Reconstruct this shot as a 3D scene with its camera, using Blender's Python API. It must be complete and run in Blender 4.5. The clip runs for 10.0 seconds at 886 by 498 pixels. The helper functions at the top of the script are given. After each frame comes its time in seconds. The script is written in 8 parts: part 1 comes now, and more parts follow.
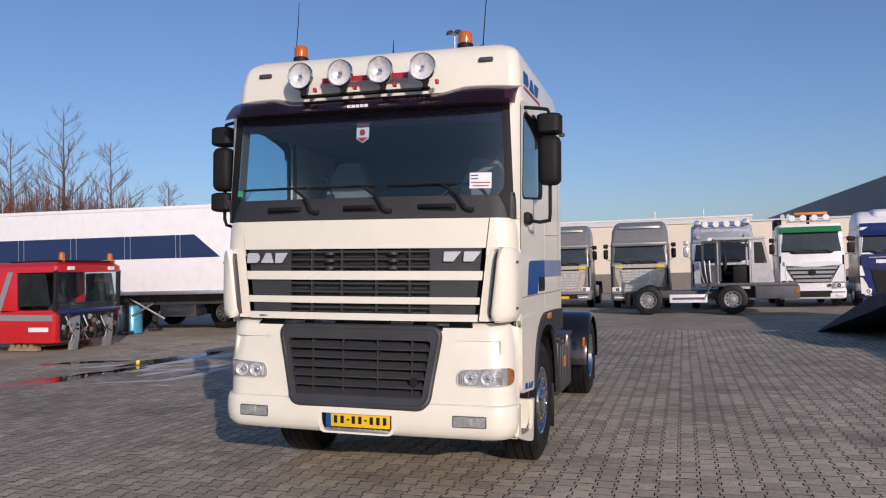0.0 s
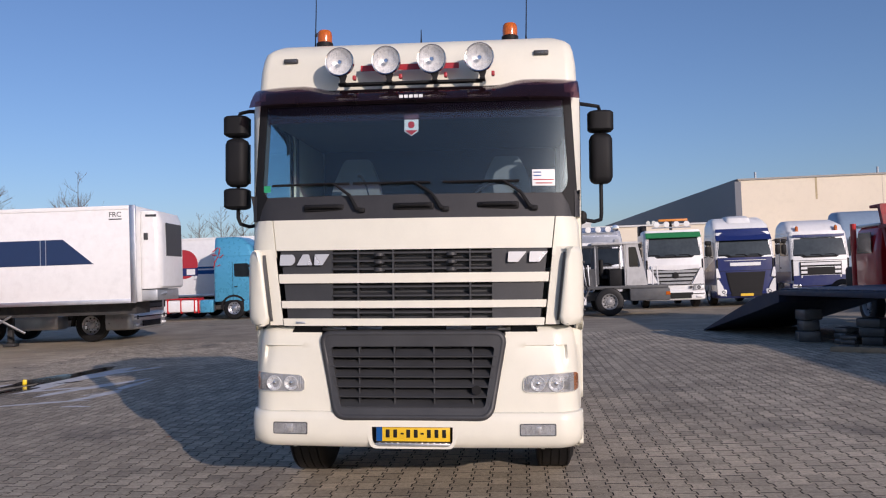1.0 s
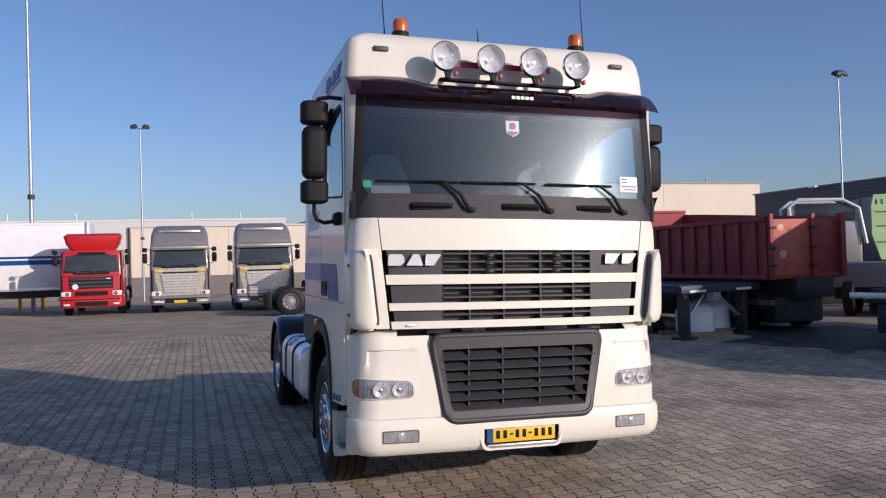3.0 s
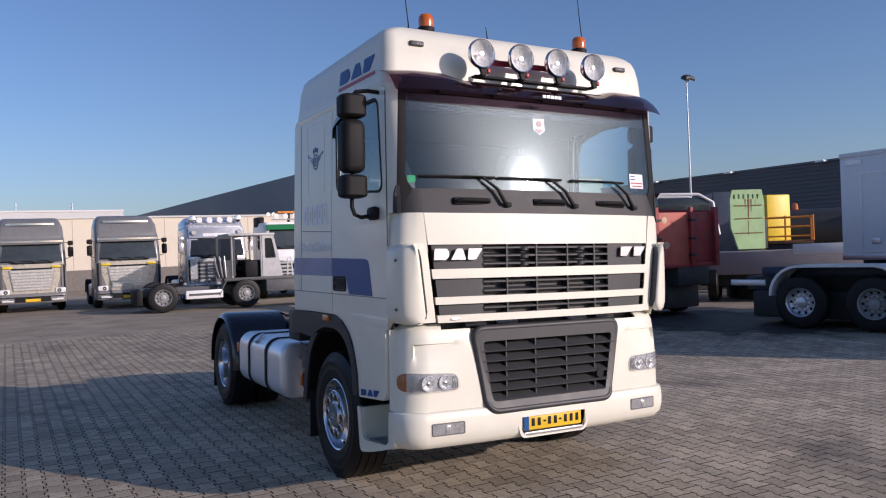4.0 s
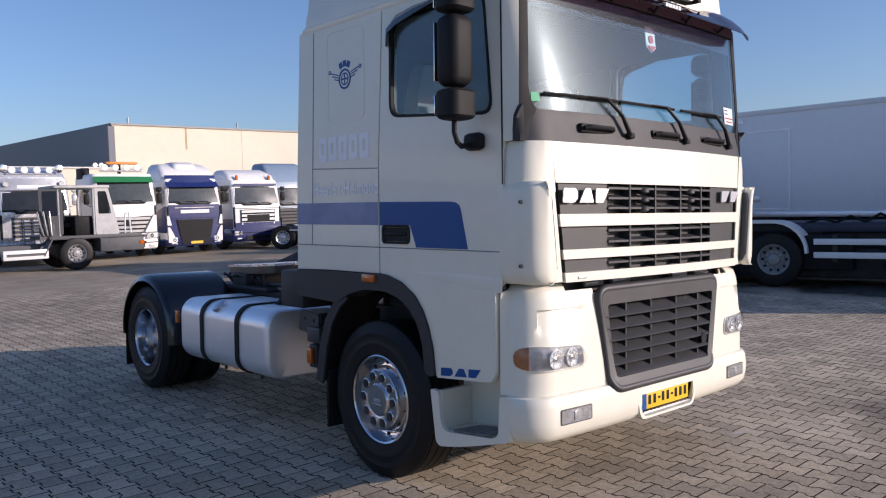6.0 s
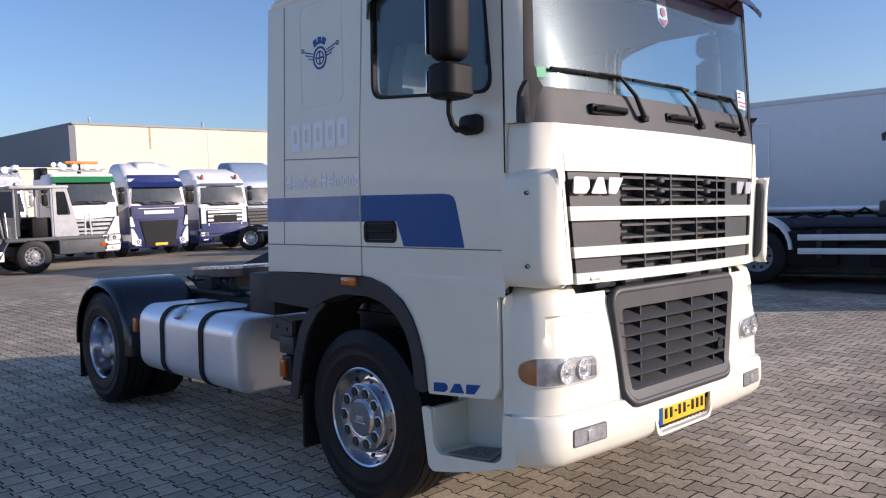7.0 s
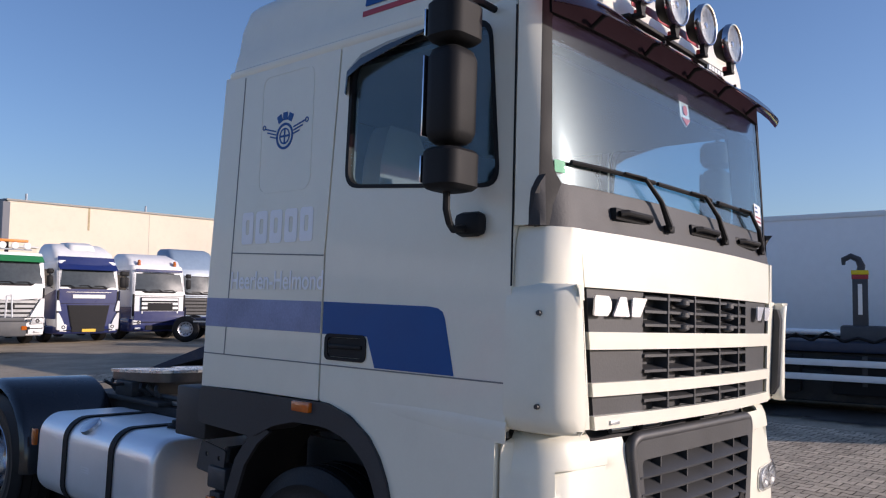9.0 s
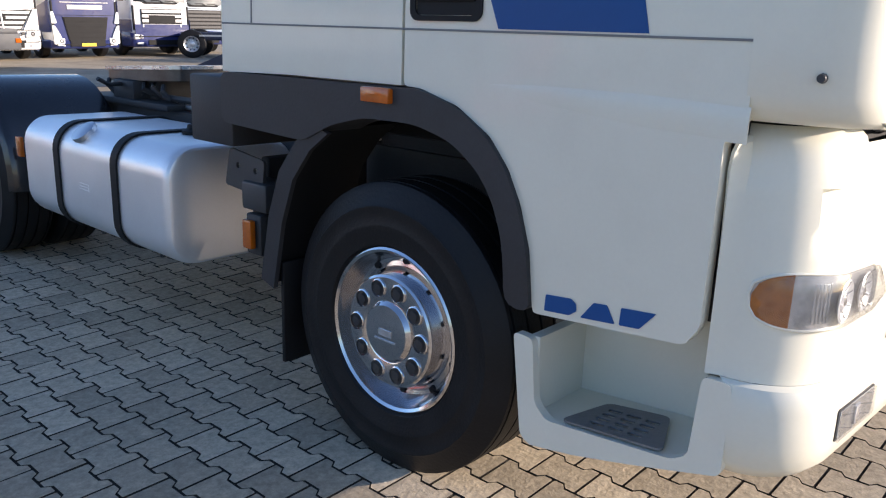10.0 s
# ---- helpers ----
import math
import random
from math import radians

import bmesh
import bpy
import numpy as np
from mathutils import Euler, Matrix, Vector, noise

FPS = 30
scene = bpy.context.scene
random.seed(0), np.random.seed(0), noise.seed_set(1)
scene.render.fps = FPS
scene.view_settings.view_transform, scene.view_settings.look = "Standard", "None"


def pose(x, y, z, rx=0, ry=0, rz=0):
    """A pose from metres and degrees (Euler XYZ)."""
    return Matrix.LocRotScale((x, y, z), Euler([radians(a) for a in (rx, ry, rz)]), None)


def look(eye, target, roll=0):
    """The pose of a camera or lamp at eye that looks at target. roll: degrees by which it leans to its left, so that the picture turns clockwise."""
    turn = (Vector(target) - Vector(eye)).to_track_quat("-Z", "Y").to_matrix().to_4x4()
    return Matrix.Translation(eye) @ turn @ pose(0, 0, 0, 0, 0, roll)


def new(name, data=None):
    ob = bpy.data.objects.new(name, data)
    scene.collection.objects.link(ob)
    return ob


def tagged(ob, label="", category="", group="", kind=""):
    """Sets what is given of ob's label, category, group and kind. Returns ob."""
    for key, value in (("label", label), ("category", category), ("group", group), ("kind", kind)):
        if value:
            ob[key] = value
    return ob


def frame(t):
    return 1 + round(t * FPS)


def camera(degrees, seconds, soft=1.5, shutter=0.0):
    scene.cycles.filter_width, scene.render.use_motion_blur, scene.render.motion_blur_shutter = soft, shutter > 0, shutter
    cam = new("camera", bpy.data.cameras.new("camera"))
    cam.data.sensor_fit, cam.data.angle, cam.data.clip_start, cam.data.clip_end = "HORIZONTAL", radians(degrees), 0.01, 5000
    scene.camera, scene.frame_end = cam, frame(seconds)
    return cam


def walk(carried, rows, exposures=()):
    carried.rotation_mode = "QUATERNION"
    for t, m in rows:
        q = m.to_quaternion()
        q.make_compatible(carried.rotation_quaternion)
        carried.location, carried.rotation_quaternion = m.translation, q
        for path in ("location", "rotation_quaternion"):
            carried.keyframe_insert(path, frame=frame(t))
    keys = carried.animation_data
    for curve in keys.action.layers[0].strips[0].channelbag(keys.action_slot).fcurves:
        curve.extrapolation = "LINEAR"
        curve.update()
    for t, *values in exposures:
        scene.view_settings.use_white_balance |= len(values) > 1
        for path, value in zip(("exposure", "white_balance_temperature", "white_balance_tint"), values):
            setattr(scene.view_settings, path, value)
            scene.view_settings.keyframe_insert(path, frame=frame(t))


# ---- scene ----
cam = camera(58.3, 10.0, soft=1.15)
PATH = [
    (0, (2.459, -5.759, 1.68), (1.881, -3.845, 1.742), -1.4),
    (0.5, (1.65, -5.715, 1.662), (1.255, -3.756, 1.73), -1.8),
    (1, (0.806, -5.742, 1.687), (0.617, -3.752, 1.755), -2.0),
    (1.5, (-0.053, -5.697, 1.711), (-0.041, -3.698, 1.779), -1.9),
    (2, (-0.791, -5.67, 1.751), (-0.576, -3.682, 1.81), -1.7),
    (2.5, (-1.521, -5.539, 1.787), (-1.113, -3.581, 1.833), -1.6),
    (4, (-3.594, -4.92, 1.888), (-2.63, -3.168, 1.886), -2.2),
    (4.5, (-4.102, -4.481, 1.894), (-3.001, -2.812, 1.878), -2.2),
    (5, (-4.457, -3.961, 1.875), (-3.249, -2.367, 1.839), -2.1),
    (5.5, (-4.501, -3.4, 1.828), (-3.219, -1.866, 1.761), -1.9),
    (5.7, (-4.492, -3.126, 1.835), (-3.179, -1.62, 1.743), -1.7),
    (6.8, (-4.101, -2.321, 1.796), (-2.72, -0.881, 1.653), -2.1),
    (7, (-4.107, -2.285, 1.795), (-2.708, -0.861, 1.673), -2.1),
    (7.5, (-4.099, -2.27, 1.86), (-2.687, -0.854, 1.861), -2.1),
    (8, (-4.064, -2.238, 1.928), (-2.648, -0.833, 2.079), -1.8),
    (8.5, (-3.947, -1.996, 1.898), (-2.509, -0.625, 2.126), -0.7),
    (9, (-3.682, -1.598, 1.861), (-2.183, -0.281, 1.987), 0.9),
    (9.5, (-3.315, -1.098, 1.706), (-1.801, 0.193, 1.506), 1.5),
    (10, (-3.019, -0.46, 1.578), (-1.587, 0.82, 1.021), 1.0),
]
walk(cam, [(t, look(eye, target, roll)) for t, eye, target, roll in PATH], [(0, -0.28, 6450, 24), (1.5, -0.26, 6420, 25), (4.5, -0.11, 6360, 26), (5.5, 0.01, 6430, 25), (7.0, 0.33, 6450, 24), (7.5, 0.23, 6440, 25), (8.2, -0.01, 6350, 26), (9, 0.12, 6500, 23), (9.5, 0.45, 6680, 21), (10, 0.98, 6880, 19)])

def mixcol(c, k):
    return tuple(min(1.0, max(0.0, v * k)) for v in c[:3]) + (1.0,)


def mat(name, col, rough=0.5, metal=0.0, var=0.12, scale=6.0, fine=90.0, bump=0.0, coat=0.0, dirt=0.0, piece=0.0, spec=0.5):
    """A node material: base colour varied at two scales, optional dust, relief and clear coat."""
    m = bpy.data.materials.new(name)
    m.use_nodes = True
    nt = m.node_tree
    b = nt.nodes["Principled BSDF"]
    co = nt.nodes.new("ShaderNodeTexCoord")
    n1 = nt.nodes.new("ShaderNodeTexNoise")
    n1.inputs["Scale"].default_value, n1.inputs["Detail"].default_value = scale, 5
    n2 = nt.nodes.new("ShaderNodeTexNoise")
    n2.inputs["Scale"].default_value, n2.inputs["Detail"].default_value = fine, 3
    for n in (n1, n2):
        nt.links.new(co.outputs["Object"], n.inputs["Vector"])
    add = nt.nodes.new("ShaderNodeMath")
    add.operation = "MULTIPLY_ADD"
    nt.links.new(n2.outputs["Fac"], add.inputs[0])
    add.inputs[1].default_value = 0.45
    nt.links.new(n1.outputs["Fac"], add.inputs[2])
    ramp = nt.nodes.new("ShaderNodeMapRange")
    ramp.inputs["From Min"].default_value, ramp.inputs["From Max"].default_value = 0.4, 1.05
    ramp.inputs["To Min"].default_value, ramp.inputs["To Max"].default_value = 1 - var, 1 + var
    nt.links.new(add.outputs[0], ramp.inputs["Value"])
    last = ramp.outputs[0]
    if piece:
        oi = nt.nodes.new("ShaderNodeObjectInfo")
        ge = nt.nodes.new("ShaderNodeNewGeometry")
        s = nt.nodes.new("ShaderNodeMath")
        s.operation = "ADD"
        nt.links.new(oi.outputs["Random"], s.inputs[0])
        nt.links.new(ge.outputs["Random Per Island"], s.inputs[1])
        fr = nt.nodes.new("ShaderNodeMath")
        fr.operation = "FRACT"
        nt.links.new(s.outputs[0], fr.inputs[0])
        r2 = nt.nodes.new("ShaderNodeMapRange")
        r2.inputs["To Min"].default_value, r2.inputs["To Max"].default_value = 1 - piece, 1 + piece
        nt.links.new(fr.outputs[0], r2.inputs["Value"])
        mu = nt.nodes.new("ShaderNodeMath")
        mu.operation = "MULTIPLY"
        nt.links.new(last, mu.inputs[0])
        nt.links.new(r2.outputs[0], mu.inputs[1])
        last = mu.outputs[0]
    vm = nt.nodes.new("ShaderNodeVectorMath")
    vm.operation = "SCALE"
    vm.inputs[0].default_value = col[:3]
    nt.links.new(last, vm.inputs["Scale"])
    out = vm.outputs[0]
    if dirt:
        dn = nt.nodes.new("ShaderNodeTexNoise")
        dn.inputs["Scale"].default_value, dn.inputs["Detail"].default_value, dn.inputs["Roughness"].default_value = 2.3, 8, 0.7
        nt.links.new(co.outputs["Object"], dn.inputs["Vector"])
        dr = nt.nodes.new("ShaderNodeMapRange")
        dr.inputs["From Min"].default_value, dr.inputs["From Max"].default_value, dr.inputs["To Max"].default_value = 0.5, 0.75, dirt
        nt.links.new(dn.outputs["Fac"], dr.inputs["Value"])
        mx = nt.nodes.new("ShaderNodeMixRGB")
        mx.inputs[2].default_value = (0.16, 0.14, 0.11, 1)
        nt.links.new(dr.outputs[0], mx.inputs[0])
        nt.links.new(out, mx.inputs[1])
        out = mx.outputs[0]
    nt.links.new(out, b.inputs["Base Color"])
    rr = nt.nodes.new("ShaderNodeMapRange")
    rr.inputs["To Min"].default_value, rr.inputs["To Max"].default_value = max(0.02, rough - 0.08), min(1, rough + 0.1)
    nt.links.new(n1.outputs["Fac"], rr.inputs["Value"])
    nt.links.new(rr.outputs[0], b.inputs["Roughness"])
    b.inputs["Metallic"].default_value, b.inputs["Coat Weight"].default_value, b.inputs["Coat Roughness"].default_value = metal, coat, 0.06
    b.inputs["Specular IOR Level"].default_value = spec
    if bump:
        bp = nt.nodes.new("ShaderNodeBump")
        bp.inputs["Strength"].default_value, bp.inputs["Distance"].default_value = min(1, bump), 0.004
        nt.links.new(n2.outputs["Fac"], bp.inputs["Height"])
        nt.links.new(bp.outputs[0], b.inputs["Normal"])
    return m


def glass(name, col, rough=0.0, mix=0.25, tint=(0.05, 0.06, 0.06), dust=0.0):
    """Thin glazing: part clear, part tinted, with a mirror coat by Fresnel."""
    m = bpy.data.materials.new(name)
    m.use_nodes = True
    nt = m.node_tree
    nt.nodes.remove(nt.nodes["Principled BSDF"])
    o = nt.nodes["Material Output"]
    tr = nt.nodes.new("ShaderNodeBsdfTransparent")
    tr.inputs[0].default_value = (*col, 1)
    df = nt.nodes.new("ShaderNodeBsdfDiffuse")
    df.inputs[0].default_value = (*tint, 1)
    gl = nt.nodes.new("ShaderNodeBsdfGlossy")
    gl.inputs["Roughness"].default_value = rough
    lw = nt.nodes.new("ShaderNodeLayerWeight")
    lw.inputs[0].default_value = 0.5
    pw = nt.nodes.new("ShaderNodeMath")
    pw.operation = "POWER"
    nt.links.new(lw.outputs["Facing"], pw.inputs[0])
    pw.inputs[1].default_value = 4.0
    fr = nt.nodes.new("ShaderNodeMath")
    fr.operation = "MULTIPLY_ADD"
    nt.links.new(pw.outputs[0], fr.inputs[0])
    fr.inputs[1].default_value, fr.inputs[2].default_value = 0.9, 0.035
    m1, m2 = nt.nodes.new("ShaderNodeMixShader"), nt.nodes.new("ShaderNodeMixShader")
    m1.inputs[0].default_value = mix
    nt.links.new(tr.outputs[0], m1.inputs[1])
    nt.links.new(df.outputs[0], m1.inputs[2])
    nt.links.new(fr.outputs[0], m2.inputs[0])
    nt.links.new(m1.outputs[0], m2.inputs[1])
    nt.links.new(gl.outputs[0], m2.inputs[2])
    last = m2.outputs[0]
    if dust:
        for rg, share in ((0.33, dust), (0.13, dust * 0.2)):
            g2 = nt.nodes.new("ShaderNodeBsdfGlossy")
            g2.inputs["Roughness"].default_value = rg
            g2.inputs[0].default_value = (0.82, 0.95, 1.0, 1)
            m3 = nt.nodes.new("ShaderNodeMixShader")
            m3.inputs[0].default_value = share
            nt.links.new(last, m3.inputs[1])
            nt.links.new(g2.outputs[0], m3.inputs[2])
            last = m3.outputs[0]
    nt.links.new(last, o.inputs["Surface"])
    return m


# mesh builders ---------------------------------------------------------------
def mesh_from(name, bm, material, angle=32):
    bmesh.ops.recalc_face_normals(bm, faces=bm.faces)
    me = bpy.data.meshes.new(name)
    bm.to_mesh(me)
    bm.free()
    for p in me.polygons:
        p.use_smooth = True
    me.set_sharp_from_angle(angle=radians(angle))
    me.materials.append(material)
    return me


def part(name, bm, material, parent=None, label="", angle=32, at=None):
    """One mesh object out of a bmesh, under a thing or part."""
    ob = new(name, mesh_from(name, bm, material, angle))
    if parent is not None:
        ob.parent = parent
    if at is not None:
        ob.matrix_basis = at
    return tagged(ob, label)


def thing(name, m, label, category, group="", kind=""):
    ob = new(name, None)
    ob.matrix_basis = m
    return tagged(ob, label, category, group, kind)


def B():
    return bmesh.new()


def box(bm, x0, x1, y0, y1, z0, z1, bev=0.0, seg=2, m=None):
    r = bmesh.ops.create_cube(bm, size=1.0)["verts"]
    for v in r:
        v.co = Vector((x0 + (v.co.x + 0.5) * (x1 - x0), y0 + (v.co.y + 0.5) * (y1 - y0), z0 + (v.co.z + 0.5) * (z1 - z0)))
    if bev:
        es = list({e for v in r for e in v.link_edges})
        r = [v for v in bmesh.ops.bevel(bm, geom=es, offset=bev, segments=seg, affect="EDGES", profile=0.5)["verts"]]
        if m is not None:
            seen = set()
            for v in r:
                if v not in seen:
                    v.co = m @ v.co
                    seen.add(v)
    elif m is not None:
        for v in r:
            v.co = m @ v.co
    return bm


def loft(bm, rings, closed=True, caps=True):
    vs = [[bm.verts.new(p) for p in r] for r in rings]
    n = len(vs[0])
    for a, b in zip(vs, vs[1:]):
        for i in range(n if closed else n - 1):
            j = (i + 1) % n
            bm.faces.new((a[i], a[j], b[j], b[i]))
    if caps:
        bm.faces.new(vs[0][::-1])
        bm.faces.new(vs[-1])
    return bm


def sheet(bm, rings, thick, keep=None):
    """An open curved panel with thickness: rings of points, offset along their normals."""
    n, k = len(rings), len(rings[0])
    vs = [[bm.verts.new(p) for p in r] for r in rings]
    fs = []
    for i in range(n - 1):
        for j in range(k - 1):
            c = (vs[i][j].co + vs[i + 1][j + 1].co) / 2
            if keep is None or keep(c):
                fs.append(bm.faces.new((vs[i][j], vs[i][j + 1], vs[i + 1][j + 1], vs[i + 1][j])))
    for v in [v for r in vs for v in r if not v.link_faces]:
        bm.verts.remove(v)
    if thick:
        bmesh.ops.recalc_face_normals(bm, faces=fs)
        bm.normal_update()
        used = list({v for f in fs for v in f.verts})
        twin = {v: bm.verts.new(v.co - v.normal * thick) for v in used}
        rim = [(e.verts[0], e.verts[1]) for e in {e for f in fs for e in f.edges} if len(e.link_faces) == 1]
        for f in fs:
            bm.faces.new([twin[v] for v in reversed(f.verts)])
        for a, b in rim:
            bm.faces.new((a, b, twin[b], twin[a]))
    return bm


def ring(p, ax, r, n, ph=0.0):
    """n points round p in the plane across ax ('x','y','z')."""
    out = []
    for i in range(n):
        a = 2 * math.pi * i / n + ph
        c, s = r * math.cos(a), r * math.sin(a)
        out.append({"x": (p[0], p[1] + c, p[2] + s), "y": (p[0] + c, p[1], p[2] + s), "z": (p[0] + c, p[1] + s, p[2])}[ax])
    return out


def turned(bm, p, ax, profile, n=32, caps=True):
    """A body of revolution round the axis ax through p: profile of (offset along the axis, radius)."""
    k = "xyz".index(ax)
    rings = []
    for d, r in profile:
        q = list(p)
        q[k] += d
        rings.append(ring(q, ax, r, n))
    return loft(bm, rings, True, caps)


def tube(bm, pts, r, n=8):
    """A round bar along points, with its corners mitred."""
    pts = [Vector(p) for p in pts]
    rings = []
    for i, p in enumerate(pts):
        d = (pts[min(i + 1, len(pts) - 1)] - pts[max(i - 1, 0)]).normalized()
        q = d.to_track_quat("Z", "Y").to_matrix() if i == 0 else q
        if i:
            q = (rings_d.rotation_difference(d).to_matrix() @ q)
        rings_d = d
        rr = r[i] if isinstance(r, (list, tuple)) else r
        rings.append([p + q @ Vector((rr * math.cos(a), rr * math.sin(a), 0)) for a in [2 * math.pi * j / n for j in range(n)]])
    return loft(bm, rings)


def plate(bm, outer, holes, fn, thick):
    """A flat panel with openings: 2D loops, fn maps (u, v) to space, thick is the vector of its depth."""
    es = []
    for lp in [outer, *holes]:
        vs = [bm.verts.new(fn(u, v)) for u, v in lp]
        es += [bm.edges.new((vs[i], vs[(i + 1) % len(vs)])) for i in range(len(vs))]
    r = bmesh.ops.triangle_fill(bm, use_beauty=True, edges=es)
    fs = [f for f in r["geom"] if isinstance(f, bmesh.types.BMFace)]
    ex = bmesh.ops.extrude_face_region(bm, geom=fs)
    for v in ex["geom"]:
        if isinstance(v, bmesh.types.BMVert):
            v.co += Vector(thick)
    return bm


def rrect(u0, u1, v0, v1, r, n=5):
    """A rounded rectangle as a 2D loop."""
    out = []
    for cx, cy, a0 in ((u1 - r, v1 - r, 0), (u0 + r, v1 - r, 90), (u0 + r, v0 + r, 180), (u1 - r, v0 + r, 270)):
        for i in range(n + 1):
            a = radians(a0 + 90 * i / n)
            out.append((cx + r * math.cos(a), cy + r * math.sin(a)))
    return out


def rounded(poly, r, n=4):
    """A 2D polygon with its corners rounded off."""
    out = []
    k = len(poly)
    for i in range(k):
        p, a, b = Vector(poly[i]), Vector(poly[i - 1]), Vector(poly[(i + 1) % k])
        da, db = (a - p), (b - p)
        d = min(r, da.length * 0.45, db.length * 0.45)
        p0, p1 = p + da.normalized() * d, p + db.normalized() * d
        for j in range(n + 1):
            t = j / n
            q = p0 * (1 - t) ** 2 + p * 2 * t * (1 - t) + p1 * t * t
            out.append((q.x, q.y))
    return out


def letters(text, size, material, parent, m, name="lettering", depth=0.002, label="", align="LEFT", stretch=1.0, bold=0.0):
    cu = bpy.data.curves.new(name, "FONT")
    cu.body, cu.size, cu.extrude, cu.align_x, cu.offset = text, size, depth, align, bold
    tmp = bpy.data.objects.new(name, cu)
    scene.collection.objects.link(tmp)
    me = bpy.data.meshes.new_from_object(tmp.evaluated_get(bpy.context.evaluated_depsgraph_get()))
    bpy.data.objects.remove(tmp)
    me.transform(Matrix.Diagonal((stretch, 1, 1, 1)))
    me.materials.clear()
    me.materials.append(material)
    ob = new(name, me)
    if parent is not None:
        ob.parent = parent
    ob.matrix_basis = m
    return tagged(ob, label)

# light: low winter sun over the right shoulder, clear sky
SUN = Vector((0.58, -0.815, 0.277)).normalized()
w = bpy.data.worlds.new("sky")
scene.world = w
w.use_nodes = True
sky = w.node_tree.nodes.new("ShaderNodeTexSky")
sky.sky_type, sky.sun_disc = "NISHITA", False
sky.sun_elevation, sky.sun_rotation = math.asin(SUN.z), math.atan2(SUN.x, SUN.y)
sky.altitude, sky.air_density, sky.dust_density, sky.ozone_density = 0, 1.0, 0.9, 4.5
w.node_tree.links.new(sky.outputs[0], w.node_tree.nodes["Background"].inputs[0])
w.node_tree.nodes["Background"].inputs[1].default_value = 0.14
sun = new("sun", bpy.data.lights.new("sun", "SUN"))
sun.data.energy, sun.data.angle, sun.data.color = 3.8, radians(0.5), (1.0, 0.91, 0.78)
sun.matrix_basis = look((SUN * 60), (0, 0, 0))

# materials
WHITE = mat("cream_white_paint", (0.795, 0.77, 0.65), 0.38, var=0.03, coat=0.3, dirt=0.05)
PUREW = mat("white_paint", (0.80, 0.80, 0.79), 0.35, var=0.04, coat=0.2, dirt=0.12)
BLACKP = mat("black_plastic", (0.011, 0.011, 0.012), 0.62, var=0.2, bump=0.1, spec=0.25)
GREYP = mat("dark_grey_plastic", (0.042, 0.043, 0.046), 0.5, var=0.2, bump=0.14)
RUBBER = mat("tyre_rubber", (0.009, 0.009, 0.010), 0.5, var=0.35, bump=0.35, dirt=0.03, spec=0.28)
CHROME = mat("polished_aluminium", (0.64, 0.64, 0.66), 0.13, metal=1.0, var=0.06)
ALU = mat("brushed_aluminium", (0.66, 0.67, 0.70), 0.40, metal=1.0, var=0.08, fine=160, bump=0.1)
STEEL = mat("black_chassis_steel", (0.03, 0.03, 0.032), 0.6, var=0.3, bump=0.3, dirt=0.3)
GREASE = mat("greased_steel", (0.10, 0.09, 0.085), 0.3, metal=0.8, var=0.35, bump=0.4)
BLUE = mat("royal_blue_film", (0.001, 0.075, 0.27), 0.42, var=0.06, spec=0.3)
RED = mat("red_film", (0.42, 0.03, 0.04), 0.4, var=0.08)
AMBER = mat("amber_lens", (0.55, 0.12, 0.008), 0.15, var=0.2, scale=25, coat=0.6)
YELLOW = mat("yellow_plate", (0.80, 0.50, 0.02), 0.4, var=0.05)
INTERIOR = mat("cab_trim_dark", (0.05, 0.052, 0.055), 0.8, var=0.2, bump=0.2)
SEAT = mat("grey_seat_cover", (0.22, 0.22, 0.225), 0.9, var=0.1, bump=0.3)
GLASS = glass("tinted_glass", (0.76, 0.88, 0.92), 0.0, 0.006, (0.25, 0.31, 0.34), 0.009)
LENS = glass("clear_lens", (0.97, 0.975, 0.98), 0.02, 0.02, (0.7, 0.7, 0.7))
LAMPSILVER = mat("lamp_reflector_silver", (0.58, 0.58, 0.575), 0.2, metal=0.5, var=0.3, scale=30, bump=0.15)
SEAM = mat("dark_seam_sealant", (0.20, 0.20, 0.20), 0.7, var=0.1)
VISOR = glass("smoked_maroon_acrylic", (0.55, 0.40, 0.45), 0.03, 0.18, (0.06, 0.032, 0.042))
TRIM = mat("grey_cab_lining", (0.13, 0.14, 0.145), 0.85, var=0.12, bump=0.2)
TREAD = mat("grey_tread_plate", (0.20, 0.20, 0.205), 0.5, metal=0.3, var=0.2, bump=0.3)
PALEAMBER = mat("pale_amber_lens", (0.42, 0.13, 0.025), 0.12, var=0.35, scale=30, coat=0.6)
SPOTREF = mat("spot_reflector", (0.78, 0.78, 0.77), 0.3, metal=0.25, var=0.25, scale=40, bump=0.3)
TANKALU = mat("satin_aluminium_sheet", (0.86, 0.87, 0.89), 0.34, metal=0.62, var=0.06, scale=3, fine=140, bump=0.06)
GLOSSBLACK = mat("glossy_black_plastic", (0.008, 0.008, 0.010), 0.24, var=0.2, coat=0.6, dirt=0.08)
FADEDBLUE = mat("faded_blue_film", (0.21, 0.25, 0.41), 0.4, var=0.35, scale=3.0, spec=0.35)
WORNSTEEL = mat("worn_bright_steel", (0.66, 0.66, 0.67), 0.26, metal=1.0, var=0.35, scale=9, bump=0.2)
EMBLEM = mat("bright_emblem_plating", (0.80, 0.80, 0.82), 0.25, metal=0.5, var=0.05)
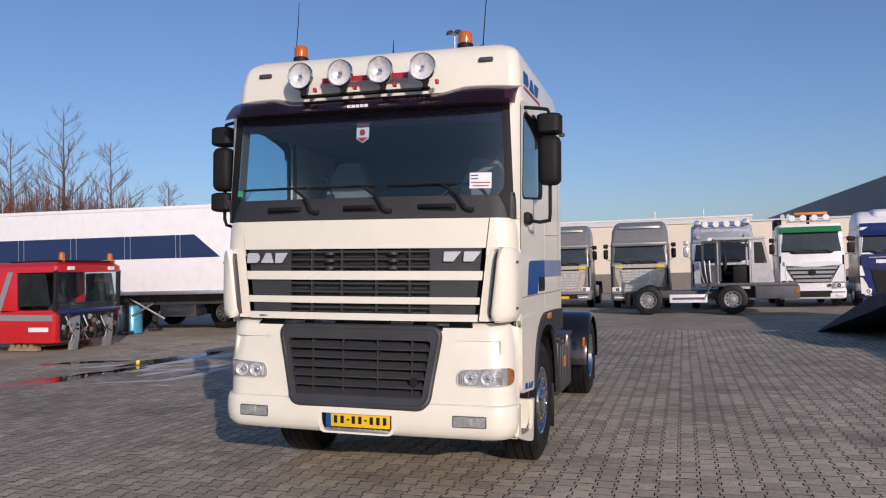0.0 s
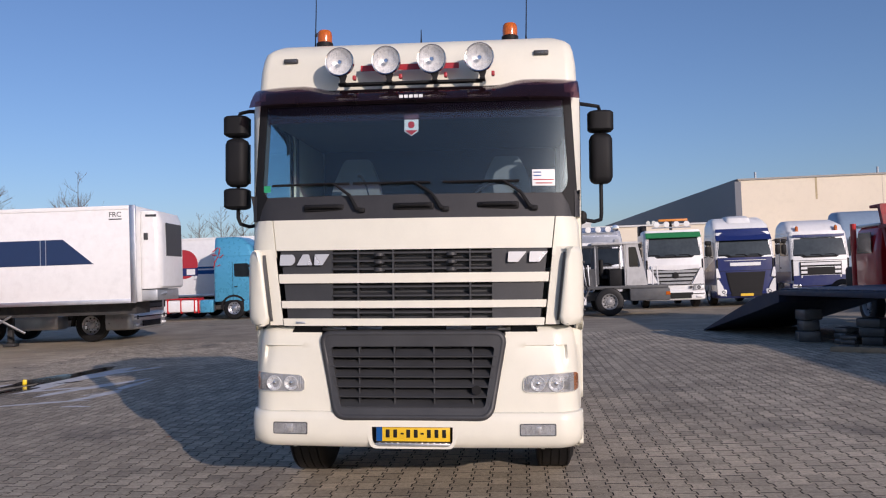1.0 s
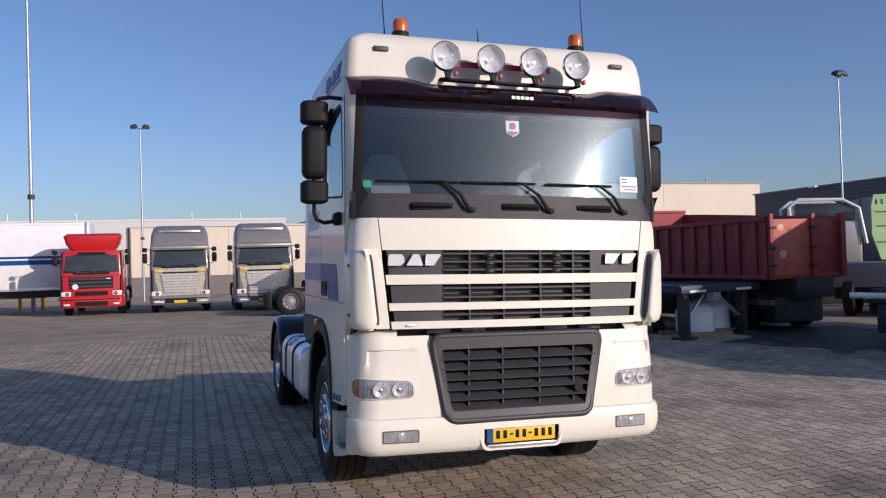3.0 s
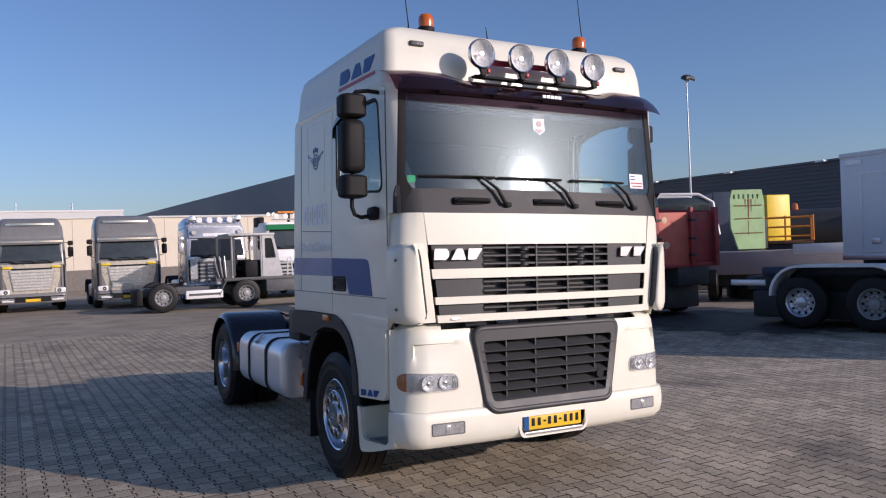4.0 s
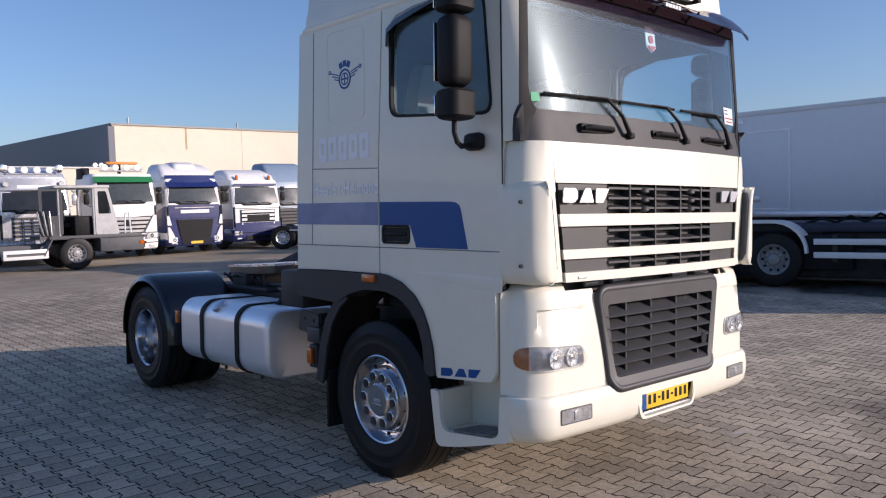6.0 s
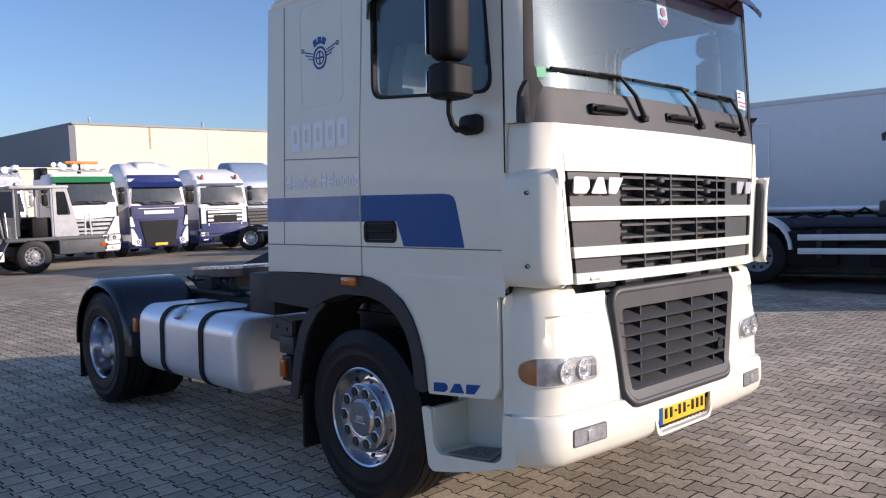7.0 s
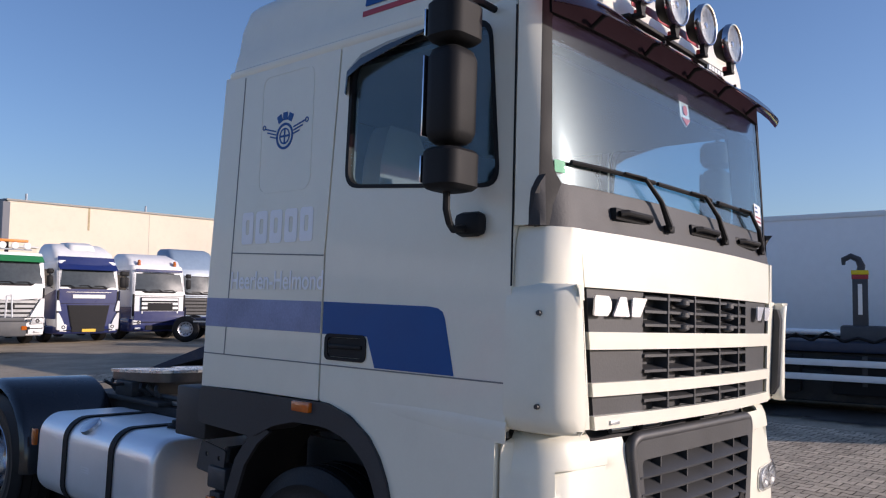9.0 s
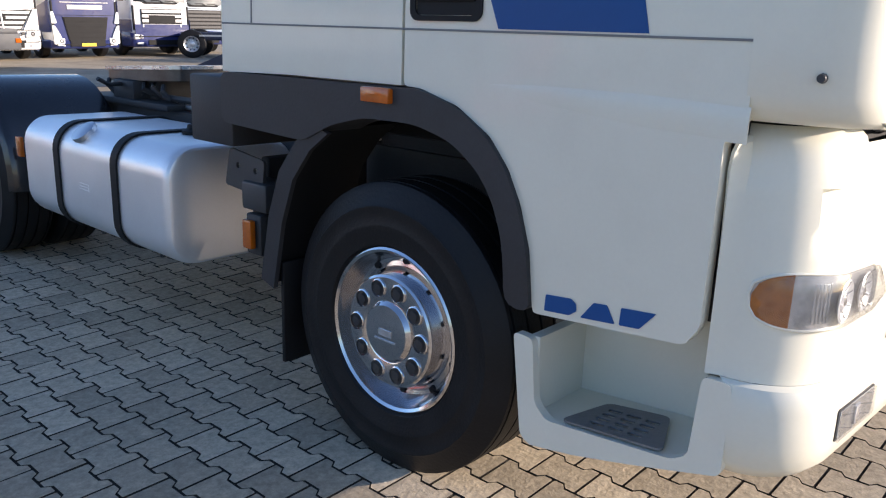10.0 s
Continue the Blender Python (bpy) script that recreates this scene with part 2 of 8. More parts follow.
COWLP = mat("cowl_plastic", (0.034, 0.034, 0.037), 0.55, var=0.2, bump=0.2, spec=0.4)

# ---- the tractor unit: x across, y backwards from its nose, z up ----
LEAN_Y = 1.45
tractor = thing("tractor_unit", pose(-0.02, 0, 0, 0, LEAN_Y, 0), "cream-white two-axle tractor unit with roof lamps, parked on the paving", "truck")


def front_y(x, base=-0.04, bow=0.06):
    return base + bow * x * x


def outline(w, y0, bow, r, yb, n=14):
    """The plan of a rounded nose from one flank to the other: points of (x, y)."""
    half = []
    xe = w - r
    ye = y0 + bow * xe * xe
    for i in range(n + 1):
        x = xe * i / n
        half.append((x, y0 + bow * x * x))
    for i in range(1, 15):
        a = math.pi / 2 * i / 14
        half.append((xe + r * math.sin(a), ye + (r * 0.95) * (1 - math.cos(a))))
    half.append((w, max(yb, half[-1][1] + 0.01)))
    return [(-x, y) for x, y in half[:0:-1]] + half


def fl(u, v):
    return (-1.245, u, v)


def fr(u, v):
    return (1.245, u, v)


# cab shell
DOOR_WIN = [(0.282, 2.272), (1.20, 2.343), (1.19, 2.935), (1.07, 2.985), (0.345, 2.98)]
ARCH_OUT = [(1.314, 1.345), (1.24, 1.341), (1.09, 1.30), (0.963, 1.224), (0.89, 1.14), (0.841, 1.046), (0.80, 0.92), (0.777, 0.738)]
door_loop = [(0.315, 0.774), (0.28, 0.83), (0.277, 1.29), (0.262, 1.322), (0.232, 1.336), (0.216, 1.84), (0.222, 3.01), (0.25, 3.036), (1.254, 3.042), (1.314, 2.05)] + ARCH_OUT
side_loop = [(1.326, 1.345), (1.326, 2.05), (1.266, 3.042), (2.232, 3.042), (2.298, 2.0), (2.312, 1.335), (1.9, 1.345)]
for sx, fn, name in ((-1, fl, "door"), (1, fr, "door")):
    win = rounded(DOOR_WIN, 0.09, 5)
    d = part(name, plate(B(), rounded(door_loop, 0.015, 2), [win], fn, (-sx * 0.045, 0, 0)), WHITE, tractor, "cream-white cab door with a blue stripe", 25)
    part("rear_side_panel", plate(B(), side_loop, [], fn, (-sx * 0.045, 0, 0)), WHITE, tractor)
    part("door_trim", plate(B(), [(0.255, 1.3), (0.24, 3.01), (1.24, 3.01), (1.30, 1.3)], [win], lambda u, v, s=sx: (s * 1.196, u, v), (-sx * 0.012, 0, 0)), TRIM, d, "grey inner door lining")
    bm = B()
    loft(bm, [[(sx * 1.2445, y, z + 0.03 * k), (sx * (1.2445 + 0.007 * k), y, z), (sx * 1.2445, y, z - 0.05 * k - 0.004)] for y, z, k in ((0.99, 1.372, 0.05), (0.8, 1.362, 0.6), (0.5, 1.35, 1.0), (0.225, 1.338, 1.0))])
    part("door_crease", bm, WHITE, d)
    part("door_gap", loft(B(), [[(sx * 1.2452, y - 0.004, z), (sx * 1.2452, y + 0.004, z), (sx * 1.2475, y + 0.004, z), (sx * 1.2475, y - 0.004, z)] for y, z in ((0.2155, 1.885), (0.217, 2.3), (0.221, 3.0))]), BLACKP, d)
    # rubber round the glass, glass
    inner = rounded([((u - 0.74) * 0.955 + 0.74, (v - 2.63) * 0.945 + 2.63) for u, v in DOOR_WIN], 0.08, 5)
    part("window_rubber", plate(B(), win, [inner], lambda u, v, s=sx: (s * 1.248, u, v), (-sx * 0.03, 0, 0)), BLACKP, d)
    g = part("window_pane", plate(B(), inner, [], lambda u, v, s=sx: (s * 1.232, u, v), (-sx * 0.005, 0, 0)), GLASS, d)
    g.visible_shadow = False
    bm = B()
    pts = [(1.215, 2.80), (1.205, 2.92), (1.12, 2.975), (0.95, 3.0), (0.7, 3.005)]
    loft(bm, [[(sx * 1.246, u, v), (sx * 1.275, u - 0.02, v - 0.03 * k), (sx * 1.278, u - 0.03, v - 0.06 * k), (sx * 1.272, u - 0.03, v - 0.06 * k), (sx * 1.268, u - 0.015, v - 0.03 * k), (sx * 1.24, u, v - 0.008)] for (u, v), k in zip(pts, (0.3, 0.9, 1.2, 1.0, 0.3))])
    part("wind_deflector", bm, GLOSSBLACK, d, "smoked wind deflector")
    # pressed panel behind the door
    bm = B()
    outer, inn = rrect(1.456, 1.882, 2.364, 2.992, 0.06), rrect(1.464, 1.874, 2.372, 2.984, 0.053)
    plate(bm, outer, [inn], lambda u, v, s=sx: (s * 1.247, u, v), (-sx * 0.004, 0, 0))
    part("pressed_frame", bm, WHITE, tractor)
    bm = B()
    for a_, b_ in (((1.327, 2.030), (2.094, 2.061)), ((0.24, 1.513), (2.306, 1.517))):
        loft(bm, [[(sx * 1.2455, u, v - 0.003), (sx * 1.2455, u, v + 0.003), (sx * 1.2475, u, v + 0.003), (sx * 1.2475, u, v - 0.003)] for u, v in (a_, b_)])
    loft(bm, [[(sx * 1.2455, u - 0.003, v), (sx * 1.2455, u + 0.003, v), (sx * 1.2475, u + 0.003, v), (sx * 1.2475, u - 0.003, v)] for u, v in ((2.045, 3.02), (2.112, 1.52))])
    part("panel_seam", bm, SEAM, tractor)
    # blue band: door part ends in a raked edge
    bm = B()
    plate(bm, [(1.311, 1.658), (1.311, 1.81), (0.64, 1.799), (0.59, 1.793), (0.562, 1.778), (0.548, 1.752), (0.492, 1.521), (0.95, 1.522), (1.005, 1.658)], [], lambda u, v, s=sx: (s * 1.2455, u, v), (sx * 0.002, 0, 0))
    part("blue_band", bm, BLUE, d, "royal-blue vinyl band")
    bm = B()
    plate(bm, [(1.330, 1.66), (1.330, 1.81), (2.300, 1.818), (2.304, 1.664)], [], lambda u, v, s=sx: (s * 1.2455, u, v), (sx * 0.002, 0, 0))
    part("blue_band", bm, FADEDBLUE, tractor, "faded blue vinyl band")
    # door latch
    bm = B()
    plate(bm, rrect(1.008, 1.288, 1.540, 1.662, 0.03), [rrect(1.028, 1.266, 1.556, 1.646, 0.02)], lambda u, v, s=sx: (s * 1.246, u, v), (sx * 0.006, 0, 0))
    box(bm, *sorted((sx * 1.235, sx * 1.256)), 1.035, 1.26, 1.594, 1.616, 0.006)
    box(bm, *sorted((sx * 1.20, sx * 1.2468)), 1.03, 1.264, 1.557, 1.645)
    part("door_handle", bm, BLACKP, d, "black recessed door handle")
    # wheel-arch trim
    arch_in = [(0.868, 0.746), (0.878, 0.85), (0.891, 0.938), (0.93, 1.04), (0.992, 1.122), (1.10, 1.195), (1.25, 1.232), (1.48, 1.231), (1.65, 1.19), (1.80, 1.12), (2.05, 1.13), (2.31, 1.14), (2.305, 1.335)]
    part("wheel_arch_trim", plate(B(), rounded([(1.32, 1.339)] + ARCH_OUT[1:] + arch_in, 0.045, 3), [], lambda u, v, s=sx: (s * 1.262, u, v), (-sx * 0.20, 0, 0)), COWLP, tractor, "dark grey plastic wheel-arch trim", 25)
    bm = B()
    pts = [(1.70, 1.17), (1.80, 1.10), (1.90, 0.98), (1.97, 0.80), (2.03, 0.53)]
    loft(bm, [[(sx * 1.25, u, v), (sx * 0.88, u, v), (sx * 0.88, u + 0.035, v + 0.01), (sx * 1.25, u + 0.035, v + 0.01)] for u, v in pts])
    part("mudguard", bm, BLACKP, tractor)
    part("mudguard_lip", loft(B(), [[(sx * 1.255, u - 0.03, v - 0.012), (sx * 1.255, u + 0.05, v + 0.012), (sx * 1.235, u + 0.05, v + 0.012), (sx * 1.235, u - 0.03, v - 0.012)] for u, v in pts]), COWLP, tractor)
    part("mudflap", box(B(), *sorted((sx * 0.86, sx * 1.22)), 1.98, 2.0, 0.2, 0.62, 0.004), RUBBER, tractor)
    bm = B()
    box(bm, *sorted((sx * 1.255, sx * 1.285)), 1.345, 1.475, 1.285, 1.335, 0.008)
    part("side_marker_lamp", bm, AMBER, tractor, "amber side marker lamp")

part("cab_rear_wall", loft(B(), [[(-1.22, 2.31, 1.2), (1.22, 2.31, 1.2), (1.22, 2.265, 1.2), (-1.22, 2.265, 1.2)], [(-1.22, 2.225, 3.0), (1.22, 2.225, 3.0), (1.22, 2.18, 3.0), (-1.22, 2.18, 3.0)]]), WHITE, tractor)
part("cab_floor", box(B(), -1.18, 1.18, 0.31, 2.2, 1.26, 1.30), INTERIOR, tractor)
part("door_sill", box(B(), -1.10, 1.10, 0.30, 0.84, 0.80, 1.28), STEEL, tractor)

# roof cap
rings = []
for z, wx, y0, y1, r in ((3.02, 1.240, 0.20, 2.225, 0.08), (3.044, 1.252, 0.195, 2.242, 0.08), (3.066, 1.252, 0.195, 2.245, 0.08), (3.078, 1.240, 0.20, 2.222, 0.08), (3.16, 1.237, 0.20, 2.21, 0.09), (3.167, 1.233, 0.20, 2.205, 0.09), (3.30, 1.226, 0.215, 2.19, 0.09), (3.40, 1.212, 0.24, 2.175, 0.09), (3.455, 1.195, 0.27, 2.165, 0.08), (3.49, 1.165, 0.305, 2.15, 0.09), (3.515, 1.12, 0.34, 2.12, 0.10), (3.532, 1.03, 0.43, 2.03, 0.16), (3.55, 0.8, 0.62, 1.8, 0.2)):
    rings.append([(x, y + 0.05 * (x * x - 0.6) * (1 if y < 1 else 0), z - (0.032 * max(0.0, y - 0.8) if z > 3.35 else 0)) for x, y in rrect(-wx, wx, y0, y1, r, 6)])
part("roof", loft(B(), rings), WHITE, tractor, "cream-white high roof cap", 40)

# windscreen, frame, visor
def screen(x, z, off=0.0):
    u = (x / 1.2) ** 2
    return (x, 0.014 + (z - 2.29) * 0.12 + (0.108 - 0.070 * (z - 2.29)) * (0.55 * u + 0.45 * u ** 3) + off, z)


def screen_w(z):
    return 1.197 - max(0.0, z - 2.30) * 0.050


zs = [2.295 + 0.71 * i / 6 for i in range(7)]
g = part("windscreen", sheet(B(), [[screen(screen_w(z) * (j / 18 - 1), z) for j in range(37)] for z in zs], 0.006), GLASS, tractor, "tinted windscreen with stickers")
g.visible_shadow = False
WINDSCREEN = g
for sx in (-1, 1):
    bm = B()
    def edge(z, dx=0.0, dy=0.0):
        x = screen_w(z) + 0.014 + dx
        return (sx * x, screen(x, z)[1] + dy, z)
    def sill(z):
        return 0.209 + (z - 1.84) * 0.005
    loft(bm, [[screen(sx * screen_w(z), z, -0.006), screen(sx * (screen_w(z) - 0.045 - 0.05 * max(0.0, (2.40 - z) / 0.105) ** 2 * (z > 2.2)), z, -0.003), screen(sx * (screen_w(z) - 0.045), z, 0.02), edge(z, -0.004, 0.03), edge(z, 0, -0.003)] for z in (2.12, 2.20, 2.295, 2.32, 2.35, 2.40, 2.45, 2.65, 2.85, 3.04)])
    part("screen_rubber", bm, BLACKP, tractor)
    bm = B()
    loft(bm, [[edge(z, 0.001, -0.004), (sx * (edge(z)[0] * sx * 0.45 + 1.24 * 0.55), edge(z)[1] * 0.62 + sill(z) * 0.38 - 0.004, z), (sx * 1.236, sill(z) - 0.012, z), (sx * 1.243, sill(z), z), (sx * 1.205, sill(z) + 0.03, z), edge(z, -0.004, 0.03)] for z in (2.12, 2.33, 2.5, 2.7, 2.9, 3.05)])
    part("pillar", bm, WHITE, tractor)
    bm = B()
    loft(bm, [[edge(z, -0.02, -0.012), edge(z, 0.004, -0.009), (sx * (edge(z)[0] * sx * 0.45 + 1.245 * 0.55), edge(z)[1] * 0.62 + sill(z) * 0.38 - 0.010 - q, z), (sx * 1.225, sill(z) - 0.03 - q, z), edge(z, -0.01, 0.02)] for z, q in ((2.119, 0.0), (2.18, 0.004), (2.24, 0.02), (2.28, 0.045), (2.31, 0.07))])
    part("pillar_foot", bm, COWLP, tractor, "dark grey end of the cowl")
    bm = B()
    loft(bm, [[edge(z, -0.008, 0.04), (sx * 1.198, edge(z)[1] + 0.16, z), (sx * (screen_w(z) - 0.02), edge(z)[1] + 0.17, z), (sx * (screen_w(z) - 0.028), edge(z)[1] + 0.05, z)] for z in (2.25, 2.5, 2.75, 2.98)])
    part("pillar_trim", bm, TRIM, tractor)
bm = B()
loft(bm, [[screen(x, 2.985, -0.012), screen(x, 2.985, 0.03), screen(x, 3.10, 0.03), screen(x, 3.10, -0.012)] for x in [-1.13 + 2.26 * i / 16 for i in range(17)]])
part("screen_header", bm, BLACKP, tractor)
bm = B()
prof = [(0.21, 3.165), (0.15, 3.155), (0.09, 3.13), (0.03, 3.085), (-0.02, 3.035), (-0.06, 2.98)]
rr = []
for y, z in prof:
    k = (3.165 - z) / 0.185
    row = []
    for i in range(49):
        x = -1.235 + 2.47 * i / 48
        e = max(0.0, (abs(x) - 0.95) / 0.285)
        f = min(1.0, max(0.0, (0.85 - abs(x)) / 0.25))
        row.append((x, y + 0.03 * x * x + 0.075 * e * e, z - 0.045 * f * f * (3 - 2 * f) * max(0.0, 1 - k)))
    rr.append(row)
v = part("sun_visor", sheet(B(), rr, 0.005), VISOR, tractor, "smoked maroon acrylic sun visor")
for x in (-0.87, -0.42, 0.03, 0.42, 0.87):
    part("visor_bracket", tube(B(), [screen(x, 2.99, -0.01), (x, 0.05, 3.03), (x + 0.01, -0.01 + 0.03 * x * x, 3.035)], 0.010, 6), BLACKP, tractor)
bm = B()
for i in range(5):
    box(bm, -0.07 + i * 0.036, -0.043 + i * 0.036, -0.066, -0.056, 2.99, 3.012)
part("visor_lettering", bm, PUREW, v, "white name strip as plain bars")

# cowl with grips and wipers
bm = B()
rows = []
for z in (2.118, 2.16, 2.22, 2.295):
    k = (z - 2.118) / 0.18
    rows.append([(x, -0.015 + 0.030 * k + (0.060 + 0.005 * k) * x * x / 1.0 + 1.6 * max(0.0, abs(x) - 1.10) ** 1.5, z) for x in [-1.212 + 2.424 * i / 40 for i in range(41)]])
sheet(bm, rows, 0.03)
part("cowl", bm, COWLP, tractor, "dark grey cowl below the windscreen")
for x0, x1 in ((-0.807, -0.496), (-0.131, 0.17), (0.478, 0.786)):
    bm = B()
    yc = 0.012 + 0.06 * ((x0 + x1) / 2) ** 2
    box(bm, x0, x1, yc - 0.025, yc + 0.03, 2.178, 2.232, 0.012)
    tube(bm, [(x0 + 0.02, yc - 0.03, 2.205), (x0 + 0.05, yc - 0.05, 2.212), (x1 - 0.05, yc - 0.05, 2.212), (x1 - 0.02, yc - 0.03, 2.205)], 0.013)
    part("grip_handle", bm, BLACKP, tractor)
for xp, xb, xe in ((-0.369, -0.579, -1.06), (0.251, 0.024, -0.433), (0.893, 0.67, 0.232)):
    bm = B()
    a, b_, e = Vector((xp, -0.015 + 0.06 * xp * xp, 2.185)), Vector(screen(xb, 2.385, -0.035)), Vector(screen(xe, 2.375, -0.02))
    tube(bm, [a, a + Vector((-0.03, -0.02, 0.01)), a.lerp(b_, 0.5) + Vector((0.02, -0.012, 0.01)), b_], [0.018, 0.016, 0.012, 0.009])
    tube(bm, [b_, b_.lerp(screen(xb - 0.25, 2.385, -0.03), 0.6)], 0.006)
    box(bm, min(xp - 0.02, xp), xp + 0.03, a.y - 0.02, a.y + 0.03, 2.165, 2.20, 0.008)
    w_ = part("wiper", bm, BLACKP, tractor)
    x_in = xb + 0.12
    part("wiper_blade", tube(B(), [screen(x_in + (xe - x_in) * i / 8, 2.382, -0.015) for i in range(9)], 0.010, 6), BLACKP, w_)

# bonnet flap with three dark grille panels
def hood_w(z):
    return 0.955 + (z - 1.337) * 0.112


HB = [1.337, 1.39, 1.466, 1.519, 1.649, 1.718, 1.892, 2.118]


def hood_band(z0, z1, off, inset=0.0, thick=0.03, arc=0.0):
    rows = []
    for i in range(5):
        z = z0 + (z1 - z0) * i / 4
        ww = hood_w(z) - inset
        rows.append([(x, front_y(x) + off + 0.02 * (z - 1.3) ** 2, z) for x in [-ww + 2 * ww * j / 32 for j in range(33)]])
    return sheet(B(), rows, thick)


flap = part("bonnet_flap", hood_band(HB[6], HB[7], 0.0), WHITE, tractor, "cream-white bonnet flap")
for a, b_ in ((4, 5), (2, 3), (0, 1)):
    part("white_bar", hood_band(HB[a], HB[b_], -0.004, 0.0), WHITE, tractor)
for n_, (a, b_) in enumerate(((5, 6), (3, 4), (1, 2))):
    z0, z1 = HB[a], HB[b_]
    bm = B()
    for s in (-1, 1):
        rows = [[(s * x, front_y(x) + 0.022, z) for x in [0.585 + (hood_w(z) - 0.03 - 0.585) * j / 8 for j in range(9)]] for z in (z0 - 0.01, z1 + 0.01)]
        sheet(bm, rows, 0.02)
    rows = [[(x, front_y(x) + 0.09, z) for x in [-0.6 + 1.2 * j / 12 for j in range(13)]] for z in (z0 - 0.01, z1 + 0.01)]
    sheet(bm, rows, 0.01)
    p = part("grille_panel", bm, GREYP, tractor, "dark grey grille panel")
    k = (3, 2, 1)[n_]
    for i in range(k):
        z = z0 + (z1 - z0) * (i + 0.55) / k
        bm = B()
        loft(bm, [[(x, front_y(x) + 0.012, z - 0.006), (x, front_y(x) + 0.012, z + 0.006), (x, front_y(x) + 0.09, z + 0.026), (x, front_y(x) + 0.09, z + 0.014)] for x in [-0.585 + 1.17 * j / 12 for j in range(13)]])
        part("slat", bm, GREYP, p)
    for x in (-0.39, -0.13, 0.16, 0.43):
        part("rib", box(B(), x - 0.006, x + 0.006, front_y(x) + 0.008, front_y(x) + 0.09, z0, z1), GREYP, p)
    if n_ == 0:
        for x in (-0.235, 0.295):
            for zc in (1.745, 1.80, 1.855):
                part("vane", turned(B(), (x, front_y(x) + 0.03, zc - 0.02), "z", [(0, 0.022), (0.01, 0.04), (0.03, 0.04), (0.04, 0.022)], 14), GREYP, p)


def logo_blocks(parent, mtx, size, material, n=3, gap=0.12, slant=0.25, label="", name="emblem_block", depth=0.008):
    """A maker's mark as a row of plain solid shapes, one object."""
    bm = B()
    w1, h = size[0] / (n + (n - 1) * gap), size[1]
    for i in range(n):
        u = i * w1 * (1 + gap)
        k = slant * h * 0.35
        if n == 3 and i == 0:
            sh = [(u, 0), (u + w1 * 0.78, 0), (u + w1, h * 0.3), (u + w1, h * 0.72), (u + w1 * 0.85, h), (u + k, h)]
        elif n == 3 and i == 1:
            sh = [(u, 0), (u + w1, 0), (u + w1 * 0.78, h), (u + w1 * 0.40, h)]
        else:
            sh = [(u, 0), (u + w1 * 0.55, 0), (u + w1, h), (u + k, h)]
        plate(bm, rounded(sh, h * 0.08, 2), [], lambda a, b: (a, b, 0), (0, 0, depth))
    return part(name, bm, material, parent, label, at=mtx)


logo_blocks(flap, pose(-0.985, 0.012, 1.782, 90, 0, -4.5), (0.385, 0.08), EMBLEM, 3, label="chrome maker's emblem as plain blocks")
logo_blocks(flap, pose(0.70, -0.012, 1.79, 90, 0, 5.5), (0.29, 0.075), EMBLEM, 2, label="chrome model badge as plain blocks")

# corner fairings beside the flap: an outer shell with a lip that stands proud
for sx in (-1, 1):
    def corner(z, bulge, inner):
        pts = [(inner, front_y(inner) + 0.006), (inner + 0.05, front_y(inner + 0.05) + 0.007), (1.12 + bulge * 0.5, 0.046), (1.165 + bulge, 0.062), (1.20 + bulge, 0.088), (1.222 + bulge, 0.122), (1.233 + bulge, 0.165), (1.2365 + bulge, 0.212)]
        return [(sx * x, y, z) for x, y in pts]
    rows = [corner(z, b_, hood_w(z) + 0.008) for z, b_ in ((1.84, -0.004), (1.95, -0.006), (2.06, -0.012), (2.118, -0.03))]
    part("corner_panel", sheet(B(), rows, 0.02), WHITE, tractor, "", 50)
    def shell(z, bulge, lip):
        i0 = hood_w(z) + 0.10 + lip
        pts = [(i0, 0.03), (i0, -0.005), (i0 + 0.008, -0.022), (i0 + 0.03, -0.028), (1.15 + bulge, -0.015), (1.195 + bulge, 0.01), (1.225 + bulge, 0.05), (1.238 + bulge, 0.10), (1.242 + bulge, 0.16), (1.2435 + bulge, 0.238)]
        return [(sx * x, y, z) for x, y in pts]
    rows = [shell(z, b_, l_) for z, b_, l_ in ((1.335, -0.05, 0.05), (1.35, -0.015, 0.02), (1.40, 0.004, 0.0), (1.5, 0.008, 0), (1.65, 0.008, 0), (1.80, 0.006, 0.0), (1.85, 0.002, 0.004), (1.88, -0.008, 0.010), (1.897, -0.028, 0.022))]
    f = part("corner_fairing", sheet(B(), rows, 0.014), WHITE, tractor, "cream-white corner air fairing", 50)
    rows = [[(sx * (hood_w(z) + 0.01), front_y(hood_w(z)) + 0.012, z), (sx * (hood_w(z) + 0.06), 0.03, z), (sx * (hood_w(z) + 0.11), 0.035, z)] for z in (1.34, 1.5, 1.7, 1.9)]
    part("channel_floor", sheet(B(), rows, 0.01), WHITE, f)
    bm = B()
    loft(bm, [[(sx * (hood_w(z) + 0.086), y0, z), (sx * (hood_w(z) + 0.099), y0 - 0.01, z), (sx * (hood_w(z) + 0.099), 0.034, z), (sx * (hood_w(z) + 0.086), 0.034, z)] for z, y0 in ((1.37, 0.02), (1.42, -0.006), (1.6, -0.008), (1.8, -0.008), (1.86, 0.01))])
    part("air_slot_wall", bm, GREYP, f, "dark grey channel wall")
    for z in (1.46, 1.58, 1.70, 1.80):
        part("channel_rib", box(B(), *sorted((sx * (hood_w(z) + 0.10), sx * 1.20)), 0.02, 0.16, z - 0.004, z + 0.004), WHITE, f)
    for z in (1.785, 1.44):
        part("screw_cap", turned(B(), (sx * 1.243, 0.085, z), "x", [(0, 0.011), (sx * 0.012, 0.009)], 12), GREYP, f)

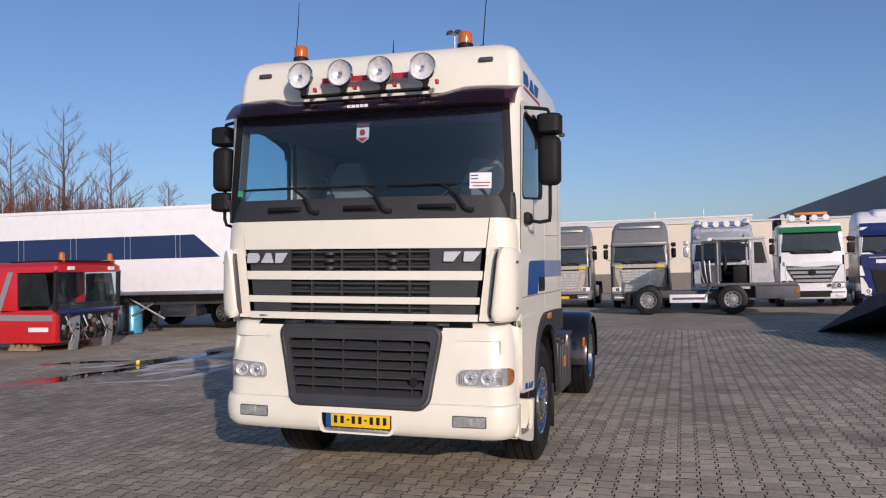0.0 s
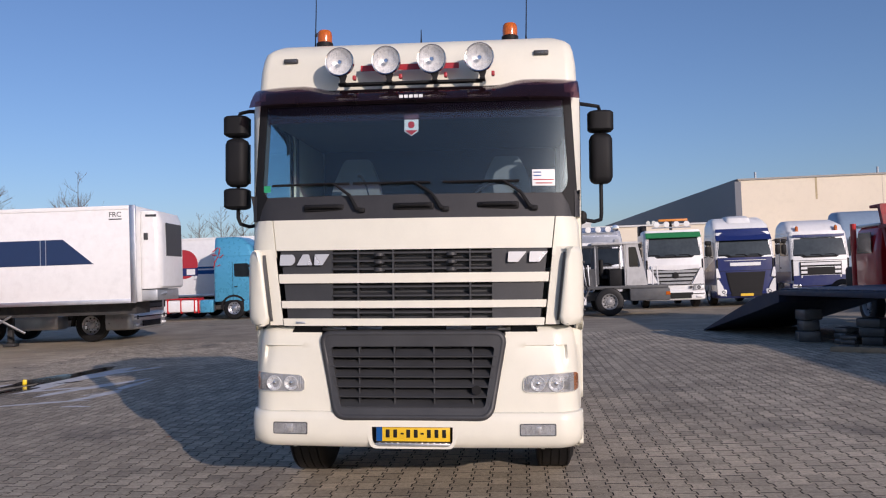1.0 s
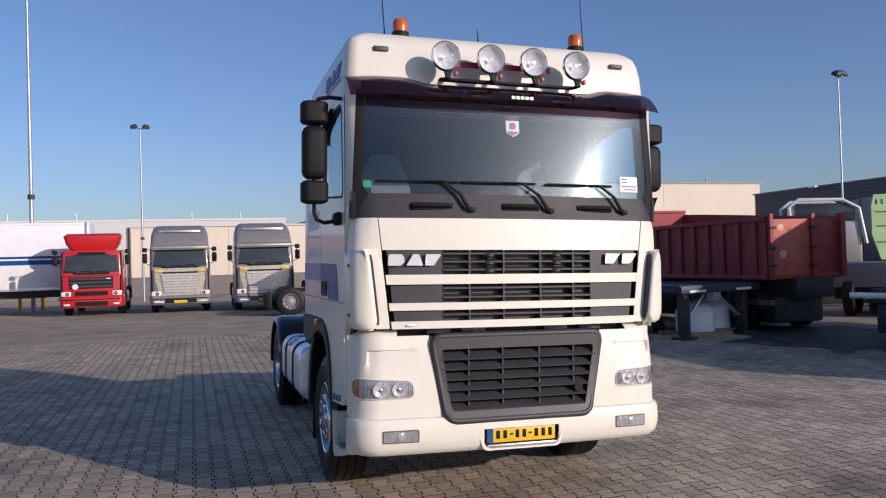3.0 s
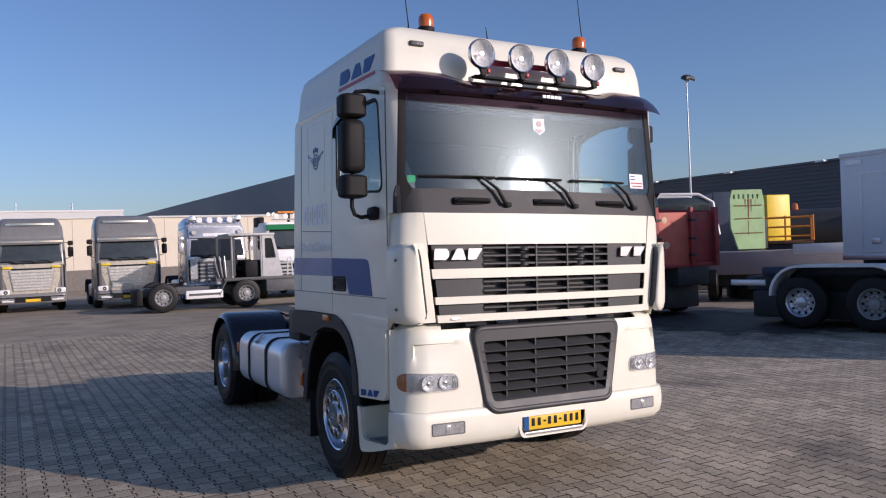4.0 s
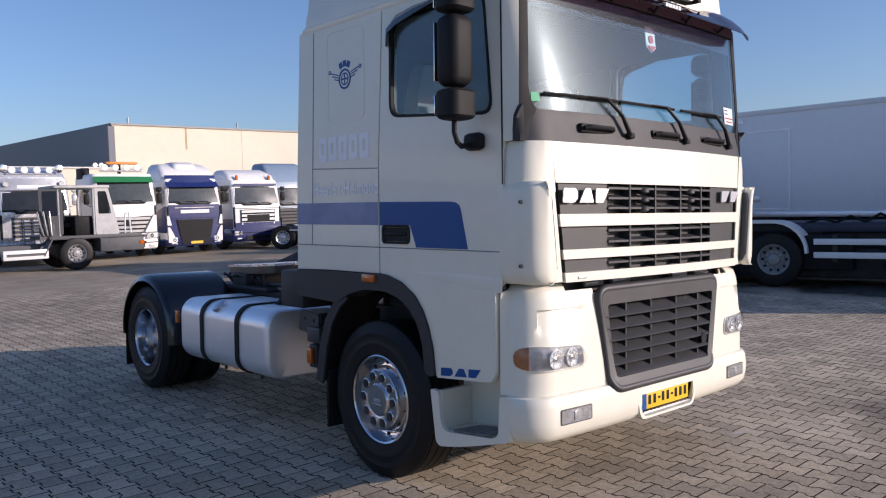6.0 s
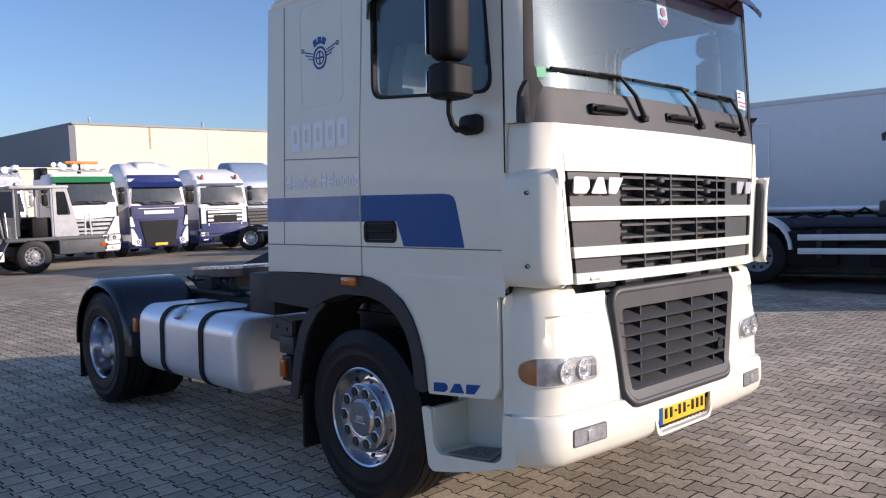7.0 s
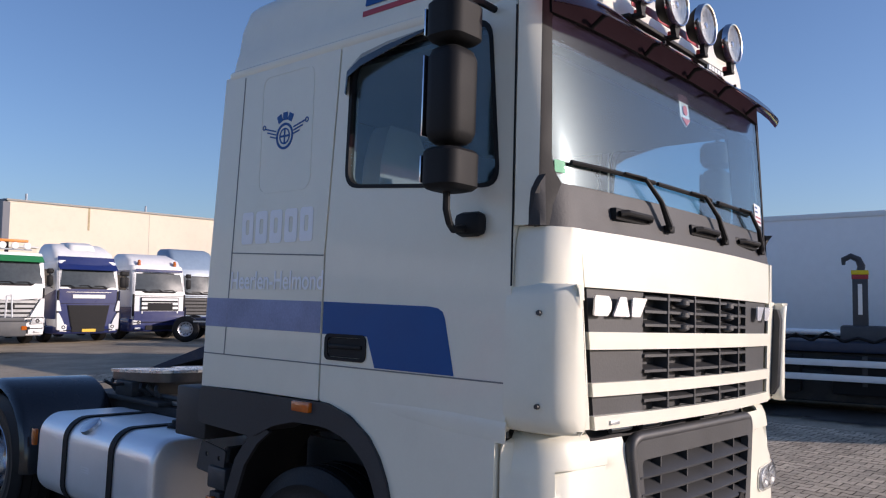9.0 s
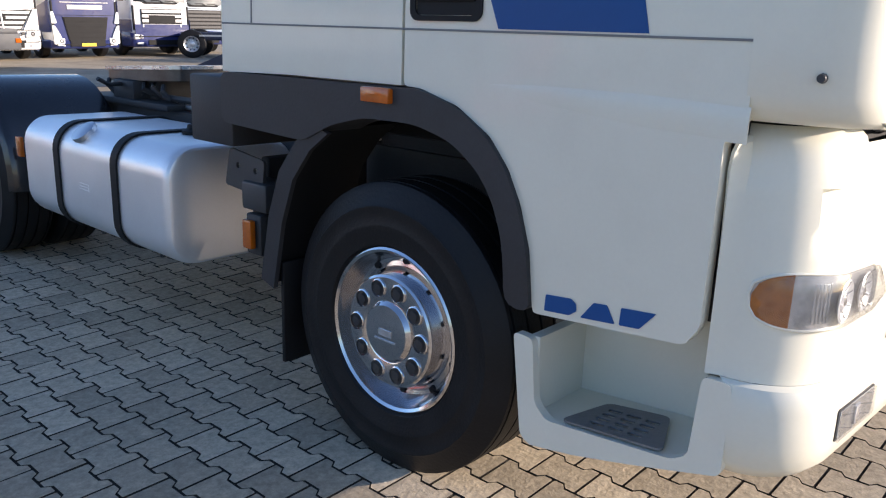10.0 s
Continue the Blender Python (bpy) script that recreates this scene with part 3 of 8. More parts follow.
# bumper
BZ = [(0.445, 1.165, 0.06, 0.16), (0.455, 1.19, 0.02, 0.18), (0.50, 1.225, -0.02, 0.2), (0.56, 1.235, -0.03, 0.2), (0.62, 1.238, -0.03, 0.2), (0.68, 1.235, -0.025, 0.2), (0.705, 1.228, -0.012, 0.2), (0.712, 1.215, 0.006, 0.2), (0.73, 1.212, 0.006, 0.2), (0.82, 1.21, 0.006, 0.2), (0.92, 1.208, 0.008, 0.2), (1.02, 1.205, 0.012, 0.2), (1.10, 1.20, 0.016, 0.2), (1.18, 1.195, 0.022, 0.2), (1.25, 1.185, 0.03, 0.19), (1.30, 1.17, 0.05, 0.18), (1.325, 1.14, 0.08, 0.16)]


def scoop(x, z):
    """The pocket above each headlamp: deepest under its sharp upper lip and at its outer end."""
    if not (0.74 < x < 1.118 and 1.03 < z < 1.188):
        return 0.0
    return 0.036 * ((x - 0.74) / 0.378) ** 1.3 * ((z - 1.03) / 0.155) ** 0.7


def nose_row(z):
    for (a, wa, ya, ra), (c, wc, yc, rc) in zip(BZ, BZ[1:]):
        if a <= z <= c:
            k = (z - a) / (c - a)
            row = [(x, y + scoop(abs(x), z), z) for x, y in outline(wa + (wc - wa) * k, ya + (yc - ya) * k - 0.015, 0.035, ra + (rc - ra) * k, (0.262 - 0.04 * max(0.0, (z - 1.25) / 0.075) if z > 0.7125 else 0.185), 60)]
            if 0.7125 < z < 1.29:
                row[0], row[-1] = (-1.226, row[0][1], z), (1.226, row[-1][1], z)
            return row


def grille_half(z):
    return 0.577 + (0.69 - 0.577) * (z - 0.70) / 0.58


def keep_low(c):
    return not (abs(c.x) < 0.30 and 0.475 < c.z < 0.61 and c.y < 0.1)


def keep_up(c):
    return not ((abs(c.x) < grille_half(c.z) - 0.015 and c.z > 0.68 and c.y < 0.25) or (abs(c.x) < 0.9 and c.z > 1.285))


low = part("bumper", sheet(B(), [nose_row(z) for z in (0.445, 0.455, 0.475, 0.50, 0.56, 0.61, 0.65, 0.68, 0.705, 0.712)], 0.012, keep_low), WHITE, tractor, "cream-white bumper", 40)
for sx in (-1, 1):
    part("headlamp_panel", sheet(B(), [nose_row(z) for z in (0.713, 0.73, 0.78, 0.86, 0.94, 1.02, 1.05, 1.08, 1.11, 1.14, 1.165, 1.185, 1.190, 1.22, 1.26, 1.285, 1.30, 1.325)], 0.012, lambda c, s=sx: keep_up(c) and c.x * s > 0), WHITE, tractor, "cream-white headlamp panel", 40)
part("engine_bay", box(B(), -0.95, 0.95, 0.16, 0.24, 0.48, 2.1), STEEL, tractor)
for x, r in ((-0.33, 0.02), (0.33, 0.022), (-0.6, 0.015), (0.62, 0.016)):
    part("bay_fitting", tube(B(), [(x - 0.08, 0.10, 1.305), (x, 0.07, 1.312), (x + 0.09, 0.10, 1.305)], r), ALU, tractor)

# lower grille
gl = [(-0.676, 1.282), (0.676, 1.282), (0.566, 0.672), (-0.566, 0.672)]
gi = [(-0.60, 1.185), (0.60, 1.185), (0.525, 0.745), (-0.525, 0.745)]
lg = part("lower_grille", plate(B(), rounded(gl, 0.085, 6), [rounded(gi, 0.03, 3)], lambda u, v: (u, -0.022 + 0.035 * u * u - 0.035 * max(0.0, min(1.0, (0.78 - v) / 0.09)), v), (0, 0.04, 0)), GREYP, tractor, "dark grey slatted lower grille", 40)
rim_ = rounded([(u * 0.99, 0.98 + (v - 0.98) * 0.985) for u, v in gl], 0.085, 8)
part("grille_rim", tube(B(), [(u, 0.001 + 0.035 * u * u - 0.035 * max(0.0, min(1.0, (0.78 - v) / 0.09)), v) for u, v in rim_ + rim_[:1]], 0.026, 12), GREYP, lg, angle=60)
part("grille_back", box(B(), -0.64, 0.64, 0.10, 0.12, 0.69, 1.26), BLACKP, lg)
for i in range(7):
    z = 1.165 - 0.0725 * i
    hw = 0.525 + 0.075 * (z - 0.745) / 0.44 + 0.015
    bm = B()
    loft(bm, [[(x, -0.024 + 0.035 * x * x, z - 0.058), (x, -0.026 + 0.035 * x * x, z - 0.050), (x, -0.020 + 0.035 * x * x, z - 0.045), (x, 0.082 + 0.035 * x * x, z + 0.010), (x, 0.082 + 0.035 * x * x, z + 0.002)] for x in [-hw + 2 * hw * j / 10 for j in range(11)]])
    part("slat", bm, GREYP, lg)
for x in (-0.39, -0.13, 0.16, 0.44):
    part("rib", box(B(), x - 0.005, x + 0.005, 0.002 + 0.035 * x * x, 0.09, 0.70, 1.20), GREYP, lg)
part("tow_eye_hole", turned(B(), (0.467, -0.012, 0.873), "y", [(-0.012, 0.034), (0.05, 0.03)], 16), BLACKP, lg)

# number plate in its recess
bm = B()
pl_out = rounded([(-0.35, 0.62), (0.35, 0.62), (0.30, 0.455), (-0.30, 0.455)], 0.04)
pl_in = rounded([(-0.335, 0.61), (0.335, 0.61), (0.275, 0.47), (-0.275, 0.47)], 0.035)
plate(bm, pl_out, [pl_in], lambda u, v: (u, -0.045 + 0.033 * u * u, v), (0, 0.03, 0))
part("plate_surround", bm, WHITE, low)
part("plate_recess", box(B(), -0.36, 0.36, 0.02, 0.04, 0.45, 0.63), BLACKP, low)
np_ = part("number_plate", box(B(), -0.265, 0.272, -0.02, -0.008, 0.502, 0.612, 0.004), YELLOW, tractor, "yellow number plate with plain bars")
part("plate_band", box(B(), -0.263, -0.22, -0.024, -0.019, 0.505, 0.609), BLUE, np_)
ph = part("plate_holder", box(B(), -0.268, 0.275, -0.035, 0.03, 0.474, 0.492, 0.003), ALU, tractor, "aluminium step below the plate")
for i in range(12):
    part("stud", turned(B(), (-0.24 + 0.044 * i, -0.022, 0.491), "z", [(0, 0.007), (0.004, 0.006)], 8), ALU, ph)
part("maker_plate", box(B(), -0.86, -0.79, front_y(0.82) - 0.008, front_y(0.82), 1.352, 1.368, 0.001), ALU, tractor)
for x in (-0.20, -0.145, -0.05, 0.005, 0.10, 0.155, 0.21):
    part("plate_bar", box(B(), x + 0.006, x + 0.034, -0.0235, -0.019, 0.530, 0.588, 0.003), BLACKP, np_)
for x in (-0.085, 0.06):
    part("plate_dash", box(B(), x, x + 0.022, -0.0235, -0.019, 0.553, 0.565), BLACKP, np_)

# lamps in the nose
for sx in (-1, 1):
    def nose_at(x, z, off):
        row = nose_row(z)
        for (xa, ya, _), (xb, yb, _) in zip(row, row[1:]):
            if xa <= abs(x) <= xb and xb > 0:
                return ya + (yb - ya) * (abs(x) - xa) / max(1e-6, xb - xa) + off
        return row[-1][1] + off
    def patch(loop, off, th, steps=1):
        bm = B()
        plate(bm, loop, [], lambda u, v: (sx * u, 0, v), (0, th, 0))
        bmesh.ops.triangulate(bm, faces=bm.faces)
        for v in bm.verts:
            v.co.y += nose_at(v.co.x, v.co.z, off)
        return bm
    us = [0.80 + 0.30 * i / 14 for i in range(15)] + [1.115, 1.13, 1.145, 1.158, 1.170, 1.180, 1.188, 1.194, 1.199, 1.203, 1.2055]
    top, bot = [], []
    for u in us:
        k = min(1.0, (u - 0.80) / 0.05)
        rnd_ = 1 - math.sqrt(max(0.0, 1 - (1 - k) ** 2))
        k = max(0.0, (nose_at(u, 0.92, 0) - nose_at(1.12, 0.92, 0)) / (nose_at(1.2055, 0.92, 0) - nose_at(1.12, 0.92, 0)))
        out_ = 1 - math.sqrt(max(0.0, 1 - min(1.0, k) ** 2))
        top.append(0.974 + 0.022 * (u - 0.8) / 0.4 - 0.045 * rnd_ - 0.062 * out_)
        bot.append(0.852 + 0.02 * rnd_ + 0.048 * out_)
    def lampgrid(off, bulge):
        rows = []
        for k in range(7):
            rows.append([(sx * u, nose_at(u, 0.86 + 0.11 * k / 6, off - 0.014 * math.sin(math.pi * k / 6) * bulge), b_ + (t_ - b_) * k / 6) for u, t_, b_ in zip(us, top, bot)])
        return rows
    hl = part("headlamp", sheet(B(), lampgrid(-0.003, 0), 0.004), LAMPSILVER, tractor, "clear headlamp with an amber indicator")
    for u, r_ in ((1.035, 0.056), (0.905, 0.053)):
        yr = nose_at(u, 0.915, -0.002)
        bowl = part("lamp_bowl", turned(B(), (sx * u, yr, 0.915), "y", [(-0.011, r_), (-0.013, r_ - 0.003), (-0.006, r_ * 0.8), (0.0, r_ * 0.5), (0.002, 0.004)], 28, False), SPOTREF, hl)
        part("bulb_cap", turned(B(), (sx * u, yr, 0.915), "y", [(0.0, 0.013), (-0.010, 0.012), (-0.013, 0.004)], 14), CHROME, bowl)
        for k in range(8):
            a_ = 2 * math.pi * (k + 0.5) / 8
            part("bowl_facet", tube(B(), [(sx * u + r_ * q * math.cos(a_), yr - d_, 0.915 + r_ * q * math.sin(a_)) for q, d_ in ((0.35, 0.0), (0.9, 0.011))], 0.0018, 4), LAMPSILVER, bowl)
    for k in range(3):
        u = 0.815 + 0.014 * k
        part("reflector_facet", loft(B(), [[(sx * (u - 0.006), nose_at(u - 0.006, z, -0.009), z), (sx * u, nose_at(u, z, -0.004), z), (sx * (u + 0.006), nose_at(u + 0.006, z, -0.009), z), (sx * u, nose_at(u, z, -0.001), z)] for z in (0.872, 0.915, 0.955)]), LAMPSILVER, hl)
    idx = [i for i, u in enumerate(us) if u > 1.165]
    rows = [[(sx * us[i], nose_at(us[i], 0.915, -0.008), bot[i] + (top[i] - bot[i]) * k / 4) for i in idx] for k in range(5)]
    part("indicator", sheet(B(), rows, 0.006), PALEAMBER, hl)
    for i in range(5):
        u = 1.100 + 0.009 * i
        part("lens_flute", tube(B(), [(sx * u, nose_at(u, 0.90, -0.012), 0.872), (sx * u, nose_at(u, 0.93, -0.014), 0.97)], 0.0022, 4), LAMPSILVER, hl)
    part("lens", sheet(B(), lampgrid(-0.018, 1.0), 0.003), LENS, hl)
    bm = B()
    edge = [(u, t_) for u, t_ in zip(us, top)] + [(u, b_) for u, b_ in reversed(list(zip(us, bot)))]
    tube(bm, [(sx * u, nose_at(u, v_, -0.004), v_) for u, v_ in edge] + [(sx * edge[0][0], nose_at(edge[0][0], edge[0][1], -0.004), edge[0][1])], 0.004, 6)
    part("lamp_rim", bm, WHITE, hl)
    fo = part("fog_lamp", patch(rrect(0.772, 1.031, 0.548, 0.636, 0.012), -0.003, 0.02), GREYP, tractor, "rectangular fog lamp in the bumper")
    part("lamp_bowl", patch(rrect(0.780, 1.024, 0.555, 0.629, 0.01), -0.005, 0.003), LAMPSILVER, fo)
    for k in range(5):
        u = 0.815 + 0.043 * k
        part("lens_flute", tube(B(), [(sx * u, nose_at(u, 0.565, -0.007), 0.562), (sx * u, nose_at(u, 0.62, -0.007), 0.622)], 0.004, 5), LENS, fo)
    part("bulb_cap", box(B(), *sorted((sx * 0.885, sx * 0.925)), nose_at(0.905, 0.592, -0.009), nose_at(0.905, 0.592, -0.003), 0.566, 0.618, 0.002), LAMPSILVER, fo)
    part("lens", patch(rrect(0.772, 1.031, 0.549, 0.635, 0.01), -0.010, 0.003), LENS, fo)
    # entry step box behind the bumper
    st = part("entry_step", plate(B(), rounded([(0.185, 0.705), (0.185, 0.457), (0.30, 0.425), (0.435, 0.388), (0.61, 0.345), (0.765, 0.318), (0.80, 0.34), (0.845, 0.66), (0.775, 0.655), (0.755, 0.46), (0.71, 0.418), (0.32, 0.452), (0.275, 0.48), (0.262, 0.705)], 0.02), [], lambda u, v: (sx * 1.236, u, v), (-sx * 0.03, 0, 0)), WHITE, tractor, "cream-white entry step below the door", 40)
    part("step_back", box(B(), *sorted((sx * 0.93, sx * 0.955)), 0.25, 0.84, 0.40, 0.8), WHITE, st)
    part("step_floor", loft(B(), [[(sx * 0.95, y, z), (sx * 1.208, y, z), (sx * 1.208, y, z - 0.03), (sx * 0.95, y, z - 0.03)] for y, z in ((0.25, 0.462), (0.32, 0.452), (0.71, 0.418), (0.80, 0.412))]), WHITE, st)
    part("step_side", box(B(), *sorted((sx * 0.94, sx * 1.21)), 0.765, 0.80, 0.41, 0.655), WHITE, st)
    part("step_side", box(B(), *sorted((sx * 0.94, sx * 1.21)), 0.235, 0.262, 0.465, 0.70), WHITE, st)
    bm = B()
    slots = [rrect(a, a + 0.045, b_, b_ + 0.018, 0.007, 2) for b_ in (1.075, 1.11, 1.145, 1.18) for a in (0.425, 0.485, 0.545)]
    plate(bm, rounded([(0.345, 1.228), (0.425, 1.02), (0.615, 1.04), (0.665, 1.228)], 0.025), slots, lambda u, v: (sx * v, u, 0.462 - (u - 0.3) * 0.085), (0, 0, 0.006))
    part("tread_plate", bm, TREAD, st, "slotted dark grey tread plate")

# roof gear: spot lamps, beacons, aerials, markers
for x in (-0.535, -0.184, 0.157, 0.51):
    s = part("spot_lamp", turned(B(), (x, 0.045, 3.298), "y", [(0.0, 0.098), (-0.012, 0.104), (0.0, 0.107), (0.02, 0.107), (0.045, 0.094), (0.085, 0.064), (0.105, 0.002)], 36, False), BLACKP, tractor, "round black spot lamp with a chrome rim")
    part("lamp_rim", turned(B(), (x, 0.045, 3.298), "y", [(0.004, 0.095), (-0.012, 0.100), (-0.014, 0.106), (-0.004, 0.110), (0.018, 0.110)], 40, False), CHROME, s)
    part("reflector", turned(B(), (x, 0.05, 3.298), "y", [(-0.006, 0.096), (0.014, 0.086), (0.034, 0.062), (0.048, 0.034), (0.054, 0.002)], 32, False), SPOTREF, s)
    part("bulb_shield", turned(B(), (x, 0.050, 3.298), "y", [(-0.006, 0.014), (0.0, 0.018), (0.03, 0.012)], 16), CHROME, s)
    part("lens", turned(B(), (x, 0.045, 3.298), "y", [(-0.004, 0.098), (-0.012, 0.07), (-0.017, 0.03), (-0.018, 0.001)], 32, False), LENS, s)
    for k in (-3, -1, 1, 3):
        h_ = math.sqrt(0.088 ** 2 - (k * 0.02) ** 2)
        part("lens_flute", tube(B(), [(x + k * 0.02, 0.041 - 0.010 * (1 - (k / 5) ** 2) * q, 3.298 + z) for z, q in ((-h_, 0), (0, 1), (h_, 0))], 0.0016, 4), LENS, s)
    part("cable_plug", box(B(), x + 0.085, x + 0.11, 0.10, 0.14, 3.175, 3.21, 0.006), RED, s)
    part("bracket", loft(B(), [[(x + 0.02 + a, 0.06 + c, z) for a, c in ((-w_, -0.006), (w_, -0.006), (w_, 0.02), (-w_, 0.02))] for z, w_ in ((3.20, 0.03), (3.17, 0.02), (3.15, 0.014))]), BLACKP, s)
    part("bracket_foot", box(B(), x, x + 0.04, 0.05, 0.14, 3.138, 3.156, 0.004), BLACKP, s)
part("lamp_bar", box(B(), -0.56, 0.53, 0.10, 0.165, 3.135, 3.155, 0.006), BLACKP, tractor)
part("red_strip", sheet(B(), [[(x, 0.215 + 0.05 * (x * x - 0.6) - 0.022 + (z - 3.25) * 0.13, z) for x in [-0.4 + 0.75 * i / 10 for i in range(11)]] for z in (3.255, 3.30)], 0.004), RED, tractor)
for sx in (-1, 1):
    x = sx * 0.967
    m_ = part("roof_marker_lamp", box(B(), x - 0.056, x + 0.056, 0.243, 0.28, 3.355, 3.392, 0.008), GREYP, tractor)
    part("lens", box(B(), x - 0.045, x + 0.045, 0.239, 0.248, 3.361, 3.386, 0.003), LENS, m_)
    xb = sx * 0.745 - 0.012
    b_ = part("beacon", turned(B(), (xb, 0.5, 3.53), "z", [(0, 0.066), (0.045, 0.066), (0.05, 0.06)], 24), BLACKP, tractor, "amber rotating beacon")
    part("dome", turned(B(), (xb, 0.5, 3.578), "z", [(0, 0.058), (0.05, 0.06), (0.085, 0.056), (0.10, 0.045), (0.106, 0.02)], 24), AMBER, b_)
    part("aerial", tube(B(), [(sx * 0.86, 0.6, 3.52), (sx * 0.86, 0.6, 3.62), (sx * 0.858 + 0.01 * sx, 0.66, 3.95), (sx * 0.86 + 0.02 * sx, 0.70, 4.15)], [0.012, 0.005, 0.004, 0.003], 6), BLACKP, tractor)
part("aerial", tube(B(), [(-0.01, 0.8, 3.54), (-0.01, 0.8, 3.66), (-0.012, 0.82, 3.76)], [0.012, 0.006, 0.003], 6), BLACKP, tractor)
bm = B()
tube(bm, [(0.55, 1.6, 3.53), (0.55, 1.6, 3.75)], 0.012, 6)
tube(bm, [(0.50, 1.55, 3.78), (0.55, 1.6, 3.74), (0.62, 1.56, 3.80), (0.60, 1.55, 3.86)], [0.03, 0.04, 0.035, 0.02], 8)
part("air_horn", bm, BLACKP, tractor)
for sx in (-1, 1):
    # maker's name high on the roof side, following the taper
    nm = logo_blocks(tractor, pose(0, 0, 0), (0.70, 0.105), BLUE, 3, slant=0.5, name="roof_emblem", depth=0.003, label="blue maker's emblem as plain blocks")
    face = Euler((radians(87), 0, radians(-90 if sx < 0 else 90))).to_matrix().to_4x4()
    nm.matrix_basis = Matrix.Translation((sx * 1.2325, 1.12 if sx < 0 else 0.42, 3.205)) @ face
    part("red_underline", box(B(), 0, 0.72, 0, 0.027, 0, 0.003), RED, tractor, at=Matrix.Translation((sx * 1.2365, 1.13 if sx < 0 else 0.41, 3.155)) @ face)
    lo = logo_blocks(tractor, pose(0, 0, 0), (0.345, 0.048), BLUE, 3, slant=0.4, name="door_emblem", depth=0.002, label="blue maker's emblem as plain blocks")
    lo.matrix_basis = Matrix.Translation((sx * 1.246, 0.735 if sx < 0 else 0.39, 0.757 if sx < 0 else 0.792)) @ Euler((radians(90), 0, radians(-90 if sx < 0 else 90))).to_matrix().to_4x4() @ pose(0, 0, 0, 0, 0, 5.0 if sx < 0 else -5.0)
    # old round works emblem with wings
    bm = B()
    rot = Matrix.Translation((sx * 1.2455, 1.677, 2.652)) @ Euler((radians(90), 0, radians(-90 if sx < 0 else 90))).to_matrix().to_4x4() @ Matrix.Scale(1.02, 4)
    c48 = [(math.cos(2 * math.pi * i / 36), math.sin(2 * math.pi * i / 36)) for i in range(36)]
    plate(bm, [(0.068 * c, 0.068 * s) for c, s in c48], [[(0.055 * c, 0.055 * s) for c, s in c48]], lambda u, v: (u, v, 0), (0, 0, 0.002))
    plate(bm, [(0.042 * c, 0.042 * s) for c, s in c48], [[(0.034 * c, 0.034 * s) for c, s in c48]], lambda u, v: (u, v, 0), (0, 0, 0.002))
    box(bm, -0.005, 0.005, -0.034, 0.034, 0, 0.002)
    box(bm, -0.034, -0.006, -0.005, 0.005, 0, 0.002)
    box(bm, 0.006, 0.034, -0.005, 0.005, 0, 0.002)
    for s in (-1, 1):
        for k, (l_, dz) in enumerate(((0.10, 0.035), (0.075, 0.018), (0.05, 0.001))):
            box(bm, 0, l_, 0, 0.007, 0, 0.002, m=Matrix.Translation((s * 0.07, dz, 0)) @ pose(0, 0, 0, 0, 0, 14 if s > 0 else 166))
        plate(bm, [(s * 0.172 + 0.014 * c, 0.062 + 0.014 * s_) for c, s_ in c48[::3]], [[(s * 0.172 + 0.008 * c, 0.062 + 0.008 * s_) for c, s_ in c48[::3]]], lambda u, v: (u, v, 0), (0, 0, 0.002))
    for i, a_ in enumerate((25, 0, -25)):
        box(bm, -0.018, 0.018, 0.082, 0.122, 0, 0.002, m=pose(0, 0, 0, 0, 0, a_))
    part("works_emblem", bm, BLUE, tractor, "blue winged round emblem", at=rot)
    if sx < 0:
        GHOST = mat("faded_lettering", (0.95, 0.95, 0.95), 0.7, var=0.04)
        bm = B()
        for i in range(5):
            u = 0.0 + i * 0.122
            plate(bm, rounded([(u, 0), (u + 0.1, 0), (u + 0.1, 0.17), (u, 0.17)], 0.02), [rrect(u + 0.035, u + 0.065, 0.05, 0.13, 0.01, 2)], lambda a, b: (a, b, 0), (0, 0, 0.001))
        part("faded_name", bm, GHOST, tractor, at=Matrix.Translation((-1.2465, 2.005, 2.103)) @ Euler((radians(90), 0, radians(-90))).to_matrix().to_4x4())
        letters("Heerlen-Helmond", 0.132, GHOST, tractor, Matrix.Translation((-1.2475, 2.085, 1.868)) @ Euler((radians(90), 0, radians(-90))).to_matrix().to_4x4(), "faded_lettering", 0.001, "faded pale town names", stretch=0.79, bold=0.0015)

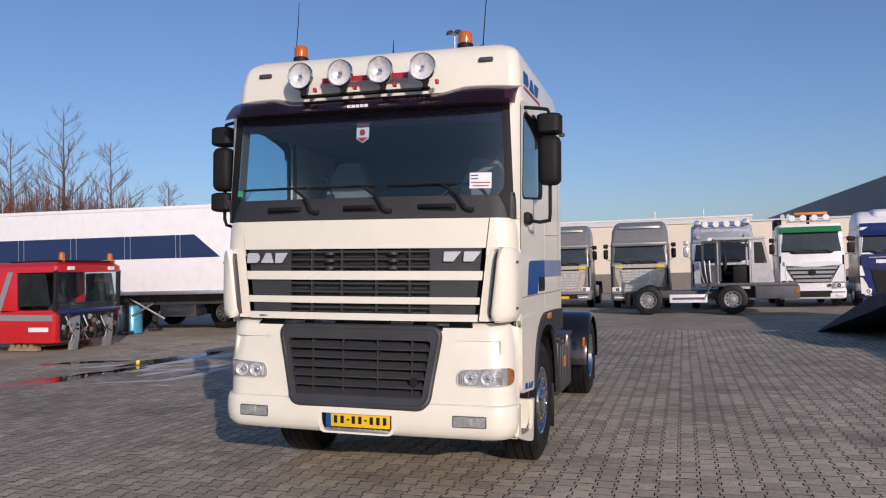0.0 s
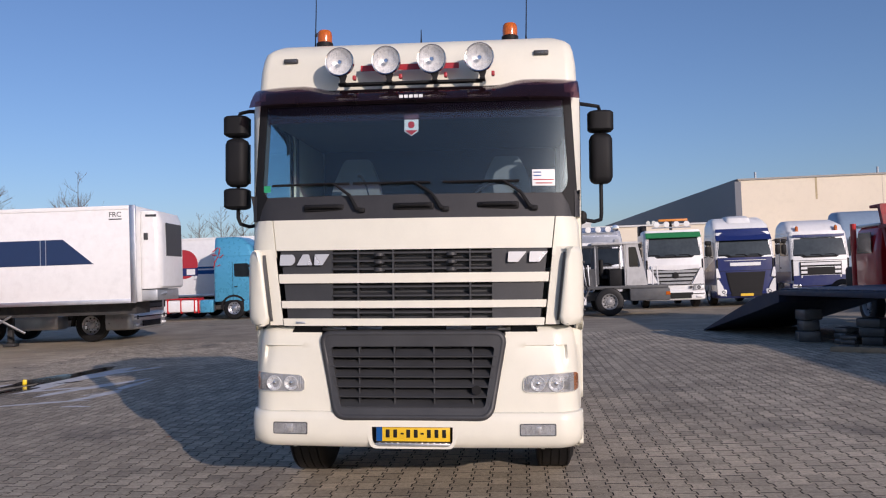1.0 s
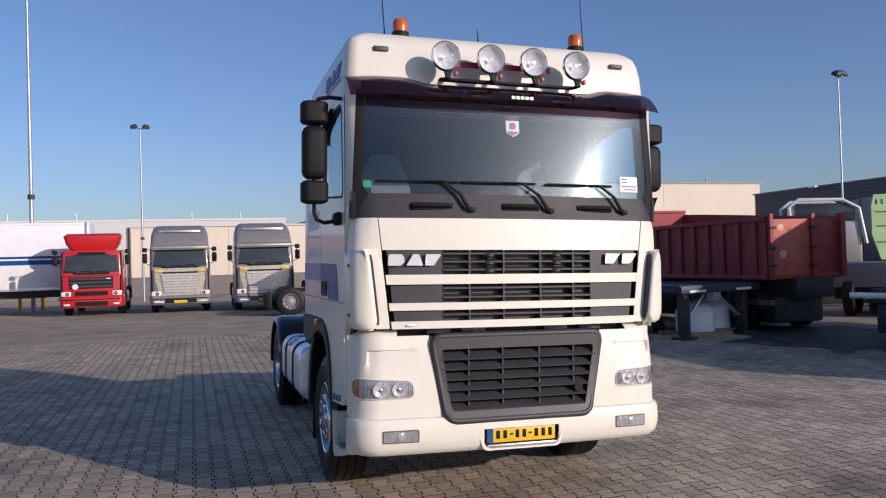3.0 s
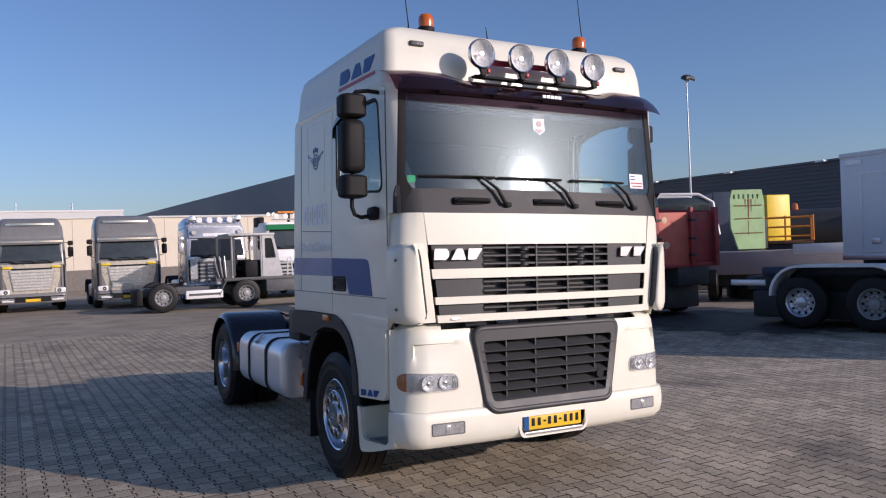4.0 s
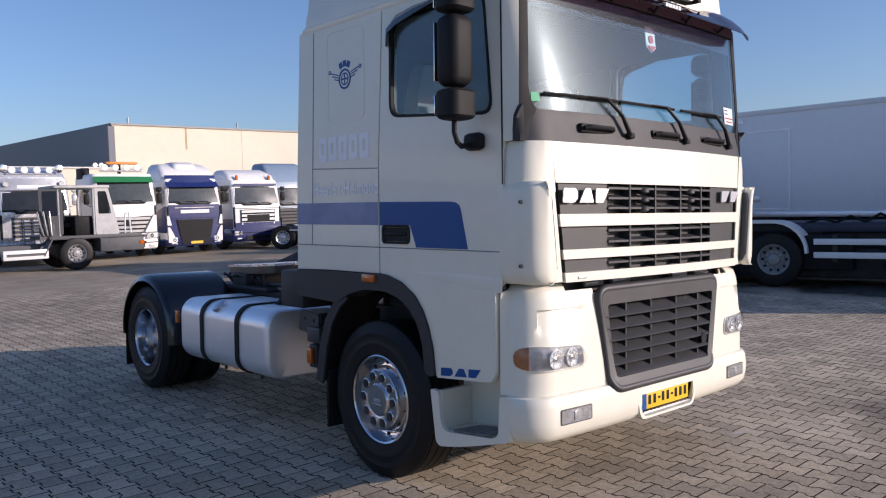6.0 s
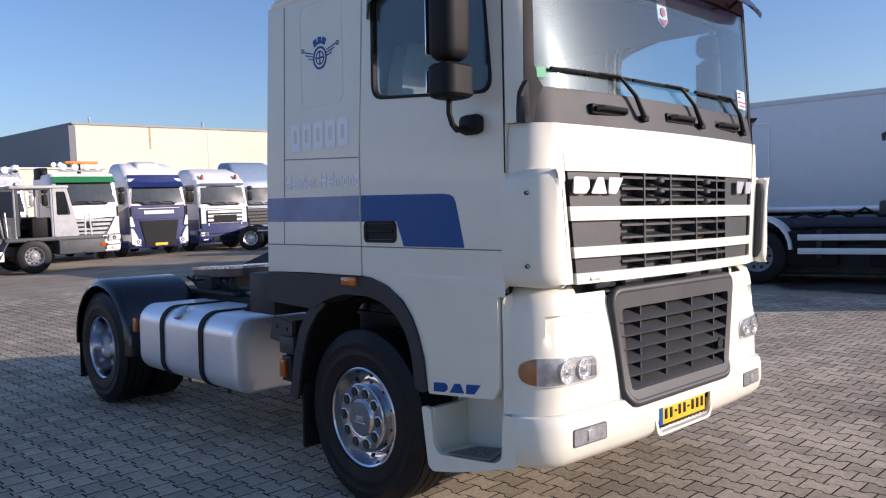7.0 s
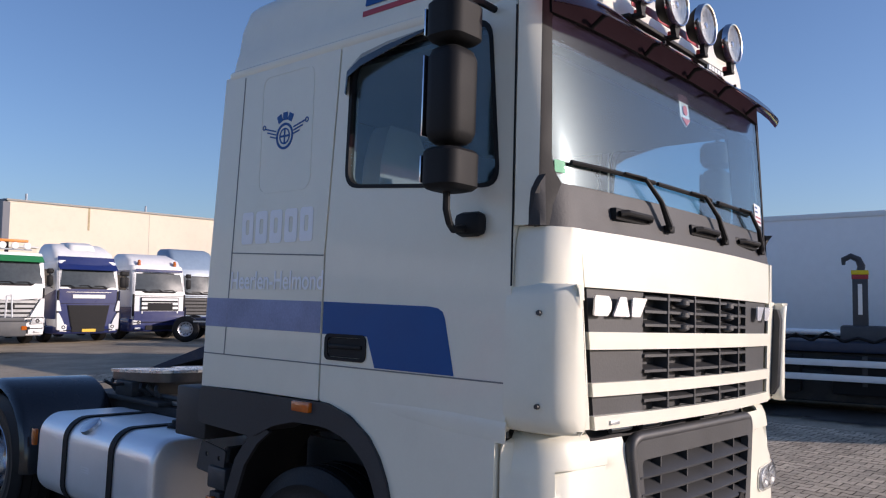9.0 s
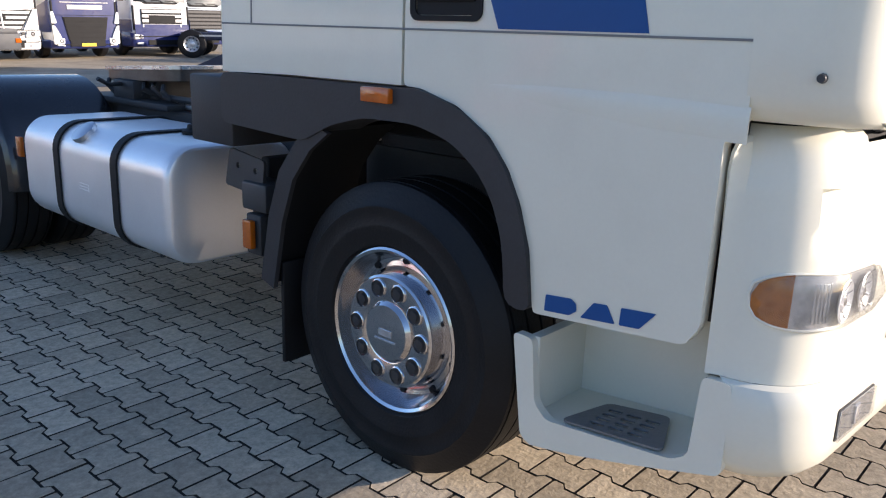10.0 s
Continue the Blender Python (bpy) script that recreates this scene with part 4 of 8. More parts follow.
# mirrors
for sx, my in ((-1, 0.39), (1, 0.52)):
    mx = sx * (1.44 if sx < 0 else 1.425)
    bm = B()
    tube(bm, [(sx * 1.20, 0.33, 3.0), (sx * 1.33, my - 0.05, 3.01), (sx * 1.41, my - 0.03, 3.0), (mx, my, 2.96), (mx, my, 2.6), (mx, my, 2.24), (mx, my, 2.17), (sx * 1.42, my, 2.12), (sx * 1.36, 0.42, 2.10), (sx * 1.25, 0.42, 2.12)], 0.015, 8)
    arm = part("mirror_arm", bm, BLACKP, tractor, "black mirror bracket")
    part("mirror_base", box(B(), *sorted((sx * 1.235, sx * 1.30)), 0.34, 0.48, 2.08, 2.18, 0.03), BLACKP, arm)
    for z0, z1 in ((2.812, 2.98), (2.418, 2.796), (2.236, 2.402)) if sx < 0 else ((2.80, 2.966), (2.40, 2.786)):
        bm = B()
        rings = []
        kk = 0.9 if z1 - z0 > 0.3 else 1.0
        for f, k in ((0, 0.62), (0.04, 0.86), (0.12, 1), (0.88, 1), (0.96, 0.86), (1, 0.62)):
            z = z0 + (z1 - z0) * f
            rings.append([(mx + u * k, my + v * k, z) for u, v in rrect(-0.098 * kk, 0.098 * kk, -0.10 * kk, 0.07, 0.055, 5)])
        loft(bm, rings)
        ms = part("mirror_housing", bm, BLACKP, arm, "", 40)
        part("mirror_glass", box(B(), mx - 0.08, mx + 0.08, my + 0.066, my + 0.074, z0 + 0.03, z1 - 0.03, 0.002), CHROME, arm)

# stickers on the glass
sb_ = part("maroon_strip", sheet(B(), [[screen(-1.11 + 2.22 * j / 16, z, 0.009) for j in range(17)] for z in (2.86, 2.985)], 0.002), VISOR, WINDSCREEN, "maroon tinted strip along the glass")
sb_.visible_shadow = False
bm = B()
sheet(bm, [[screen(0.885 + 0.165 * j / 4, z, -0.003) for j in range(5)] for z in (2.345, 2.465)], 0.001)
s_ = part("inspection_sticker", bm, PUREW, WINDSCREEN, "white sticker with blue and red bars")
for z, x0, x1, c_ in ((2.44, 0.895, 0.95, BLUE), (2.415, 0.895, 0.95, BLUE), (2.385, 0.895, 1.04, RED), (2.36, 0.91, 1.03, RED)):
    part("sticker_bar", sheet(B(), [[screen(x0 + (x1 - x0) * j / 2, z + dz, -0.006) for j in range(3)] for dz in (0, 0.008)], 0.001), c_, WINDSCREEN)
part("green_sticker", sheet(B(), [[screen(-1.135 + 0.028 * j, z, -0.003) for j in range(3)] for z in (2.335, 2.385)], 0.001), mat("green_film", (0.02, 0.35, 0.16), 0.5), WINDSCREEN)
bm = B()
plate(bm, [(-0.055, 2.90), (0.05, 2.90), (0.05, 2.77), (-0.002, 2.735), (-0.055, 2.77)], [], lambda u, v: screen(u, v, 0.012), (0, 0.004, 0))
part("pennant", bm, PUREW, WINDSCREEN, "small white and red pennant")
bm = B()
plate(bm, rrect(-0.026, 0.021, 2.795, 2.845, 0.02, 4), [], lambda u, v: screen(u, v, 0.006), (0, 0.004, 0))
part("pennant_mark", bm, RED, WINDSCREEN)
bm = B()
plate(bm, [(-0.05, 2.778), (0.045, 2.778), (-0.002, 2.742)], [], lambda u, v: screen(u, v, 0.006), (0, 0.004, 0))
part("pennant_tip", bm, RED, WINDSCREEN)

# cab interior
part("dashboard", loft(B(), [[(x, 0.14 + 0.09 * x * x, 2.27), (x, 0.52, 2.31), (x, 0.68, 2.22), (x, 0.70, 1.75), (x, 0.3, 1.75)] for x in (-1.12, -0.7, 0, 0.7, 1.12)]), INTERIOR, tractor)
bm = B()
for i in range(24):
    a0, a1 = 2 * math.pi * i / 24, 2 * math.pi * (i + 1) / 24
    if i == 0:
        tube(bm, [(0.62 + 0.23 * math.cos(2 * math.pi * k / 24), 0.80 + 0.10 * math.sin(2 * math.pi * k / 24), 2.27 + 0.20 * math.sin(2 * math.pi * k / 24)) for k in range(25)], 0.016, 6)
tube(bm, [(0.40, 0.80, 2.27), (0.62, 0.78, 2.22), (0.84, 0.80, 2.27)], 0.02, 6)
tube(bm, [(0.62, 0.78, 2.22), (0.62, 0.62, 2.05)], 0.03, 6)
part("steering_wheel", bm, BLACKP, tractor)
for sx in (-1, 1):
    x = sx * 0.68
    sb = part("seat", box(B(), x - 0.26, x + 0.26, 0.85, 1.32, 1.70, 1.86, 0.05), INTERIOR, tractor)
    part("seat_backrest", loft(B(), [[(x + sgn * w_, y, z) for sgn, y in ((-1, y0), (1, y0), (1, y0 + 0.13), (-1, y0 + 0.13))] for z, w_, y0 in ((1.84, 0.25, 1.22), (2.3, 0.25, 1.30), (2.55, 0.20, 1.34), (2.72, 0.13, 1.37), (2.76, 0.10, 1.38))]), SEAT, sb, "grey seat back")
part("bunk_curtain", box(B(), -1.15, 1.15, 2.02, 2.07, 1.9, 2.95, 0.02), INTERIOR, tractor)
part("headlining", box(B(), -1.19, 1.19, 0.35, 2.1, 2.935, 2.955), mat("grey_headlining", (0.16, 0.17, 0.18), 0.9), tractor)
part("dash_top_mount", tube(B(), [(-0.37, 0.36, 2.29), (-0.40, 0.33, 2.42), (-0.43, 0.33, 2.47), (-0.46, 0.33, 2.48)], [0.006, 0.006, 0.012, 0.015], 6), BLACKP, tractor)

# chassis
for sx in (-1, 1):
    bm = B()
    x0, x1 = sorted((sx * 0.38, sx * 0.46))
    box(bm, x0, x1, 0.3, 6.15, 0.72, 0.99)
    part("chassis_rail", bm, STEEL, tractor)
part("rear_cross_member", box(B(), -0.46, 0.46, 6.0, 6.12, 0.70, 1.0, 0.01), STEEL, tractor)
part("engine_block", box(B(), -0.42, 0.42, 0.7, 2.3, 0.60, 1.25, 0.05), STEEL, tractor)
bm = B()
turned(bm, (0, 2.35, 0.88), "y", [(0, 0.10), (2.4, 0.08)], 12)
part("gearbox_shaft", bm, STEEL, tractor)
bm = B()
box(bm, -0.40, 0.40, 2.65, 4.2, 1.0, 1.03, 0.005)
box(bm, -0.46, 0.46, 2.30, 2.7, 1.0, 1.22, 0.02)
part("deck_plate", bm, ALU, tractor, "chequered aluminium deck plate")
horseshoe = [(-0.46, 4.22), (-0.40, 4.10), (0.40, 4.10), (0.46, 4.22), (0.48, 4.7), (0.44, 5.02), (0.30, 5.10), (0.16, 5.08), (0.07, 4.78), (-0.07, 4.78), (-0.16, 5.08), (-0.30, 5.10), (-0.44, 5.02), (-0.48, 4.7)]
fw5 = part("fifth_wheel", plate(B(), rounded(horseshoe, 0.06, 4), [], lambda u, v: (u, v, 1.262 - 0.05 * (v - 4.1)), (0, 0, -0.022)), WORNSTEEL, tractor, "greased fifth-wheel coupling plate")
part("plate_skirt", plate(B(), rounded([(u * 0.96, 4.6 + (v - 4.6) * 0.96) for u, v in horseshoe], 0.05, 3), [], lambda u, v: (u, v, 1.238 - 0.05 * (v - 4.1)), (0, 0, -0.07)), GREASE, fw5)
part("pivot_beam", box(B(), -0.50, 0.50, 4.5, 4.78, 1.02, 1.15, 0.02), STEEL, fw5)
part("sub_frame", box(B(), -0.52, 0.52, 4.05, 5.2, 0.99, 1.03, 0.01), STEEL, fw5)
for k in range(7):
    part("grease_fitting", tube(B(), [(-0.44 + 0.03 * (k % 3), 4.15 + 0.12 * k, 1.05), (-0.47, 4.18 + 0.12 * k, 1.10 + 0.02 * (k % 2)), (-0.43, 4.24 + 0.12 * k, 1.13)], 0.016, 6), GREASE if k % 2 else STEEL, fw5)
for x in (-0.34, 0.34):
    part("plate_bracket", box(B(), x - 0.05, x + 0.05, 4.42, 4.86, 0.98, 1.17, 0.02), STEEL, fw5)
part("locking_jaw", box(B(), -0.10, 0.10, 4.8, 5.0, 1.10, 1.16, 0.02), STEEL, fw5)
part("release_handle", tube(B(), [(-0.3, 4.7, 1.12), (-0.6, 4.62, 1.12), (-0.68, 4.6, 1.16)], 0.014, 6), STEEL, fw5)
for y in (2.85, 3.3, 3.75):
    part("deck_rib", box(B(), -0.39, 0.39, y, y + 0.03, 1.03, 1.045), ALU, tractor)
for sx in (-1, 1):
    part("catwalk_rail", tube(B(), [(sx * 0.42, 2.5, 1.06), (sx * 0.42, 4.25, 1.06)], 0.022, 6), STEEL, tractor)
bm = B()
for k in range(4):
    tube(bm, [(-0.2 + 0.13 * k, 2.3, 1.65), (-0.2 + 0.13 * k, 2.6, 1.4 - 0.03 * k), (-0.15 + 0.1 * k, 2.9, 1.25), (-0.1 + 0.08 * k, 2.6, 1.15)], 0.014, 6)
part("suzi_lines", bm, BLACKP, tractor, "coiled air lines behind the cab")

# near side: fuel tank and box; far side: battery box and air tanks
bm = B()
tank = [(y, z) for y, z in rrect(-1.245, -0.52, 0.408, 0.975, 0.15, 8)]
rings = []
for y, s in ((2.795, 0.6), (2.797, 0.92), (2.803, 0.955), (2.816, 0.982), (2.838, 0.996), (2.87, 1.0), (4.34, 1.0), (4.37, 0.99), (4.388, 0.96), (4.395, 0.6)):
    rings.append([(-0.8825 + (u + 0.8825) * s, y, 0.6915 + (v - 0.6915) * s) for u, v in tank])
ft = part("fuel_tank", loft(bm, rings), TANKALU, tractor, "brushed aluminium fuel tank with black straps", 25)
for y in (3.28, 3.93):
    bm = B()
    plate(bm, rrect(-1.256, -0.508, 0.397, 0.986, 0.155, 8), [rrect(-1.247, -0.517, 0.406, 0.977, 0.15, 8)], lambda u, v, y=y: (u, y - 0.03, v), (0, 0.06, 0))
    st_ = part("tank_strap", bm, BLACKP, ft)
    part("strap_bolt", tube(B(), [(-1.02, y, 0.40), (-1.02, y, 0.33)], 0.014, 8), STEEL, st_)
    part("strap_foot", box(B(), -1.06, -0.98, y - 0.03, y + 0.03, 0.37, 0.40, 0.006), STEEL, st_)
for z in (0.655, 0.67, 0.685):
    part("tank_embossing", box(B(), -1.2475, -1.2445, 3.58, 3.68, z, z + 0.006), TANKALU, ft)
part("tank_sender", turned(B(), (-0.86, 3.16, 0.972), "z", [(0, 0.075), (0.02, 0.075), (0.03, 0.05), (0.05, 0.045)], 18), BLACKP, ft)
fn_ = turned(B(), (0, 0, 0), "z", [(0, 0.062), (0.03, 0.062), (0.032, 0.07), (0.055, 0.07), (0.062, 0.055)], 24)
part("filler_neck", fn_, ALU, ft, "aluminium filler cap", at=pose(-1.165, 3.70, 0.915, 0, -38, 0))
bm = B()
box(bm, -1.20, -0.60, 2.33, 2.64, 1.03, 1.31, 0.012)
part("storage_box", bm, COWLP, tractor, "dark grey plastic box")
bm = B()
box(bm, -1.10, -0.98, 2.20, 2.36, 0.66, 0.84, 0.02)
box(bm, -1.06, -0.50, 2.28, 2.34, 0.72, 0.98, 0.01)
part("tank_bracket", bm, STEEL, tractor)
bm = B()
plate(bm, rounded([(2.16, 0.99), (2.40, 1.02), (2.44, 0.86), (2.18, 0.84)], 0.02), [rrect(2.21, 2.235, 0.93, 0.955, 0.01, 3), rrect(2.33, 2.355, 0.94, 0.965, 0.01, 3)], lambda u, v: (-1.17, u, v), (0.012, 0, 0))
part("bracket_plate", bm, GREYP, tractor)
part("relay_box", box(B(), -1.19, -1.05, 2.13, 2.30, 0.78, 0.90, 0.015), GREYP, tractor, "small grey relay box")
part("lamp_bracket", box(B(), -1.195, -1.10, 2.16, 2.26, 0.60, 0.77, 0.008), STEEL, tractor)
for y, z, s in ((2.215, 0.69, -1), (4.52, 0.78, -1), (2.75, 0.75, 1), (4.45, 0.8, 1)):
    part("side_marker_lamp", box(B(), *sorted((s * 1.20, s * 1.228)), y - 0.03, y + 0.03, z - 0.06, z + 0.06, 0.008), AMBER, tractor, "amber side marker lamp")
bm = B()
box(bm, 0.62, 1.20, 2.45, 3.35, 0.42, 0.98, 0.03)
bb = part("battery_box", bm, GREYP, tractor, "ribbed black battery box")
part("lid", box(B(), 0.60, 1.215, 2.43, 3.37, 0.98, 1.03, 0.015), COWLP, bb)
part("lid_clip", box(B(), 1.21, 1.23, 2.85, 2.93, 0.90, 1.02, 0.004), ALU, bb)
for i in range(7):
    part("rib", box(B(), 1.195, 1.215, 2.5 + i * 0.115, 2.56 + i * 0.115, 0.46, 0.94, 0.006), GREYP, bb)
for y in (3.55, 3.95):
    part("air_tank", turned(B(), (0.86, y, 0.70), "y", [(0, 0.10), (0.03, 0.15), (0.31, 0.15), (0.34, 0.10)], 24), STEEL, tractor)


# wheels
def tyre_mesh(w_, r):
    bm = B()
    h = w_ / 2
    prof = [(-h * 0.72, 0.285), (-h * 0.95, 0.31), (-h * 1.0, 0.36), (-h * 1.025, 0.375), (-h * 1.025, 0.382), (-h * 1.01, 0.39), (-h * 1.02, 0.43), (-h * 1.035, 0.437), (-h * 1.035, 0.444), (-h * 0.99, 0.452), (-h * 0.86, r - 0.018), (-h * 0.78, r)]
    for g_ in (-0.42, -0.14, 0.14, 0.42):
        prof += [(w_ * (g_ * 0.8 - 0.016), r + 0.003), (w_ * (g_ * 0.8 - 0.012), r - 0.012), (w_ * (g_ * 0.8 + 0.012), r - 0.012), (w_ * (g_ * 0.8 + 0.016), r + 0.003)]
    prof += [(h * 0.78, r), (h * 0.86, r - 0.018), (h * 0.99, 0.452), (h, 0.40), (h * 0.95, 0.31), (h * 0.72, 0.285)]
    return mesh_from("tyre", turned(bm, (0, 0, 0), "x", prof, 56, False), RUBBER, 28)


def front_rim():
    """Polished wheel with a drum-shaped centre; outside towards -x."""
    bm = B()
    turned(bm, (0, 0, 0), "x", [(-0.125, 0.304), (-0.140, 0.300), (-0.145, 0.292), (-0.138, 0.282), (-0.118, 0.275), (-0.085, 0.262), (-0.070, 0.250), (-0.066, 0.238), (-0.070, 0.222), (-0.085, 0.212), (-0.130, 0.208), (-0.146, 0.204), (-0.152, 0.196), (-0.153, 0.118), (-0.150, 0.112), (-0.156, 0.106), (-0.164, 0.098), (-0.166, 0.06), (-0.166, 0.001)], 64, False)
    return mesh_from("rim", bm, CHROME, 28)


def wheel_bits(parent, front=True):
    for i in range(10):
        a = math.radians(36 * i)
        c = (-0.150, 0.157 * math.cos(a), 0.157 * math.sin(a))
        part("nut_well", turned(B(), c, "x", [(0.0, 0.035), (-0.006, 0.035), (-0.008, 0.031), (0.0, 0.029)], 16, False), CHROME, parent)
        part("wheel_nut", turned(B(), c, "x", [(-0.0035, 0.0292), (-0.004, 0.020), (-0.012, 0.018), (-0.014, 0.006)], 10), STEEL, parent)
        a += math.radians(18)
        part("vent_hole", turned(B(), (-0.066, 0.243 * math.cos(a), 0.243 * math.sin(a)), "x", [(0.01, 0.011), (-0.008, 0.012)], 10), BLACKP, parent)
    part("hub_strip", box(B(), -0.169, -0.166, -0.05, 0.05, -0.03, -0.024), LAMPSILVER, parent)
    part("hub_strip", box(B(), -0.169, -0.166, -0.03, 0.03, -0.012, 0.012), LAMPSILVER, parent)


TYRE, FRIM = tyre_mesh(0.31, 0.522), front_rim()
RREAR = mesh_from("rim", turned(B(), (0, 0, 0), "x", [(-0.135, 0.300), (-0.145, 0.292), (-0.13, 0.278), (-0.05, 0.262), (0.10, 0.252), (0.12, 0.235), (0.12, 0.20), (0.10, 0.18), (0.10, 0.12), (0.0, 0.11), (-0.03, 0.09), (-0.03, 0.001)], 48, False), CHROME, 30)


def wheel(x, y, z, side, steer=0, rim=FRIM, bits=True, rear=False):
    e = new("wheel")
    e.parent = tractor
    e.matrix_basis = pose(x, y, z, 0, 0, (0 if side < 0 else 180) + steer)
    for nme, me in (("tyre", TYRE), ("rim", rim)):
        o = new(nme, me)
        o.parent = e
    if bits:
        wheel_bits(e)
    return e


for sx in (-1, 1):
    zc = 0.520 + 0.0253 * sx * 1.05
    wheel(sx * 1.06, 1.40, zc, sx)
    zc = 0.520 + 0.0253 * sx * 1.0
    wheel(sx * 1.055, 5.33, zc, sx, 0, RREAR, False, True)
    wheel(sx * 0.71, 5.33, zc, -sx, 0, RREAR, False, True)
    bm = B()
    prof = []
    for i in range(15):
        a = math.radians(-8 + 196 * i / 14)
        prof.append((5.26 - 0.63 * math.cos(a), 0.53 + 0.585 * max(-0.3, math.sin(a)) + 0.035))
    rows = []
    for u, v in prof:
        rows.append([(sx * 0.52, u, v), (sx * 1.18, u, v), (sx * 1.225, 5.26 + (u - 5.26) * 0.975, 0.53 + (v - 0.53) * 0.965), (sx * 1.245, 5.26 + (u - 5.26) * 0.92, 0.53 + (v - 0.53) * 0.90)])
    sheet(bm, rows, 0.012)
    part("rear_mudguard", bm, GLOSSBLACK, tractor, "glossy black rear mudguard", 40)
    part("mudflap", box(B(), *sorted((sx * 0.55, sx * 1.2)), 5.875, 5.89, 0.14, 0.6, 0.004), RUBBER, tractor)
    la = part("rear_lamp", box(B(), *sorted((sx * 0.55, sx * 1.0)), 6.05, 6.12, 0.62, 0.74, 0.01), RED, tractor)
part("front_axle", box(B(), -0.9, 0.9, 1.33, 1.44, 0.45, 0.56, 0.02), STEEL, tractor)
part("rear_axle", turned(B(), (-0.9, 5.33, 0.52), "x", [(0, 0.08), (0.7, 0.10), (0.8, 0.2), (1.0, 0.2), (1.1, 0.10), (1.8, 0.08)], 16), STEEL, tractor)
for sx in (-1, 1):
    bm = B()
    box(bm, *sorted((sx * 0.50, sx * 0.86)), 0.86, 1.95, 1.12, 1.2, 0.02)
    box(bm, *sorted((sx * 0.5, sx * 0.86)), 0.84, 0.9, 0.62, 1.2, 0.02)
    part("wheel_housing", bm, BLACKP, tractor)

# ---- the yard ----
CREAM = mat("cream_concrete_wall", (0.74, 0.66, 0.53), 0.85, var=0.07, scale=0.25, fine=30, bump=0.2, dirt=0.08)
PALE = mat("pale_roof_edge", (0.62, 0.62, 0.60), 0.7, var=0.06, scale=0.4)
SLATE = mat("dark_slate_cladding", (0.085, 0.095, 0.115), 0.55, var=0.08, scale=0.3, bump=0.1)
SLATE2 = mat("mid_slate_cladding", (0.14, 0.15, 0.175), 0.55, var=0.08, scale=0.3)
DARKGLASS = mat("dark_vehicle_glass", (0.014, 0.018, 0.02), 0.07, var=0.5, scale=2.5, spec=0.45)
SILVER = mat("silver_grey_paint", (0.42, 0.43, 0.44), 0.3, metal=0.5, var=0.06, coat=0.4, dirt=0.15)
GREYTRUCK = mat("grey_truck_paint", (0.20, 0.20, 0.195), 0.3, var=0.08, coat=0.4, dirt=0.15)
CHAMPAGNE = mat("champagne_paint", (0.60, 0.54, 0.44), 0.28, metal=0.35, var=0.08, coat=0.3, dirt=0.15)
TRED = mat("truck_red_paint", (0.55, 0.018, 0.022), 0.3, var=0.08, coat=0.5, dirt=0.08)
OLDRED = mat("weathered_red_paint", (0.31, 0.036, 0.036), 0.6, var=0.3, scale=3, bump=0.3, dirt=0.5)
SKY_BLUE = mat("sky_blue_paint", (0.075, 0.36, 0.56), 0.28, metal=0.2, var=0.04, coat=0.6)
NAVY = mat("navy_blue_paint", (0.012, 0.024, 0.125), 0.3, var=0.08, coat=0.5, dirt=0.1)
BAND = mat("dark_blue_band", (0.014, 0.035, 0.10), 0.45, var=0.08)
GREENF = mat("green_paint", (0.02, 0.20, 0.07), 0.4, var=0.1)
LIME = mat("weathered_green_paint", (0.33, 0.52, 0.25), 0.6, var=0.2, scale=2, dirt=0.3)
YEL = mat("yellow_paint", (0.80, 0.56, 0.01), 0.45, var=0.08)
ORANGE = mat("orange_paint", (0.70, 0.24, 0.03), 0.5, var=0.15, dirt=0.2)
MAUVE = mat("grey_mauve_panel", (0.30, 0.27, 0.28), 0.6, var=0.1, dirt=0.2)
RUST = mat("rusted_steel", (0.20, 0.10, 0.05), 0.8, var=0.35, bump=0.5)
TIMBER = mat("weathered_timber", (0.30, 0.23, 0.15), 0.85, var=0.3, scale=10, bump=0.4)
LAMPW = mat("lamp_white", (0.82, 0.82, 0.80), 0.15, var=0.05, coat=0.6)
BARK = mat("bare_bark", (0.13, 0.095, 0.07), 0.9, var=0.3, scale=4)
SHRUB = mat("red_brown_twigs", (0.16, 0.06, 0.04), 0.9, var=0.3)
GALV = mat("galvanised_steel", (0.48, 0.50, 0.52), 0.45, metal=0.7, var=0.12)
MATNAVY = mat("navy_steel_deck", (0.02, 0.03, 0.06), 0.5, var=0.2, dirt=0.3)

JOINTC = mat("panel_joint_mastic", (0.44, 0.38, 0.30), 0.9, var=0.15)
# buildings
def building(name, label, body, x0, x1, y0, y1, z1, edge=None, edge_h=0.5, panel=6.0, rows=(), cols=True):
    b = thing(name, pose(0, 0, 0), label, "building", kind="structure")
    part("wall", box(B(), x0, x1, y0, y1, 0, z1), body, b)
    if edge is not None:
        part("roof_edge", box(B(), x0 - 0.12, x1 + 0.12, y0 - 0.12, y1 + 0.12, z1 - edge_h * 0.15, z1 + edge_h), edge, b)
    if cols:
        n = int((x1 - x0) / panel)
        for i in range(1, n):
            x = x0 + (x1 - x0) * i / n
            part("panel_joint", box(B(), x - 0.018, x + 0.018, y0 - 0.008, y0, 0.02, z1 - 0.1), JOINTC, b)
    return b


